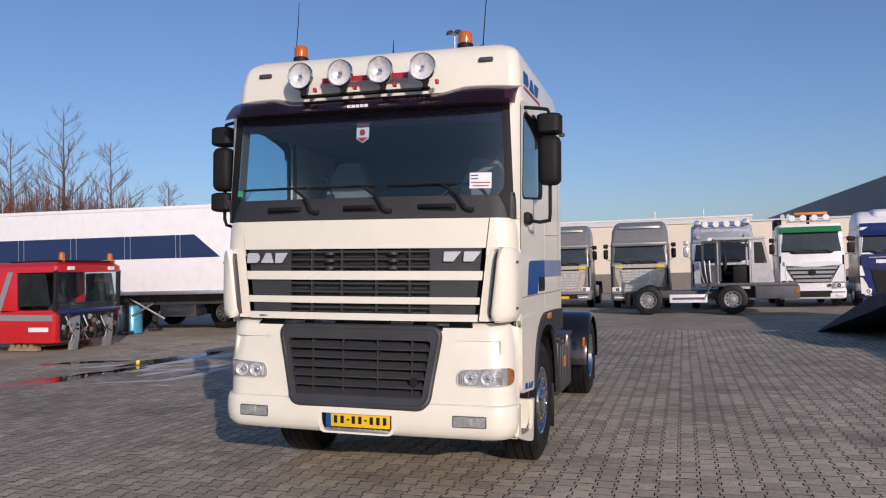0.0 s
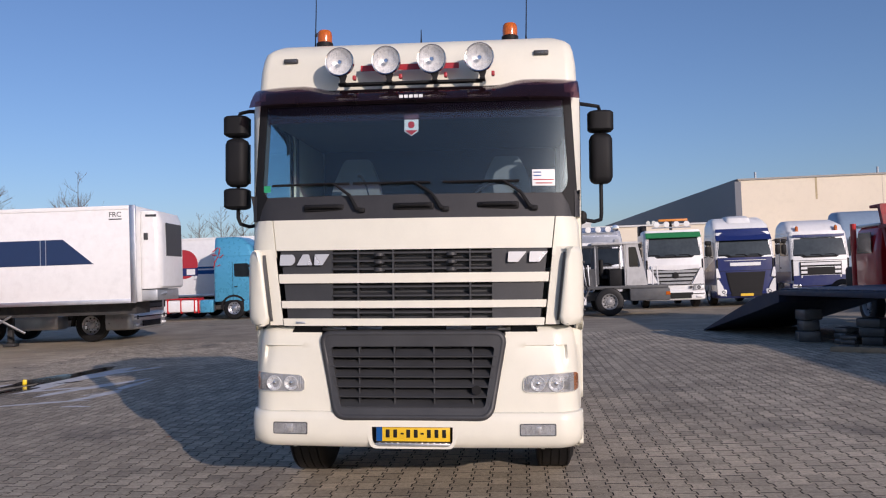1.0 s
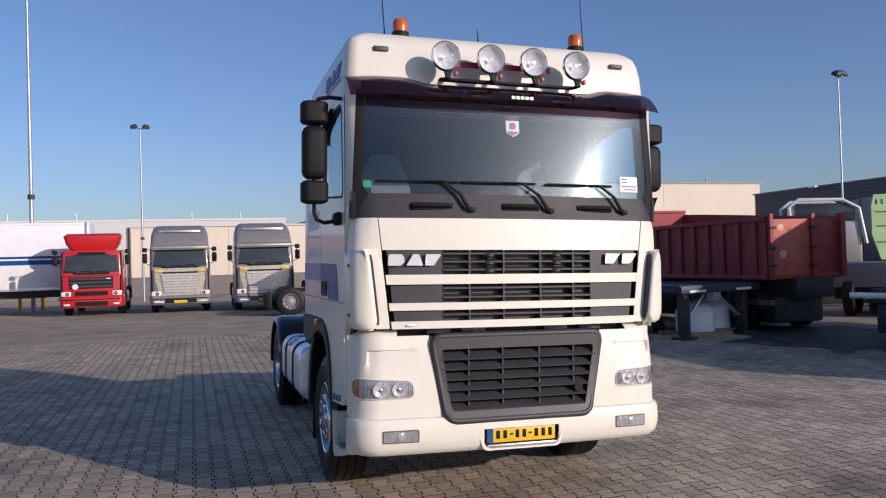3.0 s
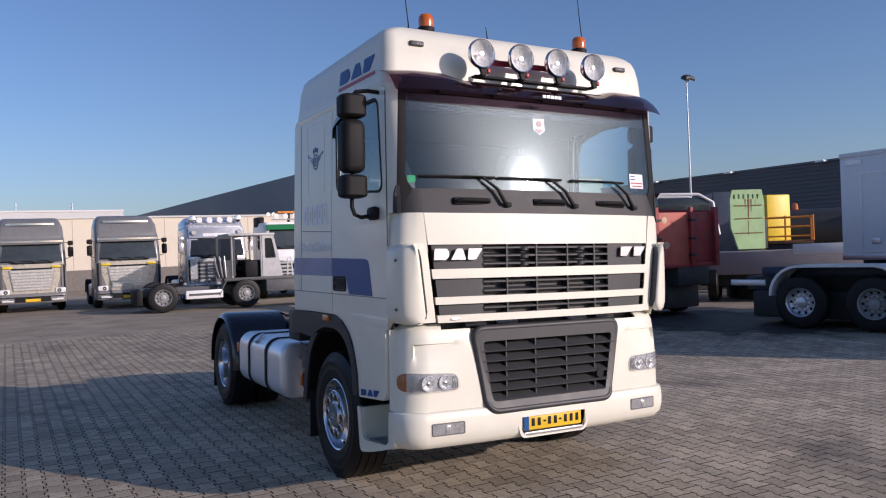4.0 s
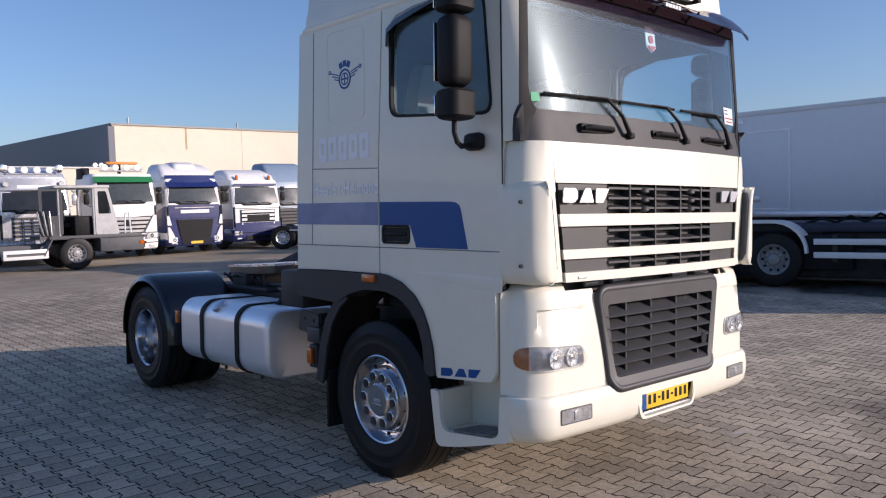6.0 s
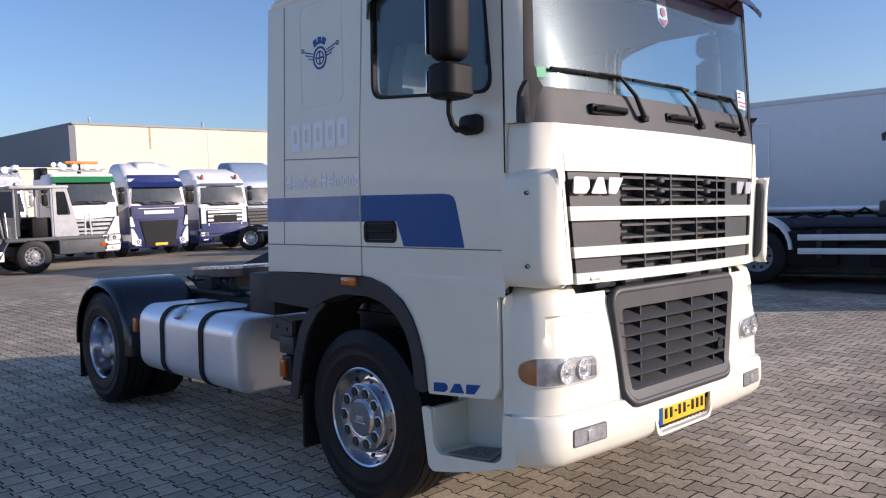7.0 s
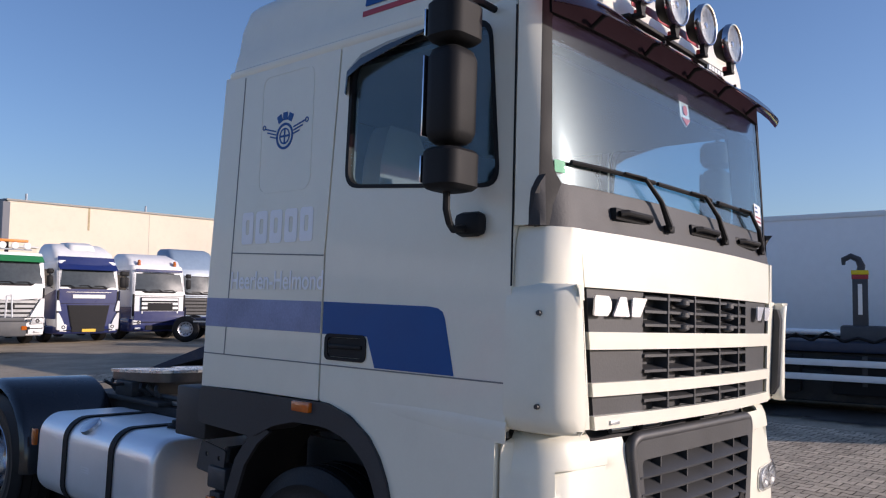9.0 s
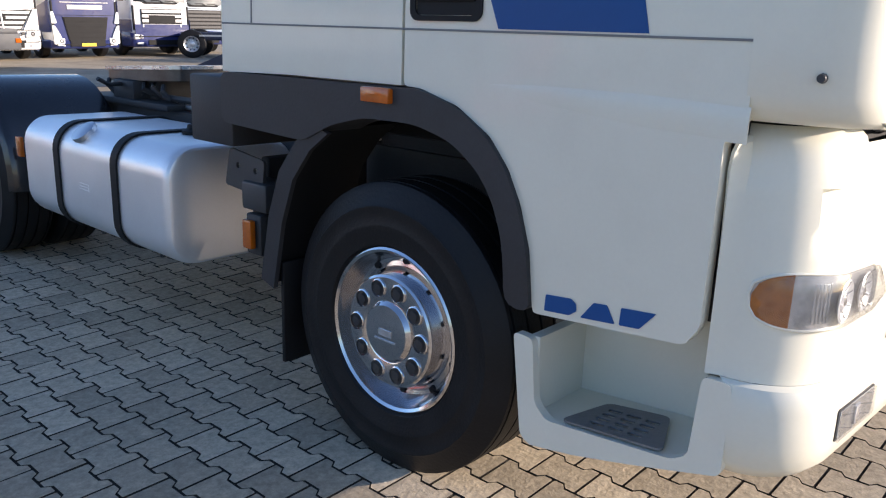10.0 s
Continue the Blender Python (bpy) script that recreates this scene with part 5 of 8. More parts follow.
lowh = building("warehouse", "long low cream warehouse with a pale roof edge", CREAM, -17, 17.5, 52, 66, 4.74, PALE, 0.10, 5.6)
part("plinth", box(B(), -17, 17.5, 51.9, 52, 0, 1.35), mat("dark_plinth", (0.20, 0.18, 0.16), 0.85, var=0.2), lowh)
part("white_bay", box(B(), -17, -6.4, 51.86, 51.98, 1.4, 4.72), PALE, lowh, "white clad bay")
part("downpipe", tube(B(), [(-6.2, 51.85, 0.1), (-6.2, 51.85, 4.7)], 0.09, 8), GREYP, lowh)
far_ = building("distant_warehouse", "distant pale-roofed warehouse behind the yard", PALE, -37.4, 13.6, 135, 150, 10.0, mat("white_roof_edge", (0.70, 0.70, 0.69), 0.6, var=0.04), 0.25, cols=False)
for x in (-30.0, -20.0, -2.0, 6.0):
    part("roof_vent", tube(B(), [(x, 136, 10.2), (x, 136, 11.5)], 0.10, 8), GALV, far_)
hall = building("hall", "tall cream concrete hall with slate-grey flank", CREAM, 19.1, 52.9, 61.6, 134, 8.72, mat("thin_roof_flashing", (0.30, 0.29, 0.27), 0.6), 0.12, 9.0)
part("flank", loft(B(), [[(18.92, 61.75, 0), (14.15, 134, 0), (19.4, 134, 0), (19.4, 61.75, 0)], [(18.92, 61.75, 8.84), (14.15, 134, 8.84), (19.4, 134, 8.84), (19.4, 61.75, 8.84)]]), SLATE2, hall)
part("corner_trim", box(B(), 18.7, 19.2, 61.4, 61.75, 0, 8.6), SLATE2, hall)
part("rust_streak", box(B(), 25.12, 25.28, 61.585, 61.596, 6.9, 8.7), mat("rust_streak", (0.46, 0.37, 0.22), 0.9, var=0.25, scale=3), hall, "faint brown streak below the roof")
for x in (20.6, 30.3, 47.0):
    part("roof_vent", tube(B(), [(x, 62.2, 8.8), (x, 62.2, 9.4)], 0.09, 8), GALV, hall)
shed = building("clad_shed", "dark slate-grey clad industrial shed", SLATE, 40, 80, 4, 46.5, 6.25, SLATE2, 0.10, cols=False)
bm = B()
for i in range(24):
    box(bm, 39.93, 40.0, 4, 46.5, 0.15 + i * 0.255, 0.27 + i * 0.255)
part("cladding_rib", bm, SLATE, shed)
for y in (12, 19, 26, 33, 40):
    part("eaves_lamp", box(B(), 39.5, 39.95, y - 0.3, y + 0.3, 6.2, 6.32, 0.02), LAMPW, shed)

# lamp posts
def lamp_post(x, y, h, arm, r0=0.10, turn=0):
    e = thing("lamp_post", pose(x, y, 0, 0, 0, turn), "tall galvanised floodlight post", "lamp post", "yard lamp posts")
    part("post", tube(B(), [(0, 0, 0), (0, 0, h * 0.5), (0, 0, h)], [r0, r0 * 0.8, r0 * 0.5], 12), GALV, e)
    part("clamp", tube(B(), [(0, 0, h * 0.355), (0, 0, h * 0.37)], r0 * 1.5, 10), GREYP, e)
    part("crossbar", tube(B(), [(-arm, 0, h - 0.05), (arm, 0, h - 0.05)], 0.03, 8), GALV, e)
    for s in (-1, 1):
        m_ = Matrix.Translation((s * arm, -0.12, h + 0.06)) @ pose(0, 0, 0, 28, s * 14, 0)
        f_ = part("floodlight", loft(B(), [[m_ @ Vector((u * k, v * k, z)) for u, v in rrect(-0.20, 0.20, -0.17, 0.17, 0.05, 3)] for z, k in ((-0.08, 1.0), (0.0, 1.0), (0.07, 0.72), (0.10, 0.5))]), GREYP, e)
        part("lens", box(B(), -0.17, 0.17, -0.14, 0.14, -0.09, -0.082, m=m_), LAMPW, f_)


lamp_post(-9.66, 37.7, 15.4, 0.26, 0.11)
lamp_post(-4.93, 44.0, 10.15, 0.34, 0.07)
lamp_post(24.76, 22.2, 9.4, 0.14, 0.055)


FARGLASS = mat("hazy_windscreen_glass", (0.045, 0.055, 0.058), 0.06, var=0.35, scale=1.2, fine=8, spec=0.5)
# ---- lorries ----
def rim_mesh(material):
    # dished disc with a raised hub
    bm = B()
    turned(bm, (0, 0, 0), "x", [(-0.135, 0.300), (-0.145, 0.292), (-0.125, 0.27), (-0.06, 0.25), (-0.03, 0.2), (-0.06, 0.17), (-0.06, 0.12), (-0.10, 0.10), (-0.12, 0.001)], 28, False)
    n0 = len(bm.faces)
    bm.faces.ensure_lookup_table()
    for i in range(10):
        a = 2 * math.pi * i / 10
        turned(bm, (-0.052, 0.222 * math.cos(a), 0.222 * math.sin(a)), "x", [(0.02, 0.026), (-0.010, 0.026)], 8)
        turned(bm, (-0.075, 0.145 * math.cos(a + 0.3), 0.145 * math.sin(a + 0.3)), "x", [(0.02, 0.012), (-0.012, 0.010)], 6)
    bm.faces.ensure_lookup_table()
    for f in bm.faces[n0:]:
        f.material_index = 1
    me = mesh_from("rim", bm, material, 30)
    me.materials.append(BLACKP)
    return me


RIM_ALU, RIM_GREY = rim_mesh(ALU), rim_mesh(mat("dull_wheel_grey", (0.30, 0.30, 0.30), 0.5, metal=0.2, var=0.15, dirt=0.3))
bm = B()
turned(bm, (0, 0, 0), "x", [(-0.11, 0.285), (-0.15, 0.31), (-0.155, 0.42), (-0.13, 0.50), (-0.10, 0.522), (0.10, 0.522), (0.13, 0.50), (0.155, 0.42), (0.15, 0.31), (0.11, 0.285)], 32, False)
TYRE_FAR = mesh_from("tyre", bm, RUBBER, 28)


def far_wheel(parent, x, y, side, rim=None, z=0.52):
    e = new("wheel")
    e.parent = parent
    e.matrix_basis = pose(x, y, z, 0, 0, 0 if side < 0 else 180)
    for nme, me in (("tyre", TYRE_FAR), ("rim", rim or RIM_GREY)):
        o = new(nme, me)
        o.parent = e


def curved(zs, w, y_of, bow=0.06, n=12, thick=0.02):
    rows = []
    for z in zs:
        ww = w(z) if callable(w) else w
        rows.append([(-ww + 2 * ww * j / n, y_of(z) + bow * (2 * j / n - 1) ** 2, z) for j in range(n + 1)])
    return sheet(B(), rows, thick)


def lorry(name, m, label, paint, lower=None, bumper=None, H=3.8, cab_top=2.9, floor=0.85, visor=None, grille=None, slats=5, grille_z=(0.98, 1.75), screen_z=(1.95, 2.68), back=5.9,
          lampbar=0, chassis=True, deflector=True, mirror=None, rear_rims=None, front_rims=None, plate_col=None, beacons=False, wing=None, depth=2.15, glass_m=None, group="parked lorries", star=False, belt=1.9, grille_w=(0.84, 0.84), slat_m=None, lamp_z=0.72):
    lower, bumper, grille, mirror = lower or paint, bumper or paint, grille or BLACKP, mirror or BLACKP
    e = thing(name, m, label, "truck", group)
    W = 1.22
    # cab: rounded shell that leans back above the belt
    def nose(z):
        return 0.05 if z < belt else 0.05 + (z - belt) * 0.20
    rings = []
    for z, k in ((floor, 0.98), (floor + 0.08, 1.0), (belt - 0.02, 1.0), (cab_top - 0.18, 0.975), (cab_top - 0.05, 0.955), (cab_top, 0.92)):
        rings.append([(x, y, z) for x, y in rrect(-W * k, W * k, nose(z), depth, 0.16, 4)])
    part("cab", loft(B(), rings), paint, e, "", 40)
    if deflector:
        rings = []
        for z, k, y0 in ((cab_top - 0.06, 0.97, 0.38), (cab_top + (H - cab_top) * 0.45, 0.95, 0.55), (H - 0.12, 0.88, 0.95), (H, 0.78, 1.2)):
            rings.append([(x, y, z) for x, y in rrect(-W * k, W * k, y0, depth - 0.02, 0.22, 4)])
        part("roof_deflector", loft(B(), rings), paint, e, "", 40)
    lowp = part("bumper", sheet(B(), [[(x, y, z) for x, y in outline(w_, y0, 0.05, 0.2, 0.9, 8)] for z, w_, y0 in ((0.34, 1.16, 0.06), (0.38, 1.22, 0.0), (0.60, 1.24, -0.03), (floor, 1.23, 0.0), (floor + 0.06, 1.2, 0.06))], 0.03), bumper, e, "", 40)
    part("lower_intake", curved((0.42, 0.60), 0.62, lambda z: -0.055, 0.02, 8, 0.02), BLACKP, lowp)
    part("screen_surround", curved([screen_z[0] - 0.08, screen_z[0], screen_z[1] + 0.04], lambda z: 1.13 - (z - belt) * 0.03, lambda z: nose(z) - 0.012, 0.03), BLACKP, e)
    part("windscreen", curved([screen_z[0] + (screen_z[1] - screen_z[0]) * i / 3 for i in range(4)], lambda z: 1.08 - (z - belt) * 0.03, lambda z: nose(z) - 0.026, 0.03), glass_m or FARGLASS, e)
    for x in (-0.55, 0.12, 0.7):
        part("wiper", tube(B(), [(x, nose(screen_z[0]) - 0.05, screen_z[0] - 0.03), (x - 0.15, nose(screen_z[0]) - 0.05, screen_z[0] + 0.06), (x - 0.5, nose(screen_z[0]) - 0.03, screen_z[0] + 0.05)], 0.014, 5), BLACKP, e)
    gz0, gz1 = grille_z
    def gw(z):
        return grille_w[0] + (grille_w[1] - grille_w[0]) * (z - gz0) / (gz1 - gz0)
    part("grille_panel", curved((gz0, gz1), gw, lambda z: 0.01, 0.01, 10), grille, e)
    for i in range(slats):
        z = gz0 + (gz1 - gz0) * (i + 0.5) / slats
        dz = (gz1 - gz0) / slats * 0.30
        part("slat", curved((z - dz, z + dz), lambda z: gw(z) - 0.03, lambda z: -0.025, 0.01, 8, 0.03), slat_m or (paint if star else GREYP), e)
    part("flap_seam", curved((gz1 + 0.05, gz1 + 0.065), lambda z: 1.08, lambda z: 0.012, 0.02, 8, 0.02), BLACKP, e)
    if star:
        part("grille_disc", turned(B(), (0, -0.04, (grille_z[0] + grille_z[1]) / 2 + 0.08), "y", [(0, 0.13), (-0.02, 0.13), (-0.025, 0.1)], 24), BLACKP, e)
    part("bumper_step", curved((floor - 0.13, floor - 0.10), lambda z: 1.15, lambda z: -0.05, 0.03, 10, 0.02), BLACKP, lowp)
    if plate_col:
        part("number_plate", box(B(), -0.26, 0.26, -0.075, -0.06, 0.42, 0.53), YELLOW, e, "yellow number plate")
    if visor:
        part("sun_visor", curved((screen_z[1] - 0.02, screen_z[1] + 0.10, screen_z[1] + 0.2), lambda z: 1.12, lambda z: nose(screen_z[1]) - 0.20 + (z - screen_z[1]) * 0.9, 0.07), visor, e)
    for s in (-1, 1):
        hl = part("headlamp", box(B(), s * 0.98 - 0.19, s * 0.98 + 0.19, -0.015, 0.12, lamp_z - 0.10, lamp_z + 0.11, 0.05), LAMPW, e)
        part("lamp_reflector", turned(B(), (s * 0.93, -0.018, lamp_z), "y", [(0, 0.075), (-0.006, 0.07), (0.0, 0.02)], 14, False), GREYP, hl)
        part("corner_vane", box(B(), s * 1.13 - 0.035, s * 1.13 + 0.035, 0.03, 0.16, floor + 0.12, belt - 0.08, 0.02), BLACKP, e)
        part("door_handle", box(B(), *sorted((s * 1.219, s * 1.228)), 1.2, 1.36, 1.5, 1.55), BLACKP, e)
        part("door_step", box(B(), *sorted((s * 1.18, s * 1.226)), 0.3, 0.76, 0.56, 0.60), BLACKP, e)
        part("fog_lamp", box(B(), s * 0.95 - 0.12, s * 0.95 + 0.12, -0.03, 0.05, 0.44, 0.52, 0.02), LAMPW, e)
        part("side_window", plate(B(), rounded([(0.55, belt + 0.06), (1.35, belt + 0.1), (1.35, belt + 0.72), (0.68, belt + 0.72)], 0.06), [], lambda u, v, s=s: (s * 1.205, u, v), (s * 0.012, 0, 0)), DARKGLASS, e)
        part("door_seam", box(B(), *sorted((s * 1.219, s * 1.226)), 1.42, 1.435, floor, 2.7), BLACKP, e)
        ar = part("mirror", box(B(), s * 1.40 - 0.10, s * 1.40 + 0.10, 0.15, 0.30, 2.12, 2.52, 0.05), mirror, e)
        part("mirror_small", box(B(), s * 1.40 - 0.10, s * 1.40 + 0.10, 0.15, 0.30, 2.58, 2.76, 0.04), mirror, ar)
        part("mirror_arm", tube(B(), [(s * 1.15, 0.42, 2.7), (s * 1.38, 0.24, 2.68), (s * 1.38, 0.24, 2.1), (s * 1.18, 0.4, 2.04)], 0.018, 6), mirror, ar)
        far_wheel(e, s * 1.06, 1.4, s, front_rims)
        part("step_panel", box(B(), *sorted((s * 1.10, s * 1.22)), 0.25, 0.82, 0.38, floor + 0.05, 0.02), lower, e)
        part("wheel_arch", plate(B(), [(1.4 + r_ * math.cos(a_), 0.5 + r_ * math.sin(a_)) for r_, a_ in [(0.66, math.pi * i / 10) for i in range(11)]] + [(1.4 + 0.56 * math.cos(math.pi * i / 10), 0.5 + 0.56 * math.sin(math.pi * i / 10)) for i in range(10, -1, -1)], [], lambda u, v, s=s: (s * 1.225, u, v), (-s * 0.1, 0, 0)), BLACKP if lower is paint else lower, e)
        if wing:
            part("colour_panel", plate(B(), wing, [], lambda u, v, s=s: (s * 1.222, u, v), (s * 0.004, 0, 0)), lower, e)
        if beacons:
            part("beacon", turned(B(), (s * 0.8, 0.36, cab_top - 0.02), "z", [(0, 0.07), (0.20, 0.065), (0.25, 0.03)], 12), AMBER, e)
    if lampbar:
        bar = part("lamp_bar", tube(B(), [(-0.8, 0.45, cab_top + 0.12), (0.8, 0.45, cab_top + 0.12)], 0.03, 8), GALV, e)
        for i in range(lampbar):
            x = -0.62 + 1.24 * i / (lampbar - 1)
            part("spot_lamp", turned(B(), (x, 0.40, cab_top + 0.25), "y", [(0.1, 0.05), (0.04, 0.11), (-0.02, 0.125), (-0.03, 0.11), (-0.032, 0.02)], 16), LAMPW, bar)
    if chassis:
        part("chassis", box(B(), -0.46, 0.46, 0.6, back, 0.66, 0.96, 0.02), STEEL, e)
        for s in (-1, 1):
            part("side_tank", box(B(), *sorted((s * 0.55, s * 1.18)), 2.5, 4.0, 0.40, 0.95, 0.08), ALU, e)
            far_wheel(e, s * 1.0, back - 0.95, s, rear_rims)
            part("rear_mudguard", sheet(B(), [[(s * 0.7, back - 0.95 - 0.6 * math.cos(a_), 0.52 + 0.6 * math.sin(a_)), (s * 1.2, back - 0.95 - 0.6 * math.cos(a_), 0.52 + 0.6 * math.sin(a_))] for a_ in [math.pi * i / 8 for i in range(9)]], 0.01), BLACKP, e)
        part("fifth_wheel", turned(B(), (0, back - 1.3, 1.0), "z", [(0, 0.42), (0.12, 0.45)], 20), GREASE, e)
    return e


CHROMEY = mat("pale_champagne_slats", (0.72, 0.68, 0.60), 0.25, metal=0.4, var=0.08)
for x, y, lab in ((-2.72, 29.9, "dark grey and champagne tractor unit with a chrome-slatted grille"), (0.68, 28.75, "dark grey and champagne tractor unit beside the warehouse")):
    l_ = lorry("lorry", pose(x, y, 0), lab, GREYTRUCK, CHAMPAGNE, GREYTRUCK, H=3.72, cab_top=2.98, grille=SILVER, slats=7, slat_m=CHROMEY, grille_z=(0.85, 1.66), grille_w=(0.66, 0.80), visor=GREYTRUCK, plate_col=True, screen_z=(1.95, 2.68), floor=0.72, lamp_z=0.82)
    part("bonnet_panel", curved((0.74, 1.0, 1.4, 1.75, 1.88), lambda z: 0.84 + 0.27 * min(1.0, (z - 0.74) / 0.9), lambda z: 0.022, 0.03), CHAMPAGNE, l_)
    part("visor_trim", curved((2.72, 2.79), lambda z: 1.13, lambda z: 0.0, 0.07), CHROME, l_, "chrome visor strip")
    part("roof_lip", curved((3.42, 3.50), lambda z: 0.85, lambda z: 0.55, 0.10), CHROME, l_)
    part("air_vent", curved((1.66, 1.72), lambda z: 0.7, lambda z: -0.01, 0.01), BLACKP, l_)
    for s in (-1, 1):
        part("yellow_flash", box(B(), s * 0.85 - 0.17, s * 0.85 + 0.17, -0.02, 0.05, 1.72, 1.80, 0.01), YEL, l_)
        part("corner_pod", loft(B(), [[(s * 1.02, 0.0, z), (s * 1.215, 0.10, z), (s * 1.225, 0.30, z), (s * 1.0, 0.2, z)] for z in (0.95, 1.45, 1.84)]), GREYTRUCK, l_)
        part("bumper_lamp", box(B(), s * 0.78 - 0.12, s * 0.78 + 0.12, -0.06, 0.02, 0.44, 0.50, 0.01), LAMPW, l_)
l_ = lorry("lorry", pose(-6.25, 30.6, 0), "bright red tractor unit with a red roof wing", TRED, TRED, TRED, H=3.46, cab_top=2.72, deflector=False, grille=BLACKP, slats=3, grille_z=(1.15, 1.62), screen_z=(1.80, 2.52), belt=1.78, floor=0.80, lamp_z=0.92)
rings = [[(x, y, z) for x, y in rrect(-w_, w_, y0, 1.7, 0.2, 4)] for z, w_, y0 in ((2.72, 0.85, 0.75), (3.0, 1.05, 0.6), (3.35, 1.15, 0.62), (3.46, 1.05, 0.8))]
part("roof_wing", loft(B(), rings), TRED, l_, "", 40)
part("screen_brow", curved((1.72, 2.2, 2.66), lambda z: 1.19 - (z - 1.72) * 0.03, lambda z: 0.042 + max(0.0, z - 1.78) * 0.20, 0.035, 12, 0.03), BLACKP, l_)
part("white_disc", turned(B(), (-0.62, -0.03, 1.22), "y", [(0, 0.12), (-0.02, 0.11)], 20), LAMPW, l_)
part("top_grille", curved((0.86, 1.02), lambda z: 0.62, lambda z: -0.02, 0.01, 8, 0.02), BLACKP, l_)
part("white_mark", box(B(), 0.45, 0.75, -0.02, 0.03, 1.52, 1.56), LAMPW, l_)
PEARL = mat("pearl_silver_paint", (0.62, 0.63, 0.65), 0.25, metal=0.45, var=0.06, coat=0.5, dirt=0.1)
l_ = lorry("lorry", pose(3.97, 27.85, 0), "white and silver tractor unit with a roof lamp bar", PEARL, PEARL, PEARL, mirror=PEARL, glass_m=DARKGLASS, H=3.55, cab_top=3.16, lampbar=4, slats=5, grille=SILVER, screen_z=(1.92, 2.60), rear_rims=RIM_ALU, front_rims=RIM_ALU)
part("bonnet_panel", curved((0.90, 1.4, 1.84), lambda z: 1.1, lambda z: -0.01, 0.02), PEARL, l_)
part("badge_strip", curved((2.74, 2.86), lambda z: 0.85, lambda z: 0.05 + (z - 2.70) * 0.3, 0.05), PUREW, l_)
for i in range(6):
    part("chrome_bar", tube(B(), [(-0.55, -0.05, 0.95 + 0.12 * i), (0.55, -0.05, 0.95 + 0.12 * i)], 0.022, 6), CHROME, l_)
for x in (-0.45, -0.15, 0.15, 0.45):
    part("chrome_upright", tube(B(), [(x, -0.07, 0.55), (x, -0.07, 1.66)], 0.025, 6), CHROME, l_)
part("visor_board", curved((2.68, 2.95, 3.10), lambda z: 1.1, lambda z: 0.05 + (z - 2.68) * 0.3, 0.06), SILVER, l_)
for s in (-1, 1):
    part("roof_star_lamp", turned(B(), (s * 0.92, 0.36, 3.45), "y", [(0, 0.05), (-0.05, 0.15), (-0.06, 0.10)], 8), CHROME, l_)
    part("round_marker", turned(B(), (s * 0.92, 0.06, 2.9), "y", [(0, 0.10), (-0.015, 0.09)], 16), SILVER, l_)
l_ = lorry("lorry", pose(7.25, 28.05, 0), "white tractor unit with a green visor and roof lamps", PUREW, PUREW, PUREW, H=3.3, cab_top=3.28, deflector=False, lampbar=4, visor=GREENF, grille=BLACKP, slats=4, slat_m=SILVER, grille_z=(0.98, 1.62), grille_w=(0.58, 0.98), star=True, screen_z=(2.18, 2.98), belt=2.12, floor=0.72, lamp_z=0.86)
part("v_panel", plate(B(), [(-0.98, 1.80), (0.98, 1.80), (0.98, 1.66), (0.25, 1.60), (-0.25, 1.60), (-0.98, 1.66)], [], lambda u, v: (u, -0.035, v), (0, 0.05, 0)), PUREW, l_)
for s in (-1, 1):
    part("grille_cheek", plate(B(), [(s * 1.02, 1.66), (s * 1.14, 1.66), (s * 1.14, 1.0), (s * 0.66, 1.0)], [], lambda u, v: (u, -0.02, v), (0, 0.05, 0)), PUREW, l_)
    part("lamp_recess", plate(B(), rounded([(s * 0.70, 0.74), (s * 1.18, 0.78), (s * 1.18, 0.98), (s * 0.76, 0.96)], 0.03), [], lambda u, v: (u, -0.008, v), (0, 0.05, 0)), SILVER, l_)
part("bumper_shadow_gap", curved((0.985, 1.005), lambda z: 1.12, lambda z: -0.03, 0.03, 10, 0.02), BLACKP, l_)
part("lamp_board", box(B(), -0.5, 0.7, 0.5, 0.7, 3.66, 3.76, 0.02), ORANGE, l_)
part("lamp_post", box(B(), -0.05, 0.05, 0.55, 0.65, 3.28, 3.68), BLACKP, l_)
part("side_air_stack", box(B(), -1.2, -0.9, 1.2, 1.9, 3.1, 3.55, 0.05), BLACKP, l_)
for x in (-0.95, -0.72):
    part("air_horn", turned(B(), (x, 0.4, 3.62), "y", [(0.35, 0.02), (0.1, 0.03), (0.0, 0.09)], 12), CHROME, l_)
part("bumper_intake", curved((0.56, 0.66), lambda z: 0.68, lambda z: -0.045, 0.02, 8, 0.02), BLACKP, l_)
for s in (-1, 1):
    part("tow_hatch", box(B(), s * 0.62 - 0.05, s * 0.62 + 0.05, -0.04, 0.02, 0.82, 0.92), GREYP, l_)
l_ = lorry("lorry", pose(10.2, 28.45, 0), "navy-blue and white tractor unit with swept headlamps", PUREW, NAVY, NAVY, H=3.75, cab_top=3.1, visor=NAVY, grille=BLACKP, slats=5, slat_m=BLACKP, grille_z=(0.50, 1.42), grille_w=(0.62, 0.80), plate_col=True, front_rims=RIM_ALU, wing=[(0.05, 0.9), (2.1, 0.9), (2.1, 1.5), (0.05, 2.0)], screen_z=(2.10, 2.78), belt=2.05, floor=0.6, lamp_z=0.6)
part("bonnet_panel", curved((0.62, 1.4, 2.03), lambda z: 1.12, lambda z: 0.02, 0.03), NAVY, l_)
part("brow_panel", curved((2.84, 3.0, 3.25), lambda z: 1.12 - (z - 2.84) * 0.1, lambda z: 0.10 + (z - 2.84) * 0.4, 0.10), NAVY, l_)
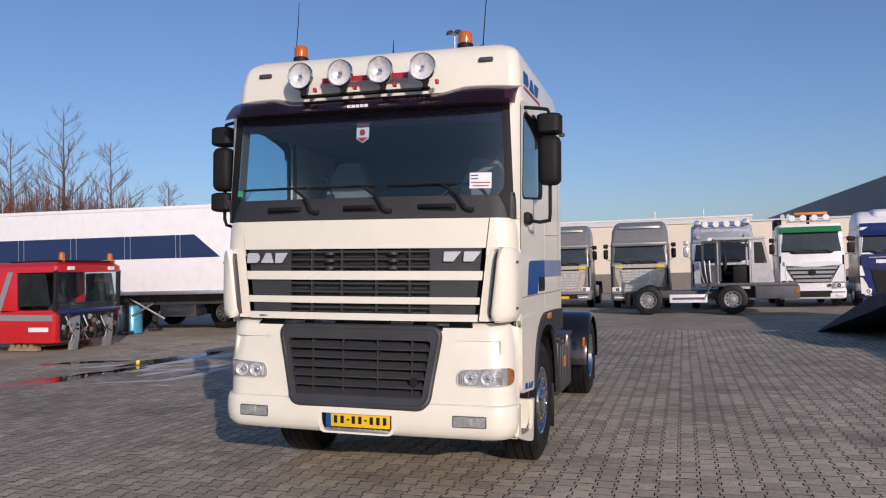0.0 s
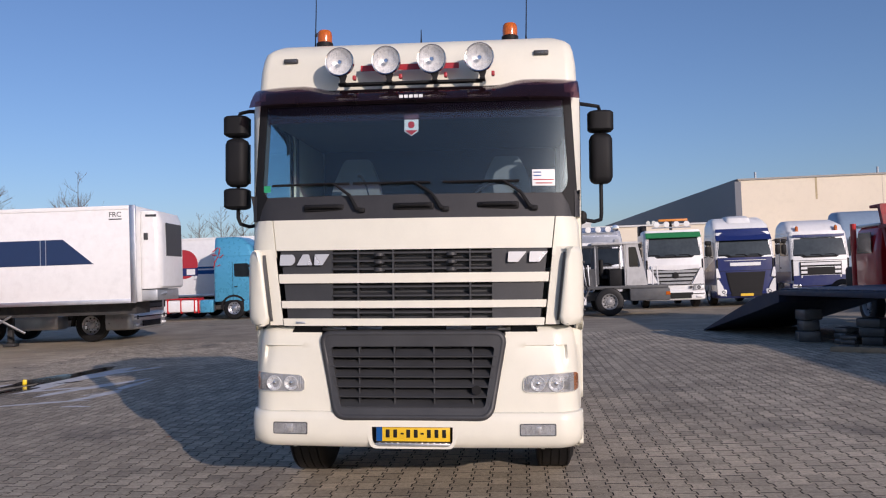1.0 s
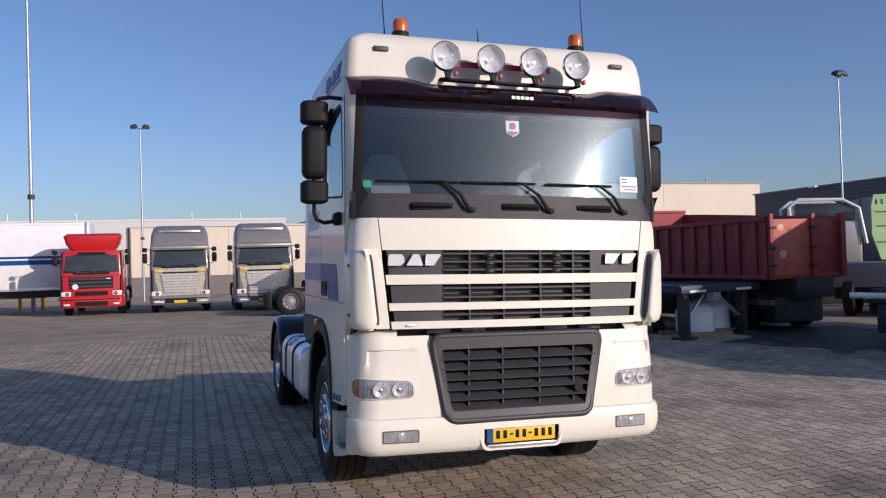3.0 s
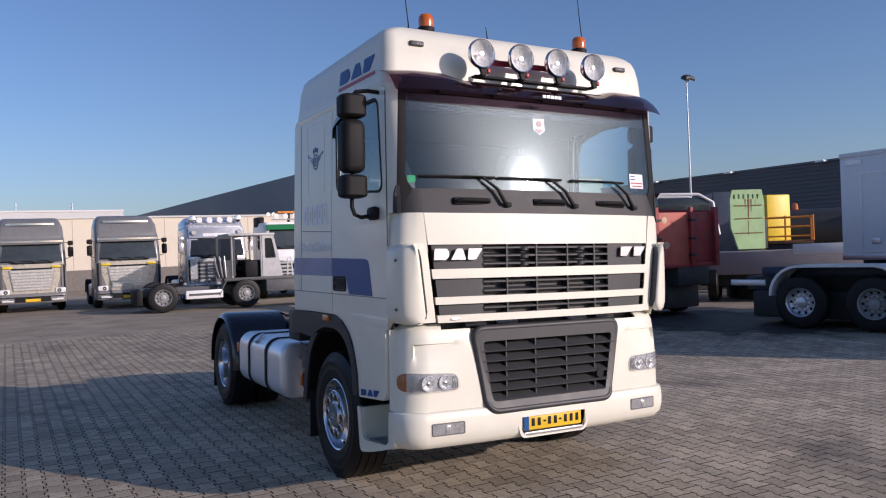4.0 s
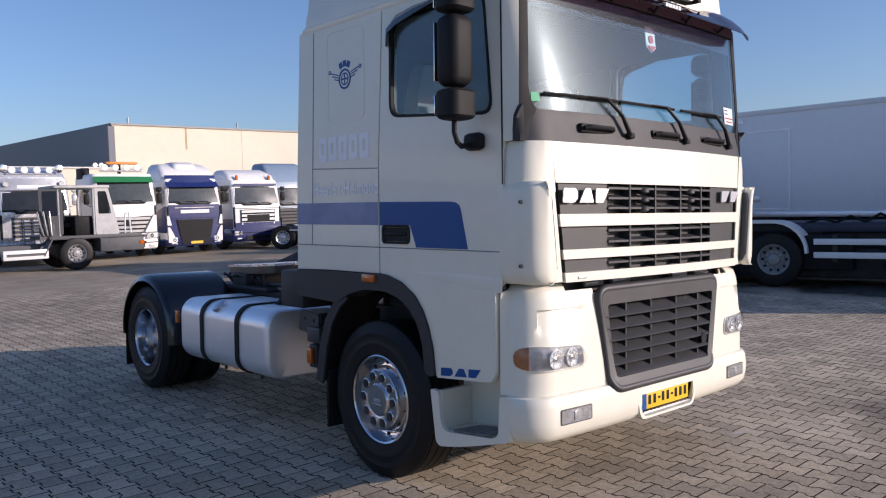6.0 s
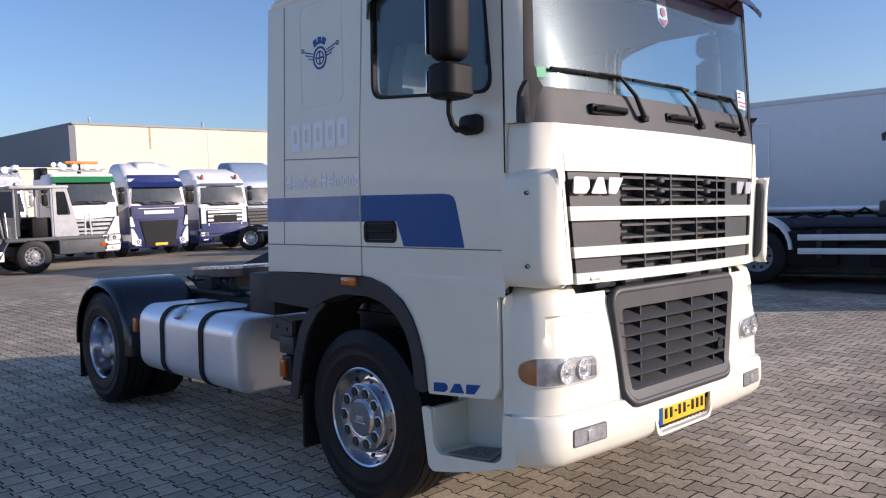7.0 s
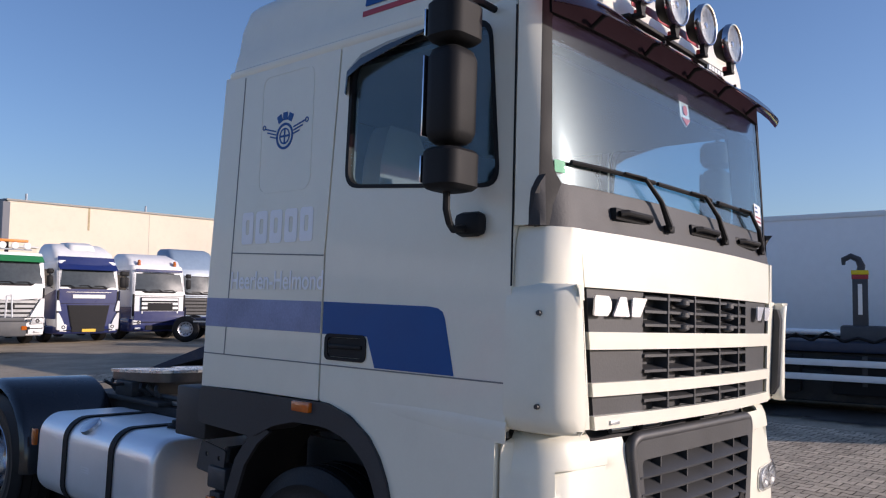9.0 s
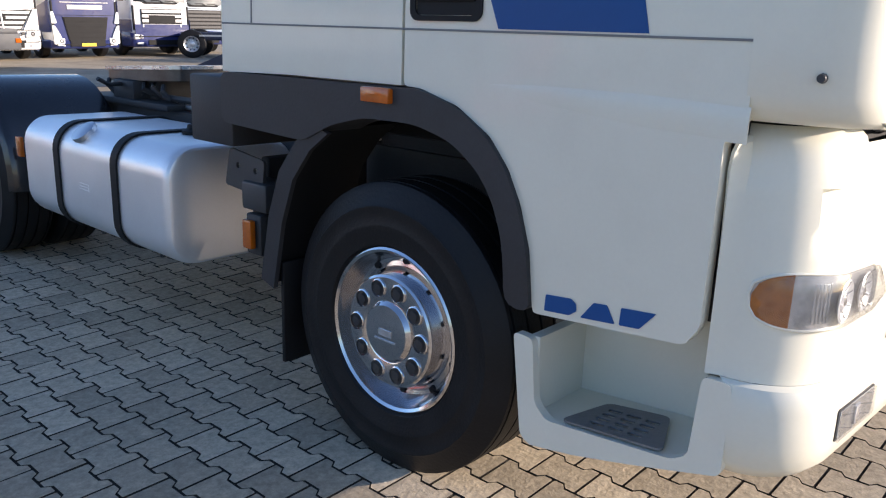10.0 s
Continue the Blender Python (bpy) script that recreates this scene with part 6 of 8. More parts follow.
part("name_strip", curved((1.68, 1.82), lambda z: 0.62, lambda z: -0.01, 0.005), PUREW, l_, "white name strip as a plain bar")
part("name_line", curved((1.90, 1.92), lambda z: 0.85, lambda z: -0.005, 0.005), PUREW, l_)
part("roof_spoiler", loft(B(), [[(x, y, z) for x, y in rrect(-w_, w_, y0, 1.9, 0.2, 4)] for z, w_, y0 in ((3.5, 0.55, 0.7), (3.72, 0.5, 0.8), (3.82, 0.42, 1.0))]), PUREW, l_)
for s in (-1, 1):
    part("swept_lamp", plate(B(), rounded([(0.80, 0.42), (1.17, 0.5), (1.19, 1.15), (1.10, 1.12), (0.96, 0.85)], 0.04), [], lambda u, v, s=s: (s * u, -0.02, v), (0, 0.08, 0)), LAMPW, l_)
    part("white_vane", plate(B(), rounded([(1.02, 1.2), (1.2, 1.2), (1.2, 1.6), (1.12, 1.6)], 0.04), [], lambda u, v, s=s: (s * u, -0.01, v), (0, 0.08, 0)), PUREW, l_)
l_ = lorry("lorry", pose(13.42, 29.0, 0), "white tractor unit with a blue, shade-darkened lower half and amber beacons", PUREW, NAVY, NAVY, H=3.55, cab_top=3.05, grille=BLACKP, slats=4, slat_m=PUREW, grille_z=(1.05, 1.75), beacons=True, wing=[(0.05, 0.9), (2.1, 0.9), (2.1, 1.35), (0.05, 1.35)], screen_z=(2.0, 2.72), belt=1.95)
# navy panel darkens the lower front in place of a cast shadow
part("lower_front_shade", curved((0.62, 0.85, 1.18), lambda z: 1.12, lambda z: -0.03, 0.03), NAVY, l_)
part("upper_grille", curved((1.24, 1.52), lambda z: 0.8, lambda z: -0.03, 0.02), BLACKP, l_)
part("roof_stripe", curved((2.80, 2.90), lambda z: 1.05, lambda z: 0.10, 0.06), NAVY, l_)
part("blue_side_stripe", box(B(), -1.226, -1.222, 0.3, 2.1, 2.72, 2.84), NAVY, l_)
BLUEGREY = mat("blue_grey_paint", (0.22, 0.30, 0.40), 0.35, var=0.08, coat=0.4)
l_ = lorry("lorry", pose(16.15, 30.4, 0), "pale blue-grey high-roof tractor unit", BLUEGREY, NAVY, NAVY, H=3.95, cab_top=3.0)
part("side_air_deflector", box(B(), -1.22, -1.14, 2.2, 2.75, 1.0, 3.5, 0.03), BLACKP, l_)
cc = thing("chassis_frame", pose(14.1, 28.35, 0, 0, 0, -40), "dark lorry chassis frame standing beside the tractor units", "chassis")
part("frame", box(B(), -0.2, 4.6, -0.45, 0.45, 0.62, 0.92, 0.02), MATNAVY, cc)
part("side_rail", box(B(), 0.6, 4.4, -1.2, -1.14, 0.78, 0.84), GALV, cc)
part("tank_box", box(B(), 1.4, 3.4, -1.12, -0.5, 0.38, 0.76, 0.04), MATNAVY, cc)
for u in (0.3, 4.0):
    for y, s_ in ((-1.0, -1), (1.0, 1)):
        w_ = new("wheel")
        w_.parent = cc
        w_.matrix_basis = pose(u, y, 0.5, 0, 0, 90 if s_ < 0 else -90)
        for nme, me in (("tyre", TYRE_FAR), ("rim", RIM_ALU)):
            o = new(nme, me)
            o.parent = w_

# blue tractor, side on, with a red-framed tank
l_ = lorry("lorry", pose(-11.25, 31.9, 0, 0, 0, 90), "sky-blue tractor unit with a red-framed white tank", SKY_BLUE, SKY_BLUE, SKY_BLUE, H=3.9, cab_top=3.05, visor=SKY_BLUE, front_rims=RIM_ALU, rear_rims=RIM_ALU, back=7.2, depth=2.38)
part("side_skirt", box(B(), -1.24, -1.0, 2.42, 3.05, 0.35, 0.95, 0.05), SKY_BLUE, l_)
tk = part("white_tank", box(B(), -1.25, -0.6, 3.15, 5.7, 0.38, 0.98, 0.12), PUREW, l_)
for y in (3.1, 3.28, 3.95, 4.6, 5.25, 5.7):
    part("red_hoop", box(B(), -1.27, -0.58, y, y + 0.06, 0.34, 1.02, 0.01), TRED, tk)
part("red_rail", box(B(), -1.27, -0.6, 3.1, 6.2, 1.0, 1.06), TRED, tk)
for y, z, l1, a_ in ((2.25, 3.30, 0.35, 20), (2.05, 3.22, 0.28, 75), (2.30, 3.05, 0.30, -30), (2.2, 2.85, 0.32, 40), (1.95, 2.98, 0.22, 10), (2.3, 2.62, 0.25, 65), (2.1, 2.55, 0.2, -20)):
    c_, q_ = math.cos(radians(a_)), math.sin(radians(a_))
    part("red_mark", tube(B(), [(-1.212, y - l1 * k * c_, z + l1 * k * q_ + 0.05 * math.sin(4 * k)) for k in (-0.5, -0.2, 0.1, 0.3, 0.5)], [0.012, 0.03, 0.022, 0.034, 0.008], 6), RED, l_)
part("roof_lamp_box", box(B(), -1.0, 1.0, 0.15, 0.45, 3.2, 3.55, 0.08), SILVER, l_)


# ---- trailers ----
def trailer_box(name, m, label, length, z0, z1, paint, group="trailers", width=2.55, wheels=True, legs=True):
    """Local x along the trailer from its rear (-length) to its front (0); near side at y = 0."""
    e = thing(name, m, label, "trailer", group)
    part("body", box(B(), -length, 0, 0, width, z0, z1, 0.02), paint, e)
    part("bottom_rail", box(B(), -length, 0, -0.02, 0.02, z0 - 0.02, z0 + 0.10, 0.004), ALU, e)
    part("top_rail", box(B(), -length, 0, -0.02, 0.02, z1 - 0.10, z1 + 0.01, 0.004), PUREW, e)
    part("front_post", box(B(), -0.14, 0.02, -0.03, 0.05, z0, z1 + 0.02, 0.01), ALU, e)
    part("chassis", box(B(), -length, -0.3, 0.75, 1.8, z0 - 0.35, z0 - 0.02), STEEL, e)
    if wheels:
        for i in range(3):
            for y, s in ((0.2, -1), (2.35, 1)):
                w_ = new("wheel")
                w_.parent = e
                w_.matrix_basis = pose(-length + 1.8 + 1.31 * i, y, 0.5, 0, 0, 90 if s < 0 else -90)
                for nme, me in (("tyre", TYRE_FAR), ("rim", RIM_GREY)):
                    o = new(nme, me)
                    o.parent = w_
    if legs:
        for y in (0.45, 2.1):
            lg_ = part("landing_leg", box(B(), -4.75, -4.60, y - 0.07, y + 0.07, 0.1, z0 - 0.05, 0.01), STEEL, e)
            part("foot", box(B(), -4.85, -4.5, y - 0.16, y + 0.16, 0.0, 0.10, 0.02), STEEL, lg_)
        part("leg_brace", tube(B(), [(-4.65, 0.5, 0.5), (-3.6, 0.9, z0 - 0.1)], 0.035, 6), ALU, e)
        part("leg_brace", tube(B(), [(-4.65, 0.5, z0 - 0.1), (-3.6, 0.9, 0.45)], 0.035, 6), ALU, e)
    return e


reef = trailer_box("refrigerated_trailer", pose(-9.84, 15.5, 0, 0, 0, 5.2), "white refrigerated trailer with a dark blue band", 13.4, 1.26, 3.96, PUREW)
bm = B()
plate(bm, [(-13.3, 2.36), (-1.17, 2.36), (-2.02, 3.07), (-13.3, 3.07)], [], lambda u, v: (u, -0.004, v), (0, -0.006, 0))
band = part("blue_band", bm, BAND, reef)
for u in (-2.5, -2.65, -4.2, -4.4, -6.1, -6.3, -8.0, -8.2, -9.9, -10.1):
    part("band_joint", box(B(), u - 0.012, u + 0.012, -0.014, -0.010, 2.37, 3.06), ALU, band)
rings = [[(x, y, z) for x, y in rrect(-0.02, 0.62 * k, 0.28 - 0.05 * (k - 1), 2.27, 0.22, 5)] for z, k in ((1.62, 0.9), (1.68, 1.0), (2.9, 1.0), (3.6, 0.95), (3.82, 0.8))]
ru = part("cooling_unit", loft(B(), rings), PUREW, reef, "white cooling unit on the trailer nose", 40)
part("dark_grille", sheet(B(), [[(0.630, y, z) for y in (0.7, 1.2, 1.7, 2.0)] for z in (2.55, 3.0, 3.5)], 0.012), GREYP, ru)
part("unit_hatch", box(B(), 0.14, 0.26, 0.26, 0.29, 3.0, 3.2, 0.01), GREYP, ru)
part("name_bar", box(B(), 0.2, 0.5, 0.265, 0.29, 3.66, 3.72), GREYP, ru)
part("unit_pipework", tube(B(), [(0.1, 0.6, 1.5), (0.35, 0.5, 1.42), (0.5, 0.9, 1.5), (0.3, 1.3, 1.4)], 0.06, 8), GALV, ru)
part("nose_skirt", box(B(), 0.0, 0.45, 0.4, 2.2, 1.28, 1.6, 0.03), GALV, reef)
letters("FRC", 0.20, GREYP, reef, Matrix.Translation((-0.72, -0.006, 3.66)) @ pose(0, 0, 0, 90, 0, 0), "certificate_letters", 0.003, "grey letters FRC")
part("certificate_bar", box(B(), -0.72, -0.36, -0.008, -0.003, 3.58, 3.61), GREYP, reef)
for x, c_ in ((-5.0, YEL), (-5.25, YEL)):
    part("yellow_box", box(B(), x, x + 0.2, -0.03, 0.2, 0.86, 1.1, 0.02), c_, reef)
l_ = lorry("lorry", pose(-11.3, 19.4, 0, 0, 0, 90), "light grey tractor unit parked behind the white trailer", SILVER, SILVER, SILVER, H=3.4, cab_top=2.9, front_rims=RIM_ALU, slats=4, grille=BLACKP)

rt = trailer_box("box_trailer", pose(-6.7, 33.9, 0, 0, 0, 0), "white box trailer with two blue stripes and a red disc", 13.5, 1.08, 4.08, PUREW)
part("blue_stripe", box(B(), -13.4, -0.02, -0.012, -0.003, 2.22, 2.42), BLUE, rt)
part("blue_stripe", box(B(), -13.4, -0.02, -0.012, -0.003, 2.50, 2.60), BLUE, rt)
part("red_disc", turned(B(), (-9.75, -0.006, 2.75), "y", [(0, 0.75), (-0.008, 0.75)], 40), RED, rt)
part("navy_block", box(B(), -10.2, -9.0, -0.022, -0.016, 2.15, 2.55), NAVY, rt)
part("white_block", box(B(), -9.6, -9.15, -0.028, -0.023, 2.2, 2.5), PUREW, rt)

CLEANW = mat("clean_white_panel", (0.88, 0.88, 0.87), 0.45, var=0.03, dirt=0.02)
boxt = trailer_box("box_trailer", pose(13.62, 6.9, 0, 0, 0, -90.6) @ Matrix.Translation((12.9, 0, 0)), "white box trailer in the shade behind the hook-lift truck", 12.9, 1.27, 3.72, CLEANW, legs=False, wheels=False)
part("side_door", plate(B(), [(-12.4, 1.42), (-11.25, 1.42), (-11.25, 3.25), (-12.4, 3.25)], [[(-12.37, 1.45), (-11.28, 1.45), (-11.28, 3.22), (-12.37, 3.22)]], lambda u, v: (u, -0.012, v), (0, 0.012, 0)), ALU, boxt)
part("door_latch", box(B(), -12.15, -11.95, -0.03, -0.01, 1.62, 1.74, 0.006), ALU, boxt)
part("corner_plate", box(B(), -12.75, -12.35, -0.016, -0.01, 3.45, 3.55), ALU, boxt)
for i in range(3):
    for y, s in ((0.25, -1), (2.3, 1)):
        w_ = new("wheel")
        w_.parent = boxt
        w_.matrix_basis = pose(-3.0 - 1.3 * i, y, 0.5, 0, 0, 90 if s < 0 else -90)
        for nme, me in (("tyre", TYRE_FAR), ("rim", RIM_GREY)):
            o = new(nme, me)
            o.parent = w_
for y in (0.45, 2.1):
    part("landing_leg", box(B(), -11.3, -11.1, y - 0.08, y + 0.08, 0.0, 1.2, 0.01), STEEL, boxt)

# solid dark block, added to stand in for the deep shade under the box
part("under_shade_block", box(B(), -12.6, -0.5, 0.3, 2.2, 0.14, 1.05, 0.04), STEEL, boxt)
# hook-lift truck chassis
hk = thing("hook_lift_truck", pose(10.02, 6.70, 0, 0, 0, 12.2), "dark hook-lift truck chassis with white mudguards", "truck")
HKM = hk.matrix_basis
# local: y runs to its front along -y of the yard; near side x = 0
part("frame", box(B(), 0.75, 1.7, -7.0, 0.35, 0.72, 1.02, 0.02), STEEL, hk)
part("frame_top", box(B(), 0.55, 1.9, -7.0, -0.1, 1.03, 1.22, 0.03), MATNAVY, hk)
for yw in (-1.15, -2.53):
    for x, s in ((0.16, -1), (2.3, 1)):
        w_ = new("wheel")
        w_.parent = hk
        w_.matrix_basis = pose(x, yw, 0.53, 0, 0, 0 if s < 0 else 180)
        for nme, me in (("tyre", TYRE_FAR), ("rim", RIM_ALU if yw > -2 else RIM_GREY)):
            o = new(nme, me)
            o.parent = w_
pts = []
for i in range(19):
    k = i / 18
    if k < 0.35:
        a = math.pi - (math.pi / 2) * k / 0.35
        pts.append((-1.15 - 0.62 * math.cos(a), 0.66 + 0.62 * math.sin(a)))
    elif k < 0.65:
        pts.append((-1.15 - 1.38 * (k - 0.35) / 0.3, 1.28))
    else:
        a = math.pi / 2 - (math.pi / 2) * (k - 0.65) / 0.35
        pts.append((-2.53 - 0.62 * math.cos(a), 0.66 + 0.62 * math.sin(a)))
mg = part("mudguard", sheet(B(), [[(-0.03, u, v), (0.55, u, v)] for u, v in pts], 0.05), PUREW, hk, "white tandem mudguard")
part("inner_wing", box(B(), 0.56, 0.60, -3.3, -0.45, 0.25, 1.22), BLACKP, hk)
for z in (0.63, 0.88):
    part("side_rail", box(B(), -0.02, 0.05, -6.8, -3.25, z - 0.055, z + 0.055, 0.01), PUREW, hk)
part("side_rail", box(B(), -0.02, 0.05, -0.45, 0.3, 0.86, 0.98, 0.01), ALU, hk)
for y in (-3.6, -4.9, -6.2):
    part("rail_post", box(B(), 0.05, 0.4, y - 0.04, y + 0.04, 0.5, 1.0), STEEL, hk)
for i in range(6):
    part("hydraulic_hose", tube(B(), [(0.6, -3.0 - 0.5 * i, 1.2), (0.5, -3.3 - 0.5 * i, 1.3 + 0.04 * (i % 3)), (0.6, -3.6 - 0.5 * i, 1.2)], 0.03, 6), BLACKP, hk)
# added filler block that keeps the underside as dark as shade
part("under_shade_block", box(B(), 0.5, 1.9, -7.0, 0.1, 0.16, 0.72, 0.05), STEEL, hk)
for y in (-3.9, -5.3, -6.6):
    part("side_locker", box(B(), 0.12, 0.6, y, y + 0.9, 0.34, 0.98, 0.03), BLACKP, hk)
HOOK = mat("hook_arm_dark", (0.05, 0.05, 0.055), 0.5, var=0.2)
part("hook_arm", box(B(), 1.0, 1.25, -4.95, -4.70, 1.1, 2.45, 0.02), HOOK, hk)
part("hook_arm_stripe", box(B(), 0.985, 0.998, -4.86, -4.79, 1.7, 2.25), LAMPW, hk)
part("hook_arm_base", box(B(), 0.85, 1.4, -5.25, -4.5, 1.02, 1.5, 0.04), HOOK, hk)
part("hook_arm_band", box(B(), 0.99, 1.26, -4.96, -4.69, 2.34, 2.42, 0.01), RED, hk)
part("hook_band", box(B(), 0.985, 1.265, -4.965, -4.685, 2.42, 2.50, 0.01), YEL, hk)
part("hook", tube(B(), [(1.12, -4.83, 2.45), (1.12, -4.85, 2.58), (1.12, -4.80, 2.70), (1.12, -4.68, 2.76), (1.12, -4.56, 2.70), (1.12, -4.56, 2.60)], [0.07, 0.065, 0.06, 0.055, 0.05, 0.03], 8), HOOK, hk)

# low-bed trailer with ramp
lb = thing("low_bed_trailer", pose(7.45, 9.0, 0, 0, 0, 14.5), "dark blue low-bed trailer with a long loading ramp", "trailer", "trailers")
part("deck", box(B(), 0, 2.6, 0, 3.7, 1.0, 1.12, 0.01), MATNAVY, lb)
for i in range(11):
    part("deck_plank", box(B(), 0.05, 2.55, 0.02 + i * 0.335, 0.33 + i * 0.335, 1.12, 1.15, 0.006), MATNAVY, lb)
part("end_beam", box(B(), 0.0, 2.6, -0.08, 0.0, 0.98, 1.14, 0.01), MATNAVY, lb)
part("ramp", loft(B(), [[(0, 3.7, 1.12), (2.6, 3.7, 1.12), (2.6, 3.7, 0.85), (0, 3.7, 0.85)], [(0, 4.6, 0.95), (2.6, 4.6, 0.95), (2.6, 4.6, 0.62), (0, 4.6, 0.62)], [(0, 7.25, 0.03), (2.6, 7.25, 0.03), (2.6, 7.25, 0.0), (0, 7.25, 0.0)]]), MATNAVY, lb)
for x in (0.3, 2.2):
    lg_ = part("landing_leg", box(B(), x - 0.09, x + 0.09, 0.05, 0.25, 0.06, 1.0, 0.01), STEEL, lb)
    part("foot", box(B(), x - 0.2, x + 0.2, -0.05, 0.4, 0.0, 0.06, 0.01), STEEL, lg_)
part("leg_brace", tube(B(), [(0.35, 0.15, 0.35), (1.05, 0.2, 0.98)], 0.035, 6), GALV, lb)
part("leg_brace", tube(B(), [(2.1, 0.15, 0.42), (1.35, 0.2, 0.98)], 0.035, 6), GALV, lb)
part("coupling_box", box(B(), 1.1, 1.35, 0.0, 0.2, 0.78, 1.0, 0.02), GALV, lb)
for x in (0.25, 1.75):
    part("end_label", box(B(), x, x + 0.5, -0.09, -0.08, 1.0, 1.05), LAMPW, lb)
# stored goods under the bed
def tub(x, y, r, h, lab):
    t_ = thing("plastic_tub", pose(x, y, 0.12), lab, "tub", "white tubs")
    part("tub_body", turned(B(), (0, 0, 0), "z", [(0, r), (h * 0.7, r), (h * 0.72, r * 1.03), (h * 0.85, r * 0.8), (h, r * 0.3)], 28), PUREW, t_)
    pl_ = thing("pallet", pose(x, y, 0), "weathered timber pallet under a white tub", "pallet", "pallets")
    for i in range(5):
        part("board", box(B(), -0.6, 0.6, -0.5 + i * 0.22, -0.38 + i * 0.22, 0.09, 0.115), TIMBER, pl_)
    for yy in (-0.45, 0.0, 0.45):
        part("bearer", box(B(), -0.6, 0.6, yy - 0.05, yy + 0.05, 0.0, 0.09), TIMBER, pl_)


tub(8.35, 9.75, 0.42, 0.62, "white plastic tub with a domed lid")
tub(9.15, 10.4, 0.5, 0.7, "large white plastic tub with a domed lid")
GREYBOX = mat("grey_wrapped_goods", (0.09, 0.088, 0.086), 0.35, var=0.3, scale=8)
for i, (x, y, s, h) in enumerate(((7.0, 12.2, 0.45, 0.7), (7.5, 11.4, 0.4, 0.35), (7.9, 11.0, 0.5, 0.55), (7.2, 10.6, 0.3, 0.25), (8.3, 11.2, 0.35, 0.3))):
    bm = B()
    for k in range(3):
        q = 0.5 - 0.05 * ((i + 2 * k) % 3)
        box(bm, -s * q, s * q, -s * q, s * (q + 0.06), h * k / 3, h * (k + 1) / 3 - 0.004, 0.03, m=pose(0.02 * ((i + k) % 3 - 1), 0, 0, 0, 0, 9 * ((i * 2 + k) % 3 - 1)))
    g_ = part("wrapped_package", bm, GREYBOX, None, at=pose(x, y, 0, 0, 0, 20 * i))
    tagged(g_, "grey wrapped goods stacked under the trailer", "goods", "wrapped goods")
t_ = part("timber_baulk", box(B(), -0.7, 0.7, -0.06, 0.06, 0, 0.1, 0.01), TIMBER, None, at=pose(7.2, 9.6, 0, 0, 0, -35))
tagged(t_, "weathered timber baulk on the paving", "timber")

# red tipper lorry
tp = thing("tipper_lorry", pose(9.95, 9.3, 0, 0, 0, -90), "weathered red tipper lorry with an open steel body", "truck")
# local: x along the body: 0 at its tail, negative towards the cab; y = 0 is the near side
TW = 2.0
bm = B()
plate(bm, [(0, 1.24), (0, 2.56), (-5.9, 2.58), (-5.3, 1.24)], [], lambda u, v: (u, 0, v), (0, 0.06, 0))
tub_ = part("tipper_side", bm, OLDRED, tp)
for i in range(9):
    u = -0.35 - 0.57 * i
    part("side_rib", box(B(), u - 0.07, u + 0.07, -0.07, 0.0, 1.28, 2.50, 0.02), OLDRED, tub_)
part("bottom_rib", box(B(), -5.3, 0, -0.06, 0.0, 1.20, 1.30, 0.01), OLDRED, tub_)
part("top_rail", box(B(), -5.95, 0.02, -0.08, 0.1, 2.50, 2.60, 0.01), OLDRED, tub_)
part("front_stay", loft(B(), [[(-5.2, -0.07, 1.24), (-5.2, 0.1, 1.24), (-5.36, 0.1, 1.24), (-5.36, -0.07, 1.24)], [(-5.85, -0.07, 3.1), (-5.85, 0.1, 3.1), (-6.0, 0.1, 3.1), (-6.0, -0.07, 3.1)]]), OLDRED, tub_)
bm = B()
plate(bm, [(0, 1.24), (0, 2.58), (-5.0, 2.95), (-5.9, 3.0), (-5.2, 1.24)], [], lambda u, v: (u, TW - 0.06, v), (0, 0.06, 0))
part("tipper_side", bm, OLDRED, tp)
part("tipper_floor", box(B(), -5.3, 0, 0.02, TW, 1.18, 1.26), OLDRED, tp)
part("tipper_head", loft(B(), [[(-5.3, 0, 1.2), (-5.3, TW, 1.2), (-5.22, TW, 1.2), (-5.22, 0, 1.2)], [(-6.0, -0.05, 3.08), (-6.0, TW, 3.08), (-5.9, TW, 3.08), (-5.9, -0.05, 3.08)]]), OLDRED, tp)
part("head_board", box(B(), -6.5, -5.85, -0.05, TW, 3.05, 3.13, 0.02), OLDRED, tp)
FADED = mat("faded_red_door", (0.52, 0.12, 0.08), 0.6, var=0.25, scale=2.5, dirt=0.35)
for y0, y1 in ((0.04, 1.14), (1.18, 1.96)):
    d_ = part("tail_door", box(B(), 0.0, 0.06, y0, y1, 1.26, 2.54, 0.01), FADED if y0 < 1 else OLDRED, tp)
    part("door_post", box(B(), 0.05, 0.14, y0 - 0.04, y0 + 0.06, 1.20, 2.66, 0.01), OLDRED, d_)
    part("door_frame", box(B(), 0.05, 0.10, y0, y1, 1.20, 1.30, 0.01), OLDRED, d_)
    for z in (1.5, 1.9, 2.35):
        part("hinge", box(B(), 0.08, 0.18, y0 - 0.08, y0 + 0.1, z - 0.03, z + 0.03, 0.01), STEEL, d_)
for y, z, r in ((0.35, 2.35, 0.09), (0.6, 2.33, 0.08), (0.4, 1.75, 0.10), (0.33, 1.55, 0.08)):
    part("paint_blister", turned(B(), (0.058, y, z), "x", [(0, r), (0.004, r * 0.9)], 9), mat("flaked_pale_paint", (0.62, 0.45, 0.30), 0.7, var=0.2) if r > 0.085 else FADED, tp)
part("door_post", box(B(), 0.02, 0.16, 1.94, 2.08, 1.20, 2.66, 0.01), OLDRED, tp)
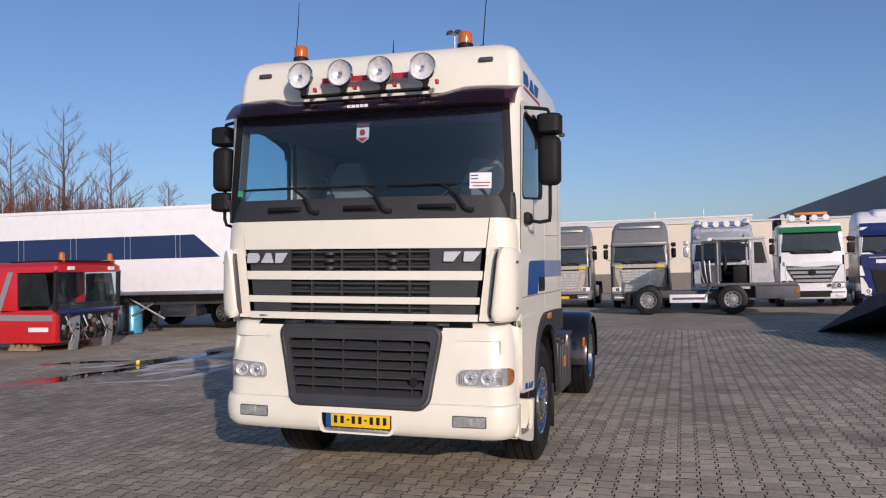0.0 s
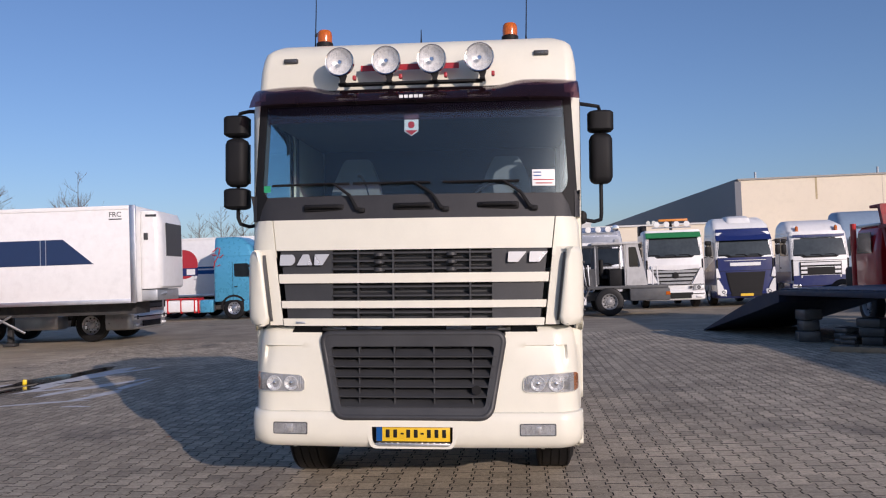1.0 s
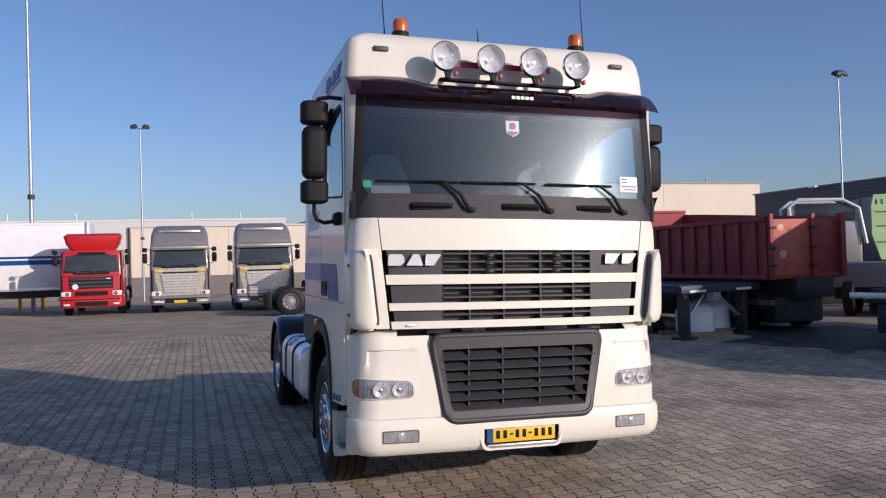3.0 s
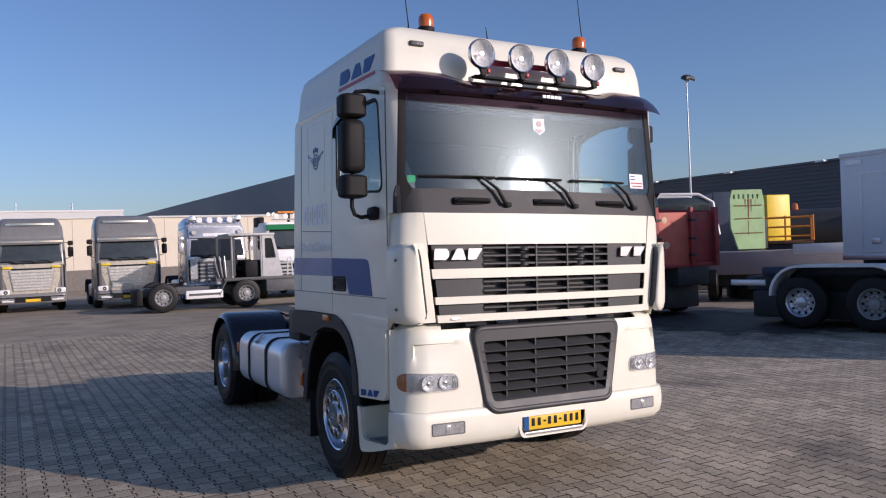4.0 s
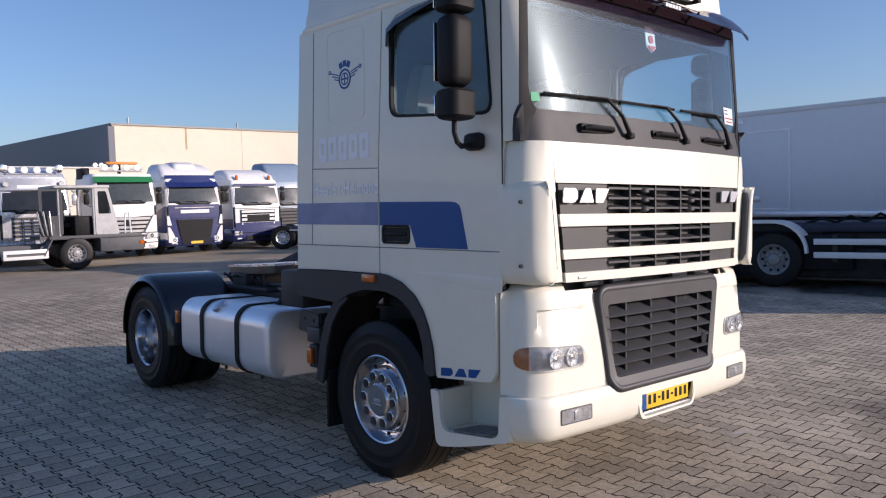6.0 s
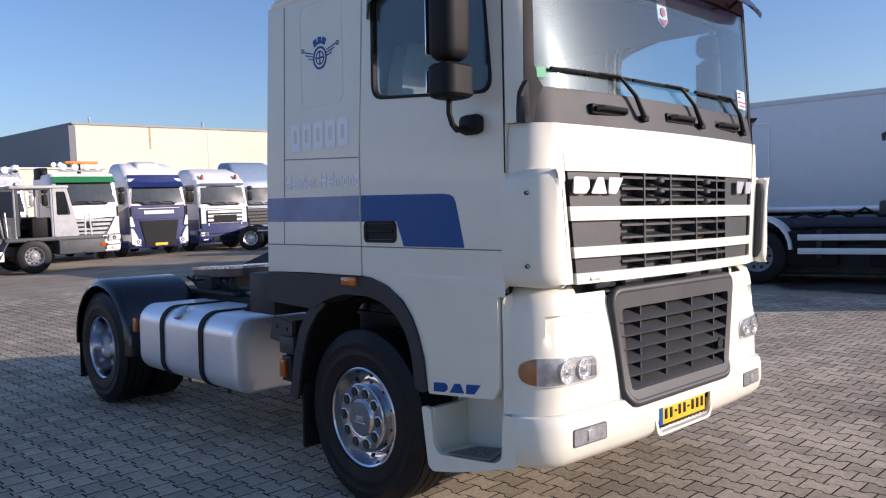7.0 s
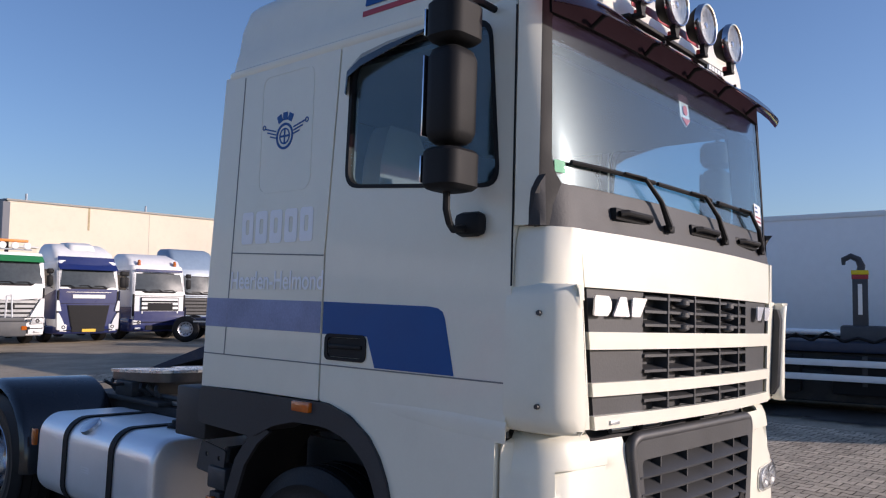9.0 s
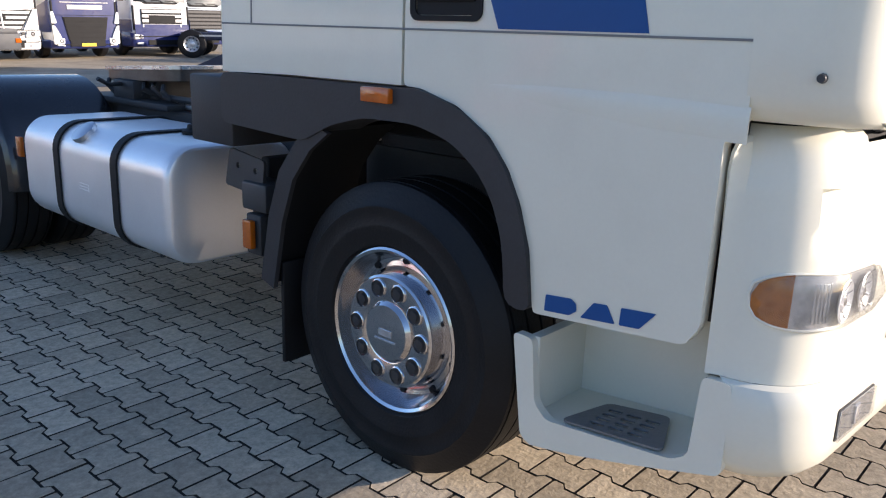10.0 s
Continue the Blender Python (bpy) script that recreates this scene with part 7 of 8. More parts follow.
part("chassis", box(B(), -8.0, 0.1, 0.7, 1.75, 0.75, 1.2, 0.02), STEEL, tp)
for u, v in ((-1.1, 0), (-2.5, 0), (-7.2, 0)):
    for y, s in ((0.2, -1), (1.8, 1)):
        w_ = new("wheel")
        w_.parent = tp
        w_.matrix_basis = pose(u, y, 0.52, 0, 0, 90 if s < 0 else -90)
        for nme, me in (("tyre", TYRE_FAR), ("rim", RIM_GREY)):
            o = new(nme, me)
            o.parent = w_
part("under_run", box(B(), -1.2, 0.15, -0.05, 0.05, 0.62, 0.74, 0.01), RUST, tp)
# dark boxes added below the body to hide lit ground, in place of shade
part("under_shade_block", box(B(), -6.3, -0.2, 0.35, 1.7, 0.18, 0.78, 0.05), STEEL, tp)
part("side_locker", box(B(), -5.2, -3.4, 0.1, 0.6, 0.30, 1.1, 0.04), BLACKP, tp)
part("rear_guard", sheet(B(), [[(-0.9 + 0.62 * math.cos(a_), -0.02, 0.52 + 0.62 * math.sin(a_)), (-0.9 + 0.62 * math.cos(a_), 0.5, 0.52 + 0.62 * math.sin(a_))] for a_ in [math.pi * i / 8 for i in range(5)]], 0.02), BLACKP, tp)
rings = [[(x, y, z) for x, y in rrect(-7.9, -6.5, 0.1 + k, 2.35 - k, 0.12, 4)] for z, k in ((0.9, 0.0), (1.9, 0.0), (2.5, 0.08), (2.62, 0.2))]
cb = part("tipper_cab", loft(B(), rings), TRED, tp, "", 40)
part("cab_window", plate(B(), [(-7.7, 1.9), (-6.8, 1.9), (-6.8, 2.45), (-7.55, 2.45)], [], lambda u, v: (u, 0.085, v), (0, -0.012, 0)), DARKGLASS, cb)
part("cab_roof", box(B(), -8.0, -6.55, 0.2, 2.25, 2.60, 2.68, 0.03), SILVER, cb)
part("exhaust_pipe", tube(B(), [(-8.3, 0.25, 1.0), (-8.3, 0.25, 2.75)], 0.08, 10), TRED, tp)
part("bonnet", box(B(), -9.2, -8.1, 0.3, 2.15, 0.9, 1.55, 0.1), BLACKP, tp)

bx = thing("steel_container", pose(19.9, 16.5, 0, 0, 0, -38), "slate-blue steel box body standing on the yard", "container")
SLATEB = mat("slate_blue_steel", (0.10, 0.12, 0.16), 0.5, var=0.12, dirt=0.2)
part("body", box(B(), 0, 1.5, 0, 4.2, 0.15, 3.6, 0.03), SLATEB, bx)
for x in (0.0, 1.42):
    part("corner_post", box(B(), x, x + 0.08, -0.03, 0.05, 0.1, 3.62, 0.01), STEEL, bx)
for y in (0.3, 3.7):
    part("skid", box(B(), 0.05, 1.45, y, y + 0.2, 0, 0.15), STEEL, bx)
# machines and loads in the far right of the yard
gp = thing("green_load_frame", pose(16.68, 12.0, 0, 0, 0, -20) @ Matrix.Diagonal((1.16, 1, 1, 1)), "weathered green steel bulkhead with a row of slots", "bulkhead")
bm = B()
slots = [rrect(-0.53 + i * 0.135, -0.475 + i * 0.135, 3.05, 3.20, 0.025, 3) for i in range(6)]
plate(bm, [(-0.62, 3.05), (-0.545, 3.34), (0.295, 3.34), (0.355, 3.0), (0.36, 2.3), (0.355, 1.5), (-0.42, 1.5), (-0.62, 2.2)], slots, lambda u, v: (u, 0, v), (0, 0.08, 0))
part("plate", bm, LIME, gp)
for z in (2.0, 2.45, 2.85):
    part("stiffener", box(B(), -0.50, 0.28, -0.03, 0.0, z - 0.012, z + 0.012), RUST, gp)
for u, z0, z1, w_ in ((-0.10, 2.42, 3.04, 0.035), (-0.02, 2.62, 3.04, 0.022), (-0.19, 2.70, 3.04, 0.018), (-0.12, 1.9, 2.40, 0.012), (0.10, 2.80, 3.04, 0.010)):
    part("rust_streak", plate(B(), [(u - w_, z1), (u - w_ * 0.5, (z0 + z1) / 2), (u - w_ * 0.7, z0 + 0.1), (u, z0), (u + w_ * 0.4, z0 + 0.16), (u + w_ * 0.8, (z0 + z1) / 2 + 0.1), (u + w_, z1)], [], lambda a, b: (a, -0.002, b), (0, -0.003, 0)), RUST, gp)
part("support", box(B(), -0.4, 0.3, 0.08, 0.9, 0.0, 1.6, 0.02), STEEL, gp)
part("side_web", box(B(), 0.37, 0.45, 0.05, 0.7, 1.5, 2.4, 0.01), STEEL, gp)
fw = thing("flat_wagon", pose(16.2, 11.0, 0, 0, 0, -51), "grey-mauve flat wagon body in the shade", "wagon")
part("bed", box(B(), -2.2, 3.0, -0.6, 1.4, 0.78, 1.45, 0.03), MAUVE, fw)
part("white_sill", box(B(), 0.6, 3.2, -0.62, -0.5, 1.32, 1.62, 0.02), PUREW, fw)
for u in (-1.6, 0.5):
    far_wheel(fw, u, -0.3, -1)
    far_wheel(fw, u, 1.1, 1)
part("wagon_frame", box(B(), -2.0, 2.8, -0.2, 1.0, 0.45, 0.8), STEEL, fw)
yb = part("yellow_container", box(B(), -0.45, 0.45, -0.5, 0.5, 1.4, 3.25, 0.03), YEL, None, at=pose(19.2, 13.4, 0, 0, 0, -14))
tagged(yb, "bright yellow steel box standing on a wagon", "box")
part("yellow_stand", box(B(), -0.4, 0.4, -0.45, 0.45, 0, 1.4, 0.02), STEEL, yb)
oc = thing("orange_lift_cage", pose(18.3, 12.1, 0, 0, 0, -50), "orange steel work-platform cage on a stand", "platform")
for z in (1.85, 2.15, 2.45):
    part("cage_rail", tube(B(), [(-0.8, -0.4, z), (0.8, -0.4, z), (0.8, 0.4, z), (-0.8, 0.4, z), (-0.8, -0.4, z)], 0.03, 6), ORANGE, oc)
for x, y in ((-0.8, -0.4), (0.0, -0.4), (0.8, -0.4), (0.8, 0.4), (-0.8, 0.4)):
    part("cage_post", tube(B(), [(x, y, 1.7), (x, y, 2.5)], 0.03, 6), ORANGE, oc)
part("cage_floor", box(B(), -0.8, 0.8, -0.4, 0.4, 1.62, 1.72, 0.01), RUST, oc)
part("cage_stand", box(B(), -0.6, 0.6, -0.3, 0.3, 0, 1.62, 0.03), STEEL, oc)
tn = thing("tank_lorry", pose(22.0, 14.0, 0, 0, 0, -52), "dark tank lorry with an amber beacon", "truck")
part("tank", turned(B(), (-1.6, 0, 2.05), "x", [(0, 0.5), (0.1, 0.75), (3.1, 0.75), (3.2, 0.5)], 24), GREYP, tn)
part("tank_frame", box(B(), -1.8, 3.6, -0.7, 0.7, 0.9, 1.3, 0.02), RUST, tn)
part("cab", box(B(), 1.9, 3.4, -1.1, 1.1, 1.0, 2.75, 0.12), PUREW, tn)
part("beacon", turned(B(), (-0.4, 0, 2.80), "z", [(0, 0.11), (0.2, 0.10), (0.25, 0.04)], 14), AMBER, tn)
for u in (-1.0, 0.4, 2.6):
    far_wheel(tn, u, -0.8, -1)
    far_wheel(tn, u, 0.8, 1)
wc = thing("white_cab_frame", pose(18.6, 17.0, 0, 0, 0, -30), "white tubular cab frame of a loading crane", "crane cab")
for y in (-0.7, 0.7):
    part("hoop", tube(B(), [(-1.0, y, 2.0), (-1.1, y, 3.3), (-0.8, y, 3.55), (0.6, y, 3.5), (1.1, y, 3.2), (1.3, y, 2.0)], 0.06, 8), PUREW, wc)
part("cab_shell", box(B(), -1.0, 1.2, -0.66, 0.66, 1.2, 2.8, 0.1), SILVER, wc)
part("cab_glass", box(B(), -0.9, 1.0, -0.68, 0.68, 2.8, 3.4, 0.08), FARGLASS, wc)
part("crane_base", box(B(), -1.2, 1.3, -0.8, 0.8, 0.0, 1.25, 0.05), STEEL, wc)

# yard tractor, side on
yt = thing("yard_tractor", pose(4.09, 24.22, 0), "old white yard tractor with an open cab door", "truck")
for x, y, s in ((0, 0, -1), (0, 1.9, 1), (-2.9, 0.1, -1), (-2.9, 1.9, 1)):
    w_ = new("wheel")
    w_.parent = yt
    w_.matrix_basis = pose(x, y, 0.52, 0, 0, 90 if s < 0 else -90)
    for nme, me in (("tyre", TYRE_FAR), ("rim", RIM_GREY)):
        o = new(nme, me)
        o.parent = w_
LIGHTGREY = mat("chalky_white_paint", (0.48, 0.48, 0.47), 0.5, var=0.15, dirt=0.35)
GREYM = mat("grey_machine_paint", (0.085, 0.088, 0.092), 0.6, var=0.2, dirt=0.3)
part("frame", box(B(), -3.6, 1.9, 0.5, 1.5, 0.55, 0.85, 0.02), GREYM, yt)
part("white_step_rail", box(B(), -2.15, -0.85, -0.12, 0.15, 0.42, 0.72, 0.02), PUREW, yt)
part("step_rail_slot", box(B(), -2.05, -0.95, -0.128, -0.122, 0.53, 0.61), GREYM, yt)
part("platform", box(B(), -0.8, 2.15, -0.1, 2.1, 0.98, 1.10, 0.02), GREYM, yt)
part("front_apron", box(B(), 0.75, 2.2, -0.12, 2.1, 0.52, 0.98, 0.04), GREYM, yt)
part("wheel_guard", sheet(B(), [[(x, -0.12, z), (x, 0.35, z)] for x, z in ((-1.0, 0.5), (-0.85, 0.8), (-0.7, 1.06), (0.7, 1.06), (0.8, 0.98))], 0.04), GREYM, yt)
for x, y in ((-0.45, 0.0), (0.62, 0.0), (-0.45, 1.5), (0.62, 1.5), (1.25, 0.05)):
    part("cab_post", tube(B(), [(x, y, 1.1), (x - 0.0 + (0.0 if x < 1 else -0.22), y, 2.68)], 0.038, 8), LIGHTGREY, yt)
part("cab_roof", box(B(), -0.6, 1.15, -0.1, 1.6, 2.62, 2.72, 0.04), LIGHTGREY, yt)
part("quarter_panel", plate(B(), rounded([(0.66, 1.1), (1.42, 1.1), (1.30, 1.75), (1.10, 2.64), (0.66, 2.64)], 0.05), [rounded([(0.76, 1.78), (1.18, 1.78), (1.03, 2.52), (0.76, 2.52)], 0.05)], lambda u, v: (u, -0.05, v), (0, 0.04, 0)), LIGHTGREY, yt)
part("open_door", plate(B(), rounded([(-1.0, 1.15), (-0.35, 1.15), (-0.35, 2.62), (-1.0, 2.62)], 0.05), [rrect(-0.92, -0.43, 1.75, 2.54, 0.06)], lambda u, v: (u, -0.06 - 0.25 * (u + 0.35), v), (0, 0.04, 0)), GREYM, yt)
part("door_window", plate(B(), rrect(0.70, 1.10, 1.7, 2.55, 0.04), [], lambda u, v: (u, -0.03, v), (0, 0.015, 0)), DARKGLASS, yt)
part("front_panel", box(B(), 0.7, 1.35, 0.0, 1.5, 1.1, 1.65, 0.04), PUREW, yt)
part("cab_back", box(B(), -0.5, -0.42, 0.0, 1.5, 1.1, 2.62), GREYM, yt)
part("far_side", box(B(), -0.42, 0.62, 1.42, 1.5, 1.1, 1.75), BLACKP, yt)
part("console", box(B(), 0.05, 0.62, 0.1, 1.4, 1.1, 1.72, 0.04), BLACKP, yt)
part("rear_mesh", box(B(), -1.05, -0.5, 0.0, 0.04, 1.0, 1.5), GREYM, yt)
for i in range(5):
    part("hose", tube(B(), [(-1.1 + 0.09 * i, -0.02, 1.9), (-1.05 + 0.08 * i, -0.08, 1.5), (-0.95 + 0.06 * i, -0.05, 1.15), (-0.7, 0.1, 1.05)], 0.025, 6), BLACKP if i % 2 else GALV, yt)
part("operator_seat", box(B(), -0.2, 0.3, 0.5, 1.0, 1.35, 1.5, 0.05), BLACKP, yt)
part("seat_back", box(B(), -0.25, -0.12, 0.5, 1.0, 1.45, 2.1, 0.05), BLACKP, yt)
part("hand_rail", tube(B(), [(1.6, -0.05, 1.1), (1.62, -0.05, 1.75), (1.75, -0.05, 1.8), (1.8, -0.05, 1.1)], 0.025, 6), PUREW, yt)
part("side_lamp", box(B(), 2.05, 2.2, -0.14, -0.1, 0.72, 0.84), AMBER, yt)
part("coupling_plate", turned(B(), (-2.6, 1.0, 0.85), "z", [(0, 0.4), (0.14, 0.45)], 20), GREASE, yt)
part("rear_bumper", box(B(), -3.75, -3.55, 0.2, 1.8, 0.28, 0.8, 0.02), BLACKP, yt)

# red cab shell, set down without its chassis
GREYBOX2 = mat("torn_dark_wiring", (0.03, 0.03, 0.03), 0.7, var=0.4)
rc = thing("cab_shell", pose(-11.85, 11.2, 0, 0, 0, 90) @ Matrix.Diagonal((1, 1, 1.07, 1)), "bright red lorry cab stripped of its chassis", "lorry cab")
rings = [[(x, y, z) for x, y in rrect(-1.18 * k, 1.18 * k, y0, 3.2, 0.10, 4)] for z, k, y0 in ((0.20, 0.98, 0.42), (0.26, 1.0, 0.40), (0.95, 1.0, 0.34))]
part("lower_cab", loft(B(), rings), TRED, rc)
part("cab_roof", loft(B(), [[(x, y, z) for x, y in rrect(-1.18 * k, 1.18 * k, y0, 3.2, 0.14, 4)] for z, k, y0 in ((1.82, 1.0, 0.30), (1.96, 0.99, 0.28), (2.06, 0.9, 0.4))]), TRED, rc, "", 40)
part("roof_rim", box(B(), -1.0, 1.0, 0.35, 1.9, 2.06, 2.10, 0.02), BLACKP, rc)
for s in (-1, 1):
    part("side_pillar", box(B(), *sorted((s * 1.10, s * 1.18)), 1.5, 3.18, 0.9, 1.86, 0.02), TRED, rc)
    part("front_pillar", tube(B(), [(s * 1.12, 0.40, 0.9), (s * 1.12, 0.36, 1.86)], 0.06, 8), BLACKP, rc)
    part("side_window", plate(B(), rounded([(0.5, 1.05), (1.48, 1.05), (1.48, 1.8), (0.62, 1.8)], 0.06), [], lambda u, v, s=s: (s * 1.17, u, v), (-s * 0.01, 0, 0)), DARKGLASS, rc)
    part("grey_stripe", plate(B(), [(0.42, 0.70), (3.18, 0.74), (3.18, 0.88), (0.42, 0.84)], [], lambda u, v, s=s: (s * 1.183, u, v), (s * 0.004, 0, 0)), SILVER, rc)
    part("grey_stripe", plate(B(), [(1.60, 1.85), (1.76, 1.85), (2.20, 0.88), (2.02, 0.88)], [], lambda u, v, s=s: (s * 1.184, u, v), (s * 0.004, 0, 0)), SILVER, rc)
    part("name_bar", box(B(), *sorted((s * 1.182, s * 1.19)), 0.55, 1.15, 0.46, 0.56), LAMPW, rc)
    part("beacon", turned(B(), (s * 0.86, 0.42, 2.05), "z", [(0, 0.06), (0.02, 0.075), (0.2, 0.07), (0.24, 0.03)], 14), AMBER, rc)
    part("roof_lamp", box(B(), s * 0.72 - 0.1, s * 0.72 + 0.1, 0.24, 0.3, 1.86, 1.95, 0.01), LAMPW, rc)
    part("torn_bracket", loft(B(), [[(s * 0.6 - 0.1, 0.30, 0.0), (s * 0.6 + 0.1, 0.30, 0.0), (s * 0.6 + 0.1, 0.42, 0.0), (s * 0.6 - 0.1, 0.42, 0.0)], [(s * 0.6 - 0.07, 0.2, 0.3), (s * 0.6 + 0.09, 0.22, 0.32), (s * 0.6 + 0.08, 0.4, 0.3), (s * 0.6 - 0.06, 0.4, 0.3)], [(s * 0.6 - 0.15, 0.25, 0.75), (s * 0.6 + 0.15, 0.25, 0.8), (s * 0.6 + 0.15, 0.4, 0.8), (s * 0.6 - 0.15, 0.4, 0.75)]]), GALV, rc)
scr = part("windscreen", curved((0.98, 1.4, 1.84), 1.06, lambda z: 0.34, 0.05), GLASS, rc)
scr.visible_shadow = False
part("dash", box(B(), -1.05, 1.05, 0.45, 0.7, 0.9, 1.1, 0.04), GREYP, rc)
part("steering_wheel", turned(B(), (-0.45, 0.85, 1.2), "y", [(0, 0.22), (-0.03, 0.24), (-0.03, 0.2)], 20, False), BLACKP, rc)
part("seat", box(B(), -0.8, -0.3, 1.3, 1.5, 0.9, 1.6, 0.08), INTERIOR, rc)
part("cab_back", box(B(), -1.12, 1.12, 3.05, 3.15, 0.9, 1.86), TRED, rc)
part("bunk_panel", box(B(), -1.10, 1.10, 1.75, 1.80, 0.9, 1.84), INTERIOR, rc)
part("blue_front_beam", box(B(), -1.12, 1.12, 0.30, 0.42, 0.86, 0.96, 0.02), NAVY, rc)
part("front_recess", box(B(), -1.02, 1.02, 0.325, 0.36, 0.24, 0.87, 0.01), BLACKP, rc)
for i in range(9):
    x = -0.85 + 0.2 * i
    part("loose_cable", tube(B(), [(x, 0.33, 0.8), (x + 0.05, 0.24, 0.55), (x + 0.12 * (-1) ** i, 0.22, 0.4), (x + 0.1, 0.27, 0.22)], 0.018, 5), GREYBOX2 if i % 3 else GALV, rc)
for i in range(34):
    x = -0.95 + 1.9 * random.random()
    z = 0.3 + 0.5 * random.random()
    part("loose_fitting", box(B(), -0.04, 0.05, -0.04, 0.04, -0.05, 0.06, 0.01, m=pose(x, 0.24 + 0.10 * random.random(), z, 40 * random.random(), 30 * random.random(), 0)), random.choice((GALV, BLACKP, STEEL, STEEL, RUST, BLACKP)), rc)
for k in range(2):
    for i in range(4):
        p_ = part("pallet_board", box(B(), -1.0, 1.0, -0.06, 0.06, 0, 0.04), TIMBER, rc, at=pose(0, 1.25 + 0.2 * i, 0.08 + 0.05 * k, 0, 0, 90 * k * 0))
    part("pallet_bearer", box(B(), -0.9 + 1.8 * k - 0.06, -0.9 + 1.8 * k + 0.06, 1.1, 2.0, 0, 0.08), TIMBER, rc)
drum = thing("blue_drum", pose(-14.6, 15.9, 0), "blue plastic drum under the trailer", "drum")
part("drum_body", turned(B(), (0, 0, 0), "z", [(0, 0.29), (0.02, 0.31), (0.85, 0.31), (0.9, 0.28)], 20), SKY_BLUE, drum)
yf = thing("yellow_lift_frame", pose(-10.4, 38.0, 0), "yellow steel lifting frame behind the white trailer", "lifting frame")
part("beam", box(B(), -1.3, 1.3, -0.1, 0.1, 0.62, 0.85, 0.02), YEL, yf)
part("beam", box(B(), -1.0, 0.9, -0.3, -0.14, 0.88, 1.06, 0.02), YEL, yf)
for x in (-1.1, 0.1, 1.1):
    part("leg", box(B(), x - 0.07, x + 0.07, -0.08, 0.08, 0, 0.62, 0.01), YEL, yf)
    part("link", box(B(), x - 0.05, x + 0.05, -0.25, -0.09, 0.75, 0.95), YEL, yf)

# bare trees beyond the trailers
def bare_tree(x, y, h, seed, spread=0.36, lab="tall bare deciduous tree in winter"):
    rnd = random.Random(seed)
    t = thing("bare_tree", pose(x, y, 0), lab, "tree", "bare trees")
    bm_t, bm_c = B(), B()
    tube(bm_t, [(0, 0, 0), (0.1, 0.05, h * 0.3), (0.0, 0.1, h * 0.65), (0.08, 0, h)], [h * 0.014, h * 0.010, h * 0.005, h * 0.001], 7)
    def limb(p, d, l, r, n):
        q = p + d * l * 0.5 + Vector((rnd.uniform(-1, 1), rnd.uniform(-1, 1), rnd.uniform(0, 1))) * l * 0.06
        e_ = p + d * l + Vector((0, 0, l * 0.08))
        tube(bm_c, [p, q, e_], [r, r * 0.7, r * 0.3], 3 if n < 2 else 4)
        if n == 0:
            return
        for _ in range(5 if n == 2 else 4):
            k = rnd.uniform(0.25, 1.0)
            s_ = p.lerp(e_, k)
            dd = (d + Vector((rnd.uniform(-1, 1), rnd.uniform(-1, 1), rnd.uniform(-0.1, 0.9))) * 0.75).normalized()
            limb(s_, dd, l * rnd.uniform(0.35, 0.6), r * 0.5, n - 1)
    for i in range(34):
        k = rnd.uniform(0.22, 0.97)
        a = rnd.uniform(0, 2 * math.pi)
        d = Vector((math.cos(a), math.sin(a), rnd.uniform(0.5, 1.1))).normalized()
        limb(Vector((0.05, 0.05, h * k)), d, h * spread * (1.05 - k) + h * 0.04, h * 0.0038 * (1.3 - k), 2)
    part("trunk", bm_t, BARK, t)
    part("crown", bm_c, BARK, t)


for i, (x, y, h, s) in enumerate(((-49.0, 45, 13.6, 0.30), (-43.8, 45, 15.4, 0.28), (-39.4, 45, 12.4, 0.30), (-45.1, 60, 11.2, 0.3), (-37.3, 60, 11.6, 0.34), (-54, 47, 12.5, 0.32), (-31.4, 72, 8.8, 0.30), (-29.1, 72, 9.5, 0.32), (-26.8, 72, 8.9, 0.30), (-24.6, 72, 7.4, 0.32), (-58, 50, 13, 0.3))):
    bare_tree(x, y, h, 11 + i, s)
hd = thing("hedge", pose(0, 0, 0), "red-brown leafless shrubs below the trees", "hedge", kind="stuff")
rnd = random.Random(5)
bm = B()
for i in range(900):
    x, y = rnd.uniform(-60, -38), rnd.uniform(43, 47)
    z = rnd.uniform(6.2, 9.2) if x < -43 else rnd.uniform(5.8, 8.2)
    d = Vector((rnd.uniform(-1, 1), rnd.uniform(-0.5, 0.5), rnd.uniform(0.2, 1.2)))
    tube(bm, [(x, y, z * 0.3), Vector((x, y, z * 0.72)) + d * 0.5, Vector((x, y, z)) + d], [0.05, 0.035, 0.01], 3)
part("twigs", bm, SHRUB, hd)

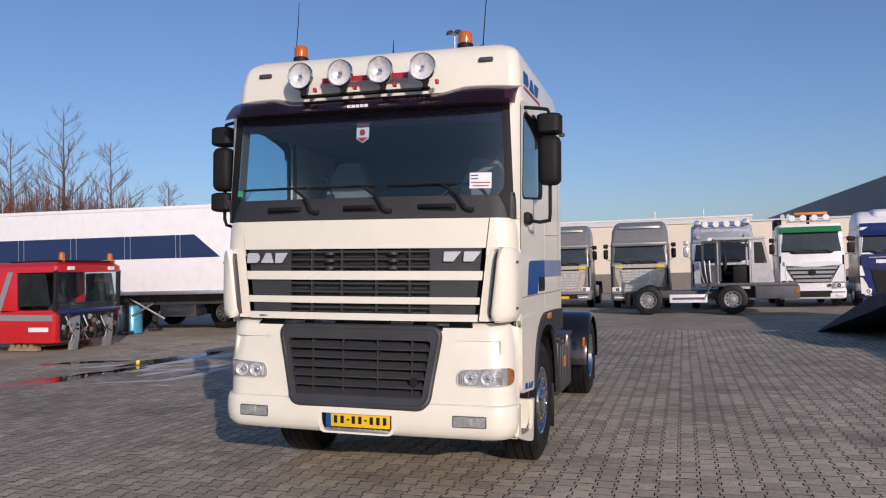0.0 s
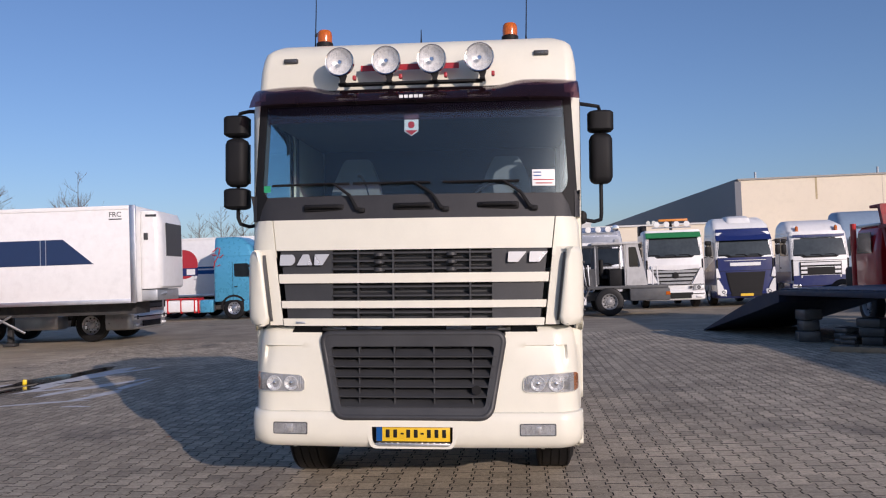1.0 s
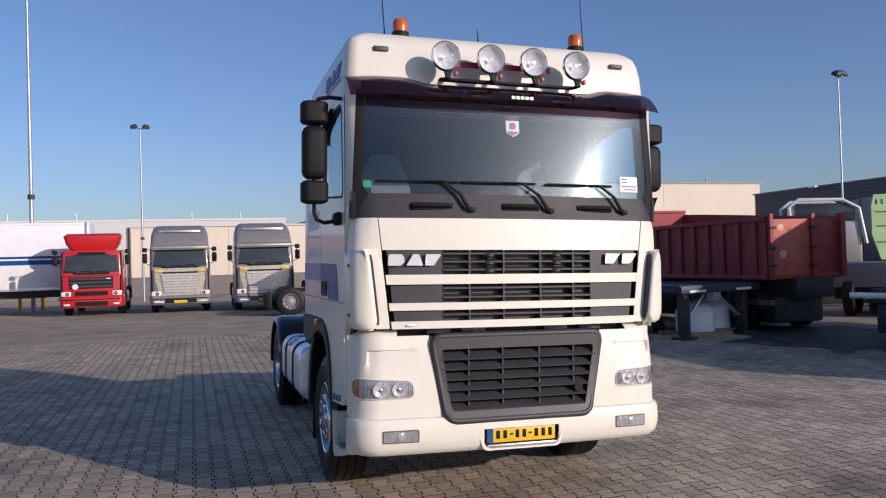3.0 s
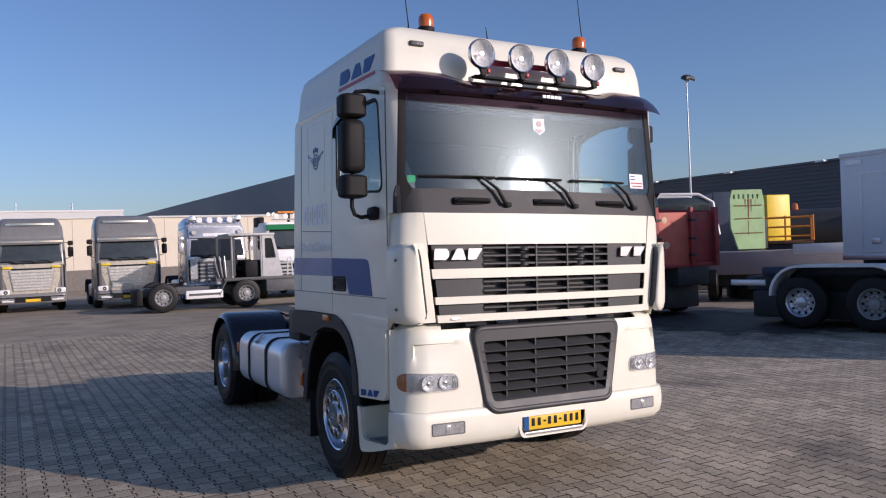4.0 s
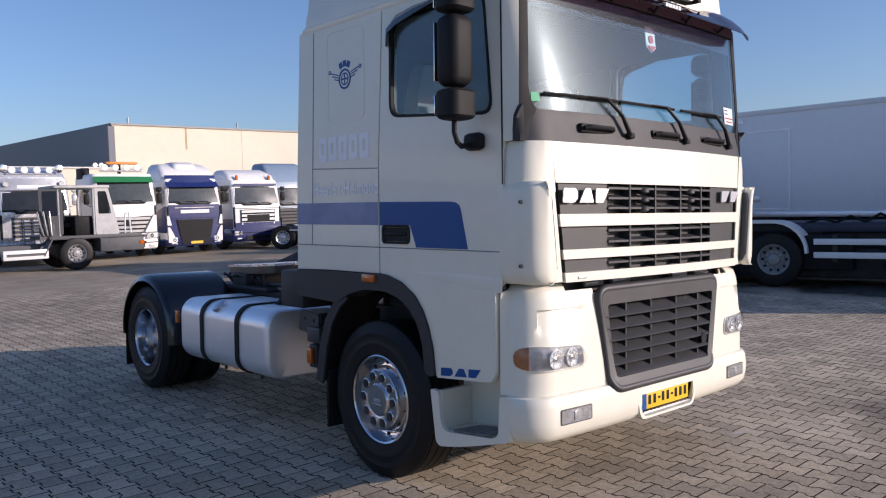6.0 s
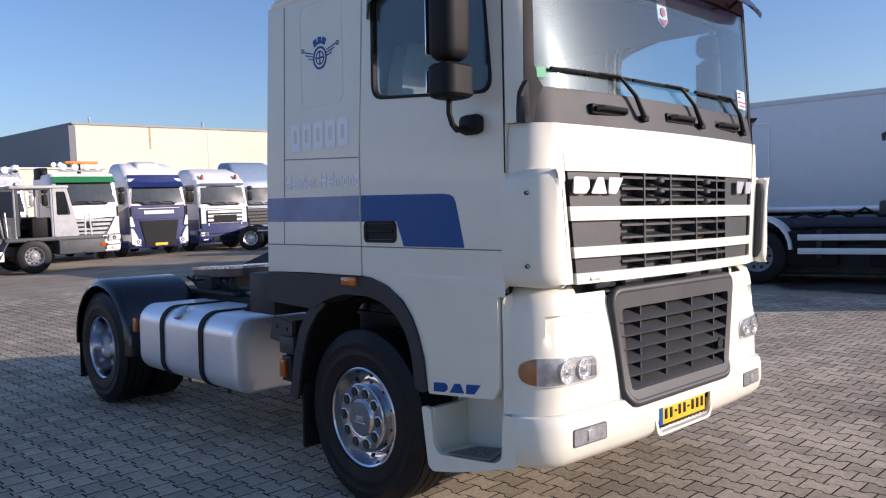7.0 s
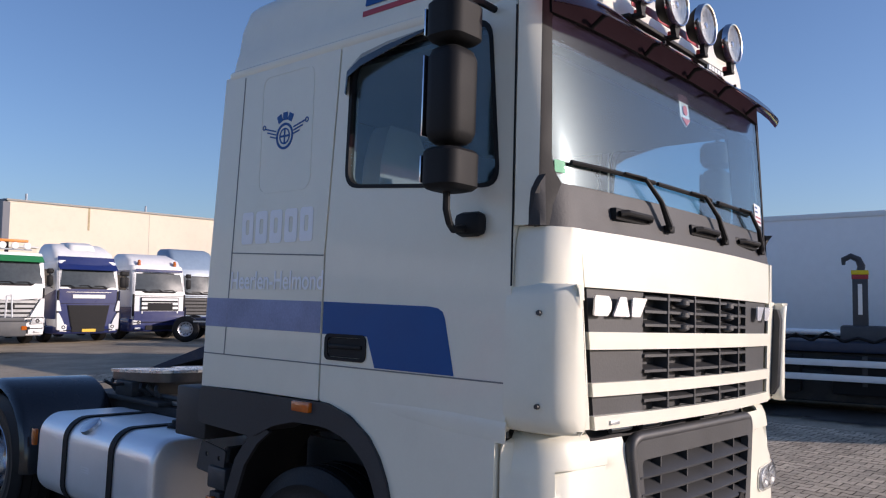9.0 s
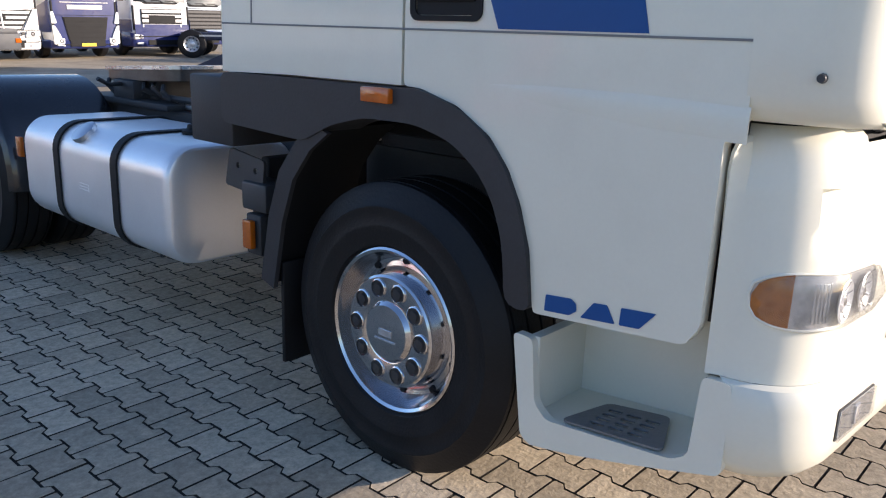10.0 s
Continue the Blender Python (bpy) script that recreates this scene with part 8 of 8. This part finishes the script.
# ground sheet
def paving_material(name, k):
    m = mat(name, tuple(v * k for v in (0.47, 0.395, 0.292)), 0.88, var=0.30, scale=0.9, fine=55, bump=0.8, piece=0.2, spec=0.25)
    nt = m.node_tree
    b = nt.nodes["Principled BSDF"]
    geo = nt.nodes.new("ShaderNodeNewGeometry")
    st = nt.nodes.new("ShaderNodeTexNoise")
    st.inputs["Scale"].default_value, st.inputs["Detail"].default_value, st.inputs["Roughness"].default_value = 0.55, 6, 0.62
    nt.links.new(geo.outputs["Position"], st.inputs["Vector"])
    rg = nt.nodes.new("ShaderNodeMapRange")
    rg.inputs["From Min"].default_value, rg.inputs["From Max"].default_value = 0.56, 0.72
    rg.inputs["To Min"].default_value, rg.inputs["To Max"].default_value = 0.0, 0.6
    nt.links.new(st.outputs["Fac"], rg.inputs["Value"])
    mx = nt.nodes.new("ShaderNodeMixRGB")
    mx.inputs[2].default_value = (0.10, 0.094, 0.09, 1)
    big = nt.nodes.new("ShaderNodeTexNoise")
    big.inputs["Scale"].default_value, big.inputs["Detail"].default_value = 0.13, 5
    nt.links.new(geo.outputs["Position"], big.inputs["Vector"])
    sp = nt.nodes.new("ShaderNodeMapRange")
    sp.inputs["From Min"].default_value, sp.inputs["From Max"].default_value = 0.35, 0.68
    sp.inputs["To Min"].default_value, sp.inputs["To Max"].default_value = 1.15, 0.78
    nt.links.new(big.outputs["Fac"], sp.inputs["Value"])
    sc = nt.nodes.new("ShaderNodeVectorMath")
    sc.operation = "SCALE"
    nt.links.new(b.inputs["Base Color"].links[0].from_socket, sc.inputs[0])
    nt.links.new(sp.outputs[0], sc.inputs["Scale"])
    gr = nt.nodes.new("ShaderNodeTexNoise")
    gr.inputs["Scale"].default_value, gr.inputs["Detail"].default_value, gr.inputs["Roughness"].default_value = 26, 6, 0.75
    nt.links.new(geo.outputs["Position"], gr.inputs["Vector"])
    gm = nt.nodes.new("ShaderNodeMapRange")
    gm.inputs["From Min"].default_value, gm.inputs["From Max"].default_value = 0.3, 0.7
    gm.inputs["To Min"].default_value, gm.inputs["To Max"].default_value = 0.68, 1.30
    nt.links.new(gr.outputs["Fac"], gm.inputs["Value"])
    s2 = nt.nodes.new("ShaderNodeVectorMath")
    s2.operation = "SCALE"
    nt.links.new(sc.outputs[0], s2.inputs[0])
    nt.links.new(gm.outputs[0], s2.inputs["Scale"])
    src = s2.outputs[0]
    nt.links.new(rg.outputs[0], mx.inputs[0])
    nt.links.new(src, mx.inputs[1])
    nt.links.new(mx.outputs[0], b.inputs["Base Color"])
    return m


PAVE, FARPAVE = paving_material("concrete_paving", 0.99), paving_material("worn_concrete_paving", 1.02)
JOINT = mat("joint_sand", (0.045, 0.040, 0.034), 0.95, var=0.3, spec=0.1)
bm = B()
bmesh.ops.create_grid(bm, x_segments=2, y_segments=2, size=700)
for v in bm.verts:
    v.co.z = -0.016
ground = tagged(part("ground", bm, FARPAVE), "grey-brown concrete block paving of the yard", "ground", kind="structure")

# puddles with pale dried rims, beside the red cab
WATER = mat("puddle_water", (0.012, 0.013, 0.014), 0.02, var=0.1, spec=0.6)
SALT = mat("dried_salt", (0.62, 0.61, 0.59), 0.7, var=0.3, scale=5)


def blob(x, y, l, w_, ang, seed, z):
    rnd = random.Random(seed)
    ph = [rnd.uniform(0, 6.28) for _ in range(4)]
    out = []
    for i in range(44):
        a = 2 * math.pi * i / 44
        k = 1 + 0.22 * math.sin(2 * a + ph[0]) + 0.16 * math.sin(3 * a + ph[1]) + 0.10 * math.sin(5 * a + ph[2]) + 0.06 * math.sin(9 * a + ph[3])
        out.append(pose(x, y, z, 0, 0, ang) @ Vector((l * k * math.cos(a), w_ * k * math.sin(a), 0)))
    bm = B()
    bm.faces.new([bm.verts.new(p) for p in out])
    return bm


for i, (x, y, l, w_, ang) in enumerate(((-8.0, 8.85, 1.5, 0.34, 88), (-6.04, 6.5, 0.34, 0.09, 80), (-8.05, 5.6, 1.35, 0.38, 72), (-9.6, 8.05, 0.85, 0.22, 36), (-7.14, 6.34, 0.2, 0.06, 53), (-7.36, 7.95, 0.24, 0.06, 50), (-7.9, 6.9, 0.7, 0.16, 80))):
    tagged(part("puddle", blob(x, y, l, w_, ang, 30 + i, 0.0045), WATER), "shallow dark puddle on the paving", "puddle", "puddles")
for i, (x, y, l, w_, ang) in enumerate(((-7.5, 8.4, 1.5, 0.34, 87), (-5.6, 5.15, 0.22, 0.06, 0), (-5.88, 7.4, 0.6, 0.09, 85), (-7.0, 9.6, 0.6, 0.11, 65), (-6.5, 7.2, 1.0, 0.16, 70), (-7.3, 6.9, 0.6, 0.13, 30), (-6.4, 5.5, 0.6, 0.09, 20), (-5.85, 6.25, 0.5, 0.15, 74), (-8.6, 7.5, 0.7, 0.10, 50))):
    tagged(part("salt_stain", blob(x, y, l, w_, ang, 60 + i, 0.003 + 0.0001 * i), SALT), "pale dried salt stain on the paving", "stain", "salt stains")
tagged(part("yellow_chock", box(B(), -0.035, 0.035, -0.03, 0.03, 0, 0.09, 0.012), YEL, None, at=pose(-8.1, 7.8, 0.004, 0, 0, 25)), "small yellow plastic chock beside a puddle", "chock")
# soft-edged dark patches: painted shade on the paving below the parked vehicles
SHADEPAVE = mat("shade_toned_paving", (0.06, 0.055, 0.05), 0.6, var=0.5, scale=1.5, bump=0.4)
nt = SHADEPAVE.node_tree
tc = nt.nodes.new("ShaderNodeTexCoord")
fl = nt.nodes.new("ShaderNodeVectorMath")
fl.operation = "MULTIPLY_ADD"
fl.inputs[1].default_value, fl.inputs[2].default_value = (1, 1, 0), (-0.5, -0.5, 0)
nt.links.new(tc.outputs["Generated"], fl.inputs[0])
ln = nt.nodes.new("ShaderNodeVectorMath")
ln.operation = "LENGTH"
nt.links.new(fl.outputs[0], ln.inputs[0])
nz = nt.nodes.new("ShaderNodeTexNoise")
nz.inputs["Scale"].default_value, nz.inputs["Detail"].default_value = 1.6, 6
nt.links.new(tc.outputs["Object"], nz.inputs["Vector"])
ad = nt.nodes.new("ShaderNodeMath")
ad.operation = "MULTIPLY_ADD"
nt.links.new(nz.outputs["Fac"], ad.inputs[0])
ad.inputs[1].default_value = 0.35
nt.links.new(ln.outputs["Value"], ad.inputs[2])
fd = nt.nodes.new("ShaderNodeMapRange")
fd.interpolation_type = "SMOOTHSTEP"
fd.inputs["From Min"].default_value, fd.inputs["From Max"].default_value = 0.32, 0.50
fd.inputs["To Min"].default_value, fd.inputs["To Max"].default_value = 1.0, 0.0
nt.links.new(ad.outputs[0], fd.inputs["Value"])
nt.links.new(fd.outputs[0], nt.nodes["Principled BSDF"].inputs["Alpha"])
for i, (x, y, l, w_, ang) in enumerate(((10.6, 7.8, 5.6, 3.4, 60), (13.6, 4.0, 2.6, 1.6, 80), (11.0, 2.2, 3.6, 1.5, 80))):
    tagged(part("shade_patch", blob(x, y, l, w_, ang, 90 + i, 0.004), SHADEPAVE), "soft dark patch of painted shade on the paving under the trailers", "stain", "oil stains")
lf = part("fallen_leaf", plate(B(), [(0, 0), (0.04, 0.02), (0.07, 0.0), (0.05, -0.025), (0.02, -0.02)], [], lambda u, v: (u, v, 0.006 + 0.1 * u), (0, 0, 0.001)), mat("dry_leaf", (0.35, 0.14, 0.05), 0.8), None, at=pose(-3.18, 2.82, 0))
tagged(lf, "dry brown fallen leaf on the paving", "leaf")
ch = part("paper_scrap", plate(B(), [(0, 0), (0.12, 0.01), (0.11, 0.03), (0.01, 0.025)], [], lambda u, v: (u, v, 0.003), (0, 0, 0.001)), LAMPW, None, at=pose(1.2, 0.16, 0, 0, 0, -30))
tagged(ch, "small white paper scrap on the paving", "litter")

# interlocking paving blocks: wavy joints along y, butt joints across
PX, PY = 0.155, 0.200
HALF = [(0.0830, 0.0960), (0.0864, 0.092), (0.0864, 0.060), (0.0604, 0.040), (0.0604, -0.040), (0.0864, -0.060), (0.0864, -0.092), (0.0830, -0.0960)]
LOOP = HALF + [(-x, y) for x, y in HALF[::-1]]
NL = len(LOOP)
X0, X1, Y0, Y1 = -10.5, 9.4, -8.4, 16.6
bm = B()
bm.faces.new([bm.verts.new(p) for p in ((X0, Y0, -0.007), (X1, Y0, -0.007), (X1, Y1, -0.007), (X0, Y1, -0.007))])
part("joint_bed", bm, JOINT, ground)
lp = np.array(LOOP) * (0.987, 0.991)
inner = lp * 0.9995
unit = np.vstack([np.column_stack([inner, np.zeros(NL)]), np.column_stack([lp, np.full(NL, -0.0005)]), np.column_stack([lp, np.full(NL, -0.016)])])
faces_u = [list(range(NL))] + [[NL * k + i, NL * (k + 1) + i, NL * (k + 1) + (i + 1) % NL, NL * k + (i + 1) % NL] for k in (0, 1) for i in range(NL)]
near, rest = [], []
rng = np.random.RandomState(3)
nx, ny = int((X1 - X0) / PX), int((Y1 - Y0) / PY)
for i in range(nx):
    for j in range(ny):
        cx, cy = X0 + (i + 0.5) * PX, Y0 + (j + 0.5) * PY + (0.5 * PY if i % 2 else 0)
        (near if (-3.6 < cx < -1.25 and 0.2 < cy < 4.2) else rest).append((cx, cy))
near.sort(key=lambda p: (p[0] + 2.2) ** 2 + (p[1] - 1.6) ** 2)
rest += near[295:]
near = near[:295]
me = bpy.data.meshes.new("paving_block")
me.from_pydata(unit.tolist(), [], [f[::-1] for f in faces_u])
me.materials.append(PAVE)
me.materials.append(JOINT)
for k, p in enumerate(me.polygons):
    p.material_index = 1 if k % len(faces_u) else 0
me.update()
for cx, cy in near:
    o = new("paving_block", me)
    o.parent = ground
    o.matrix_basis = pose(cx, cy, rng.uniform(-0.0008, 0.0008), rng.uniform(-0.5, 0.5), rng.uniform(-0.5, 0.5), 0)
pos = np.array(rest)
n = len(pos)
V = np.repeat(unit[None], n, 0)
tilt = rng.uniform(-0.010, 0.010, (n, 2))
V[:, :, 2] += V[:, :, 0] * tilt[:, :1] + V[:, :, 1] * tilt[:, 1:] + rng.uniform(-0.0008, 0.0008, (n, 1))
V[:, :, 0] += pos[:, :1]
V[:, :, 1] += pos[:, 1:]
V = V[:, :2 * NL]
V[:, NL:, 2] -= 0.008
nv = 2 * NL
faces_u = faces_u[:NL + 1]
F = [[a + k * nv for a in f[::-1]] for k in range(n) for f in faces_u]
me = bpy.data.meshes.new("paving_blocks")
me.from_pydata(V.reshape(-1, 3).tolist(), [], F)
me.materials.append(PAVE)
me.materials.append(JOINT)
for k, p in enumerate(me.polygons):
    p.material_index = 1 if k % len(faces_u) else 0
me.update()
o = new("paving_blocks", me)
o.parent = ground
tagged(o, kind="stuff")
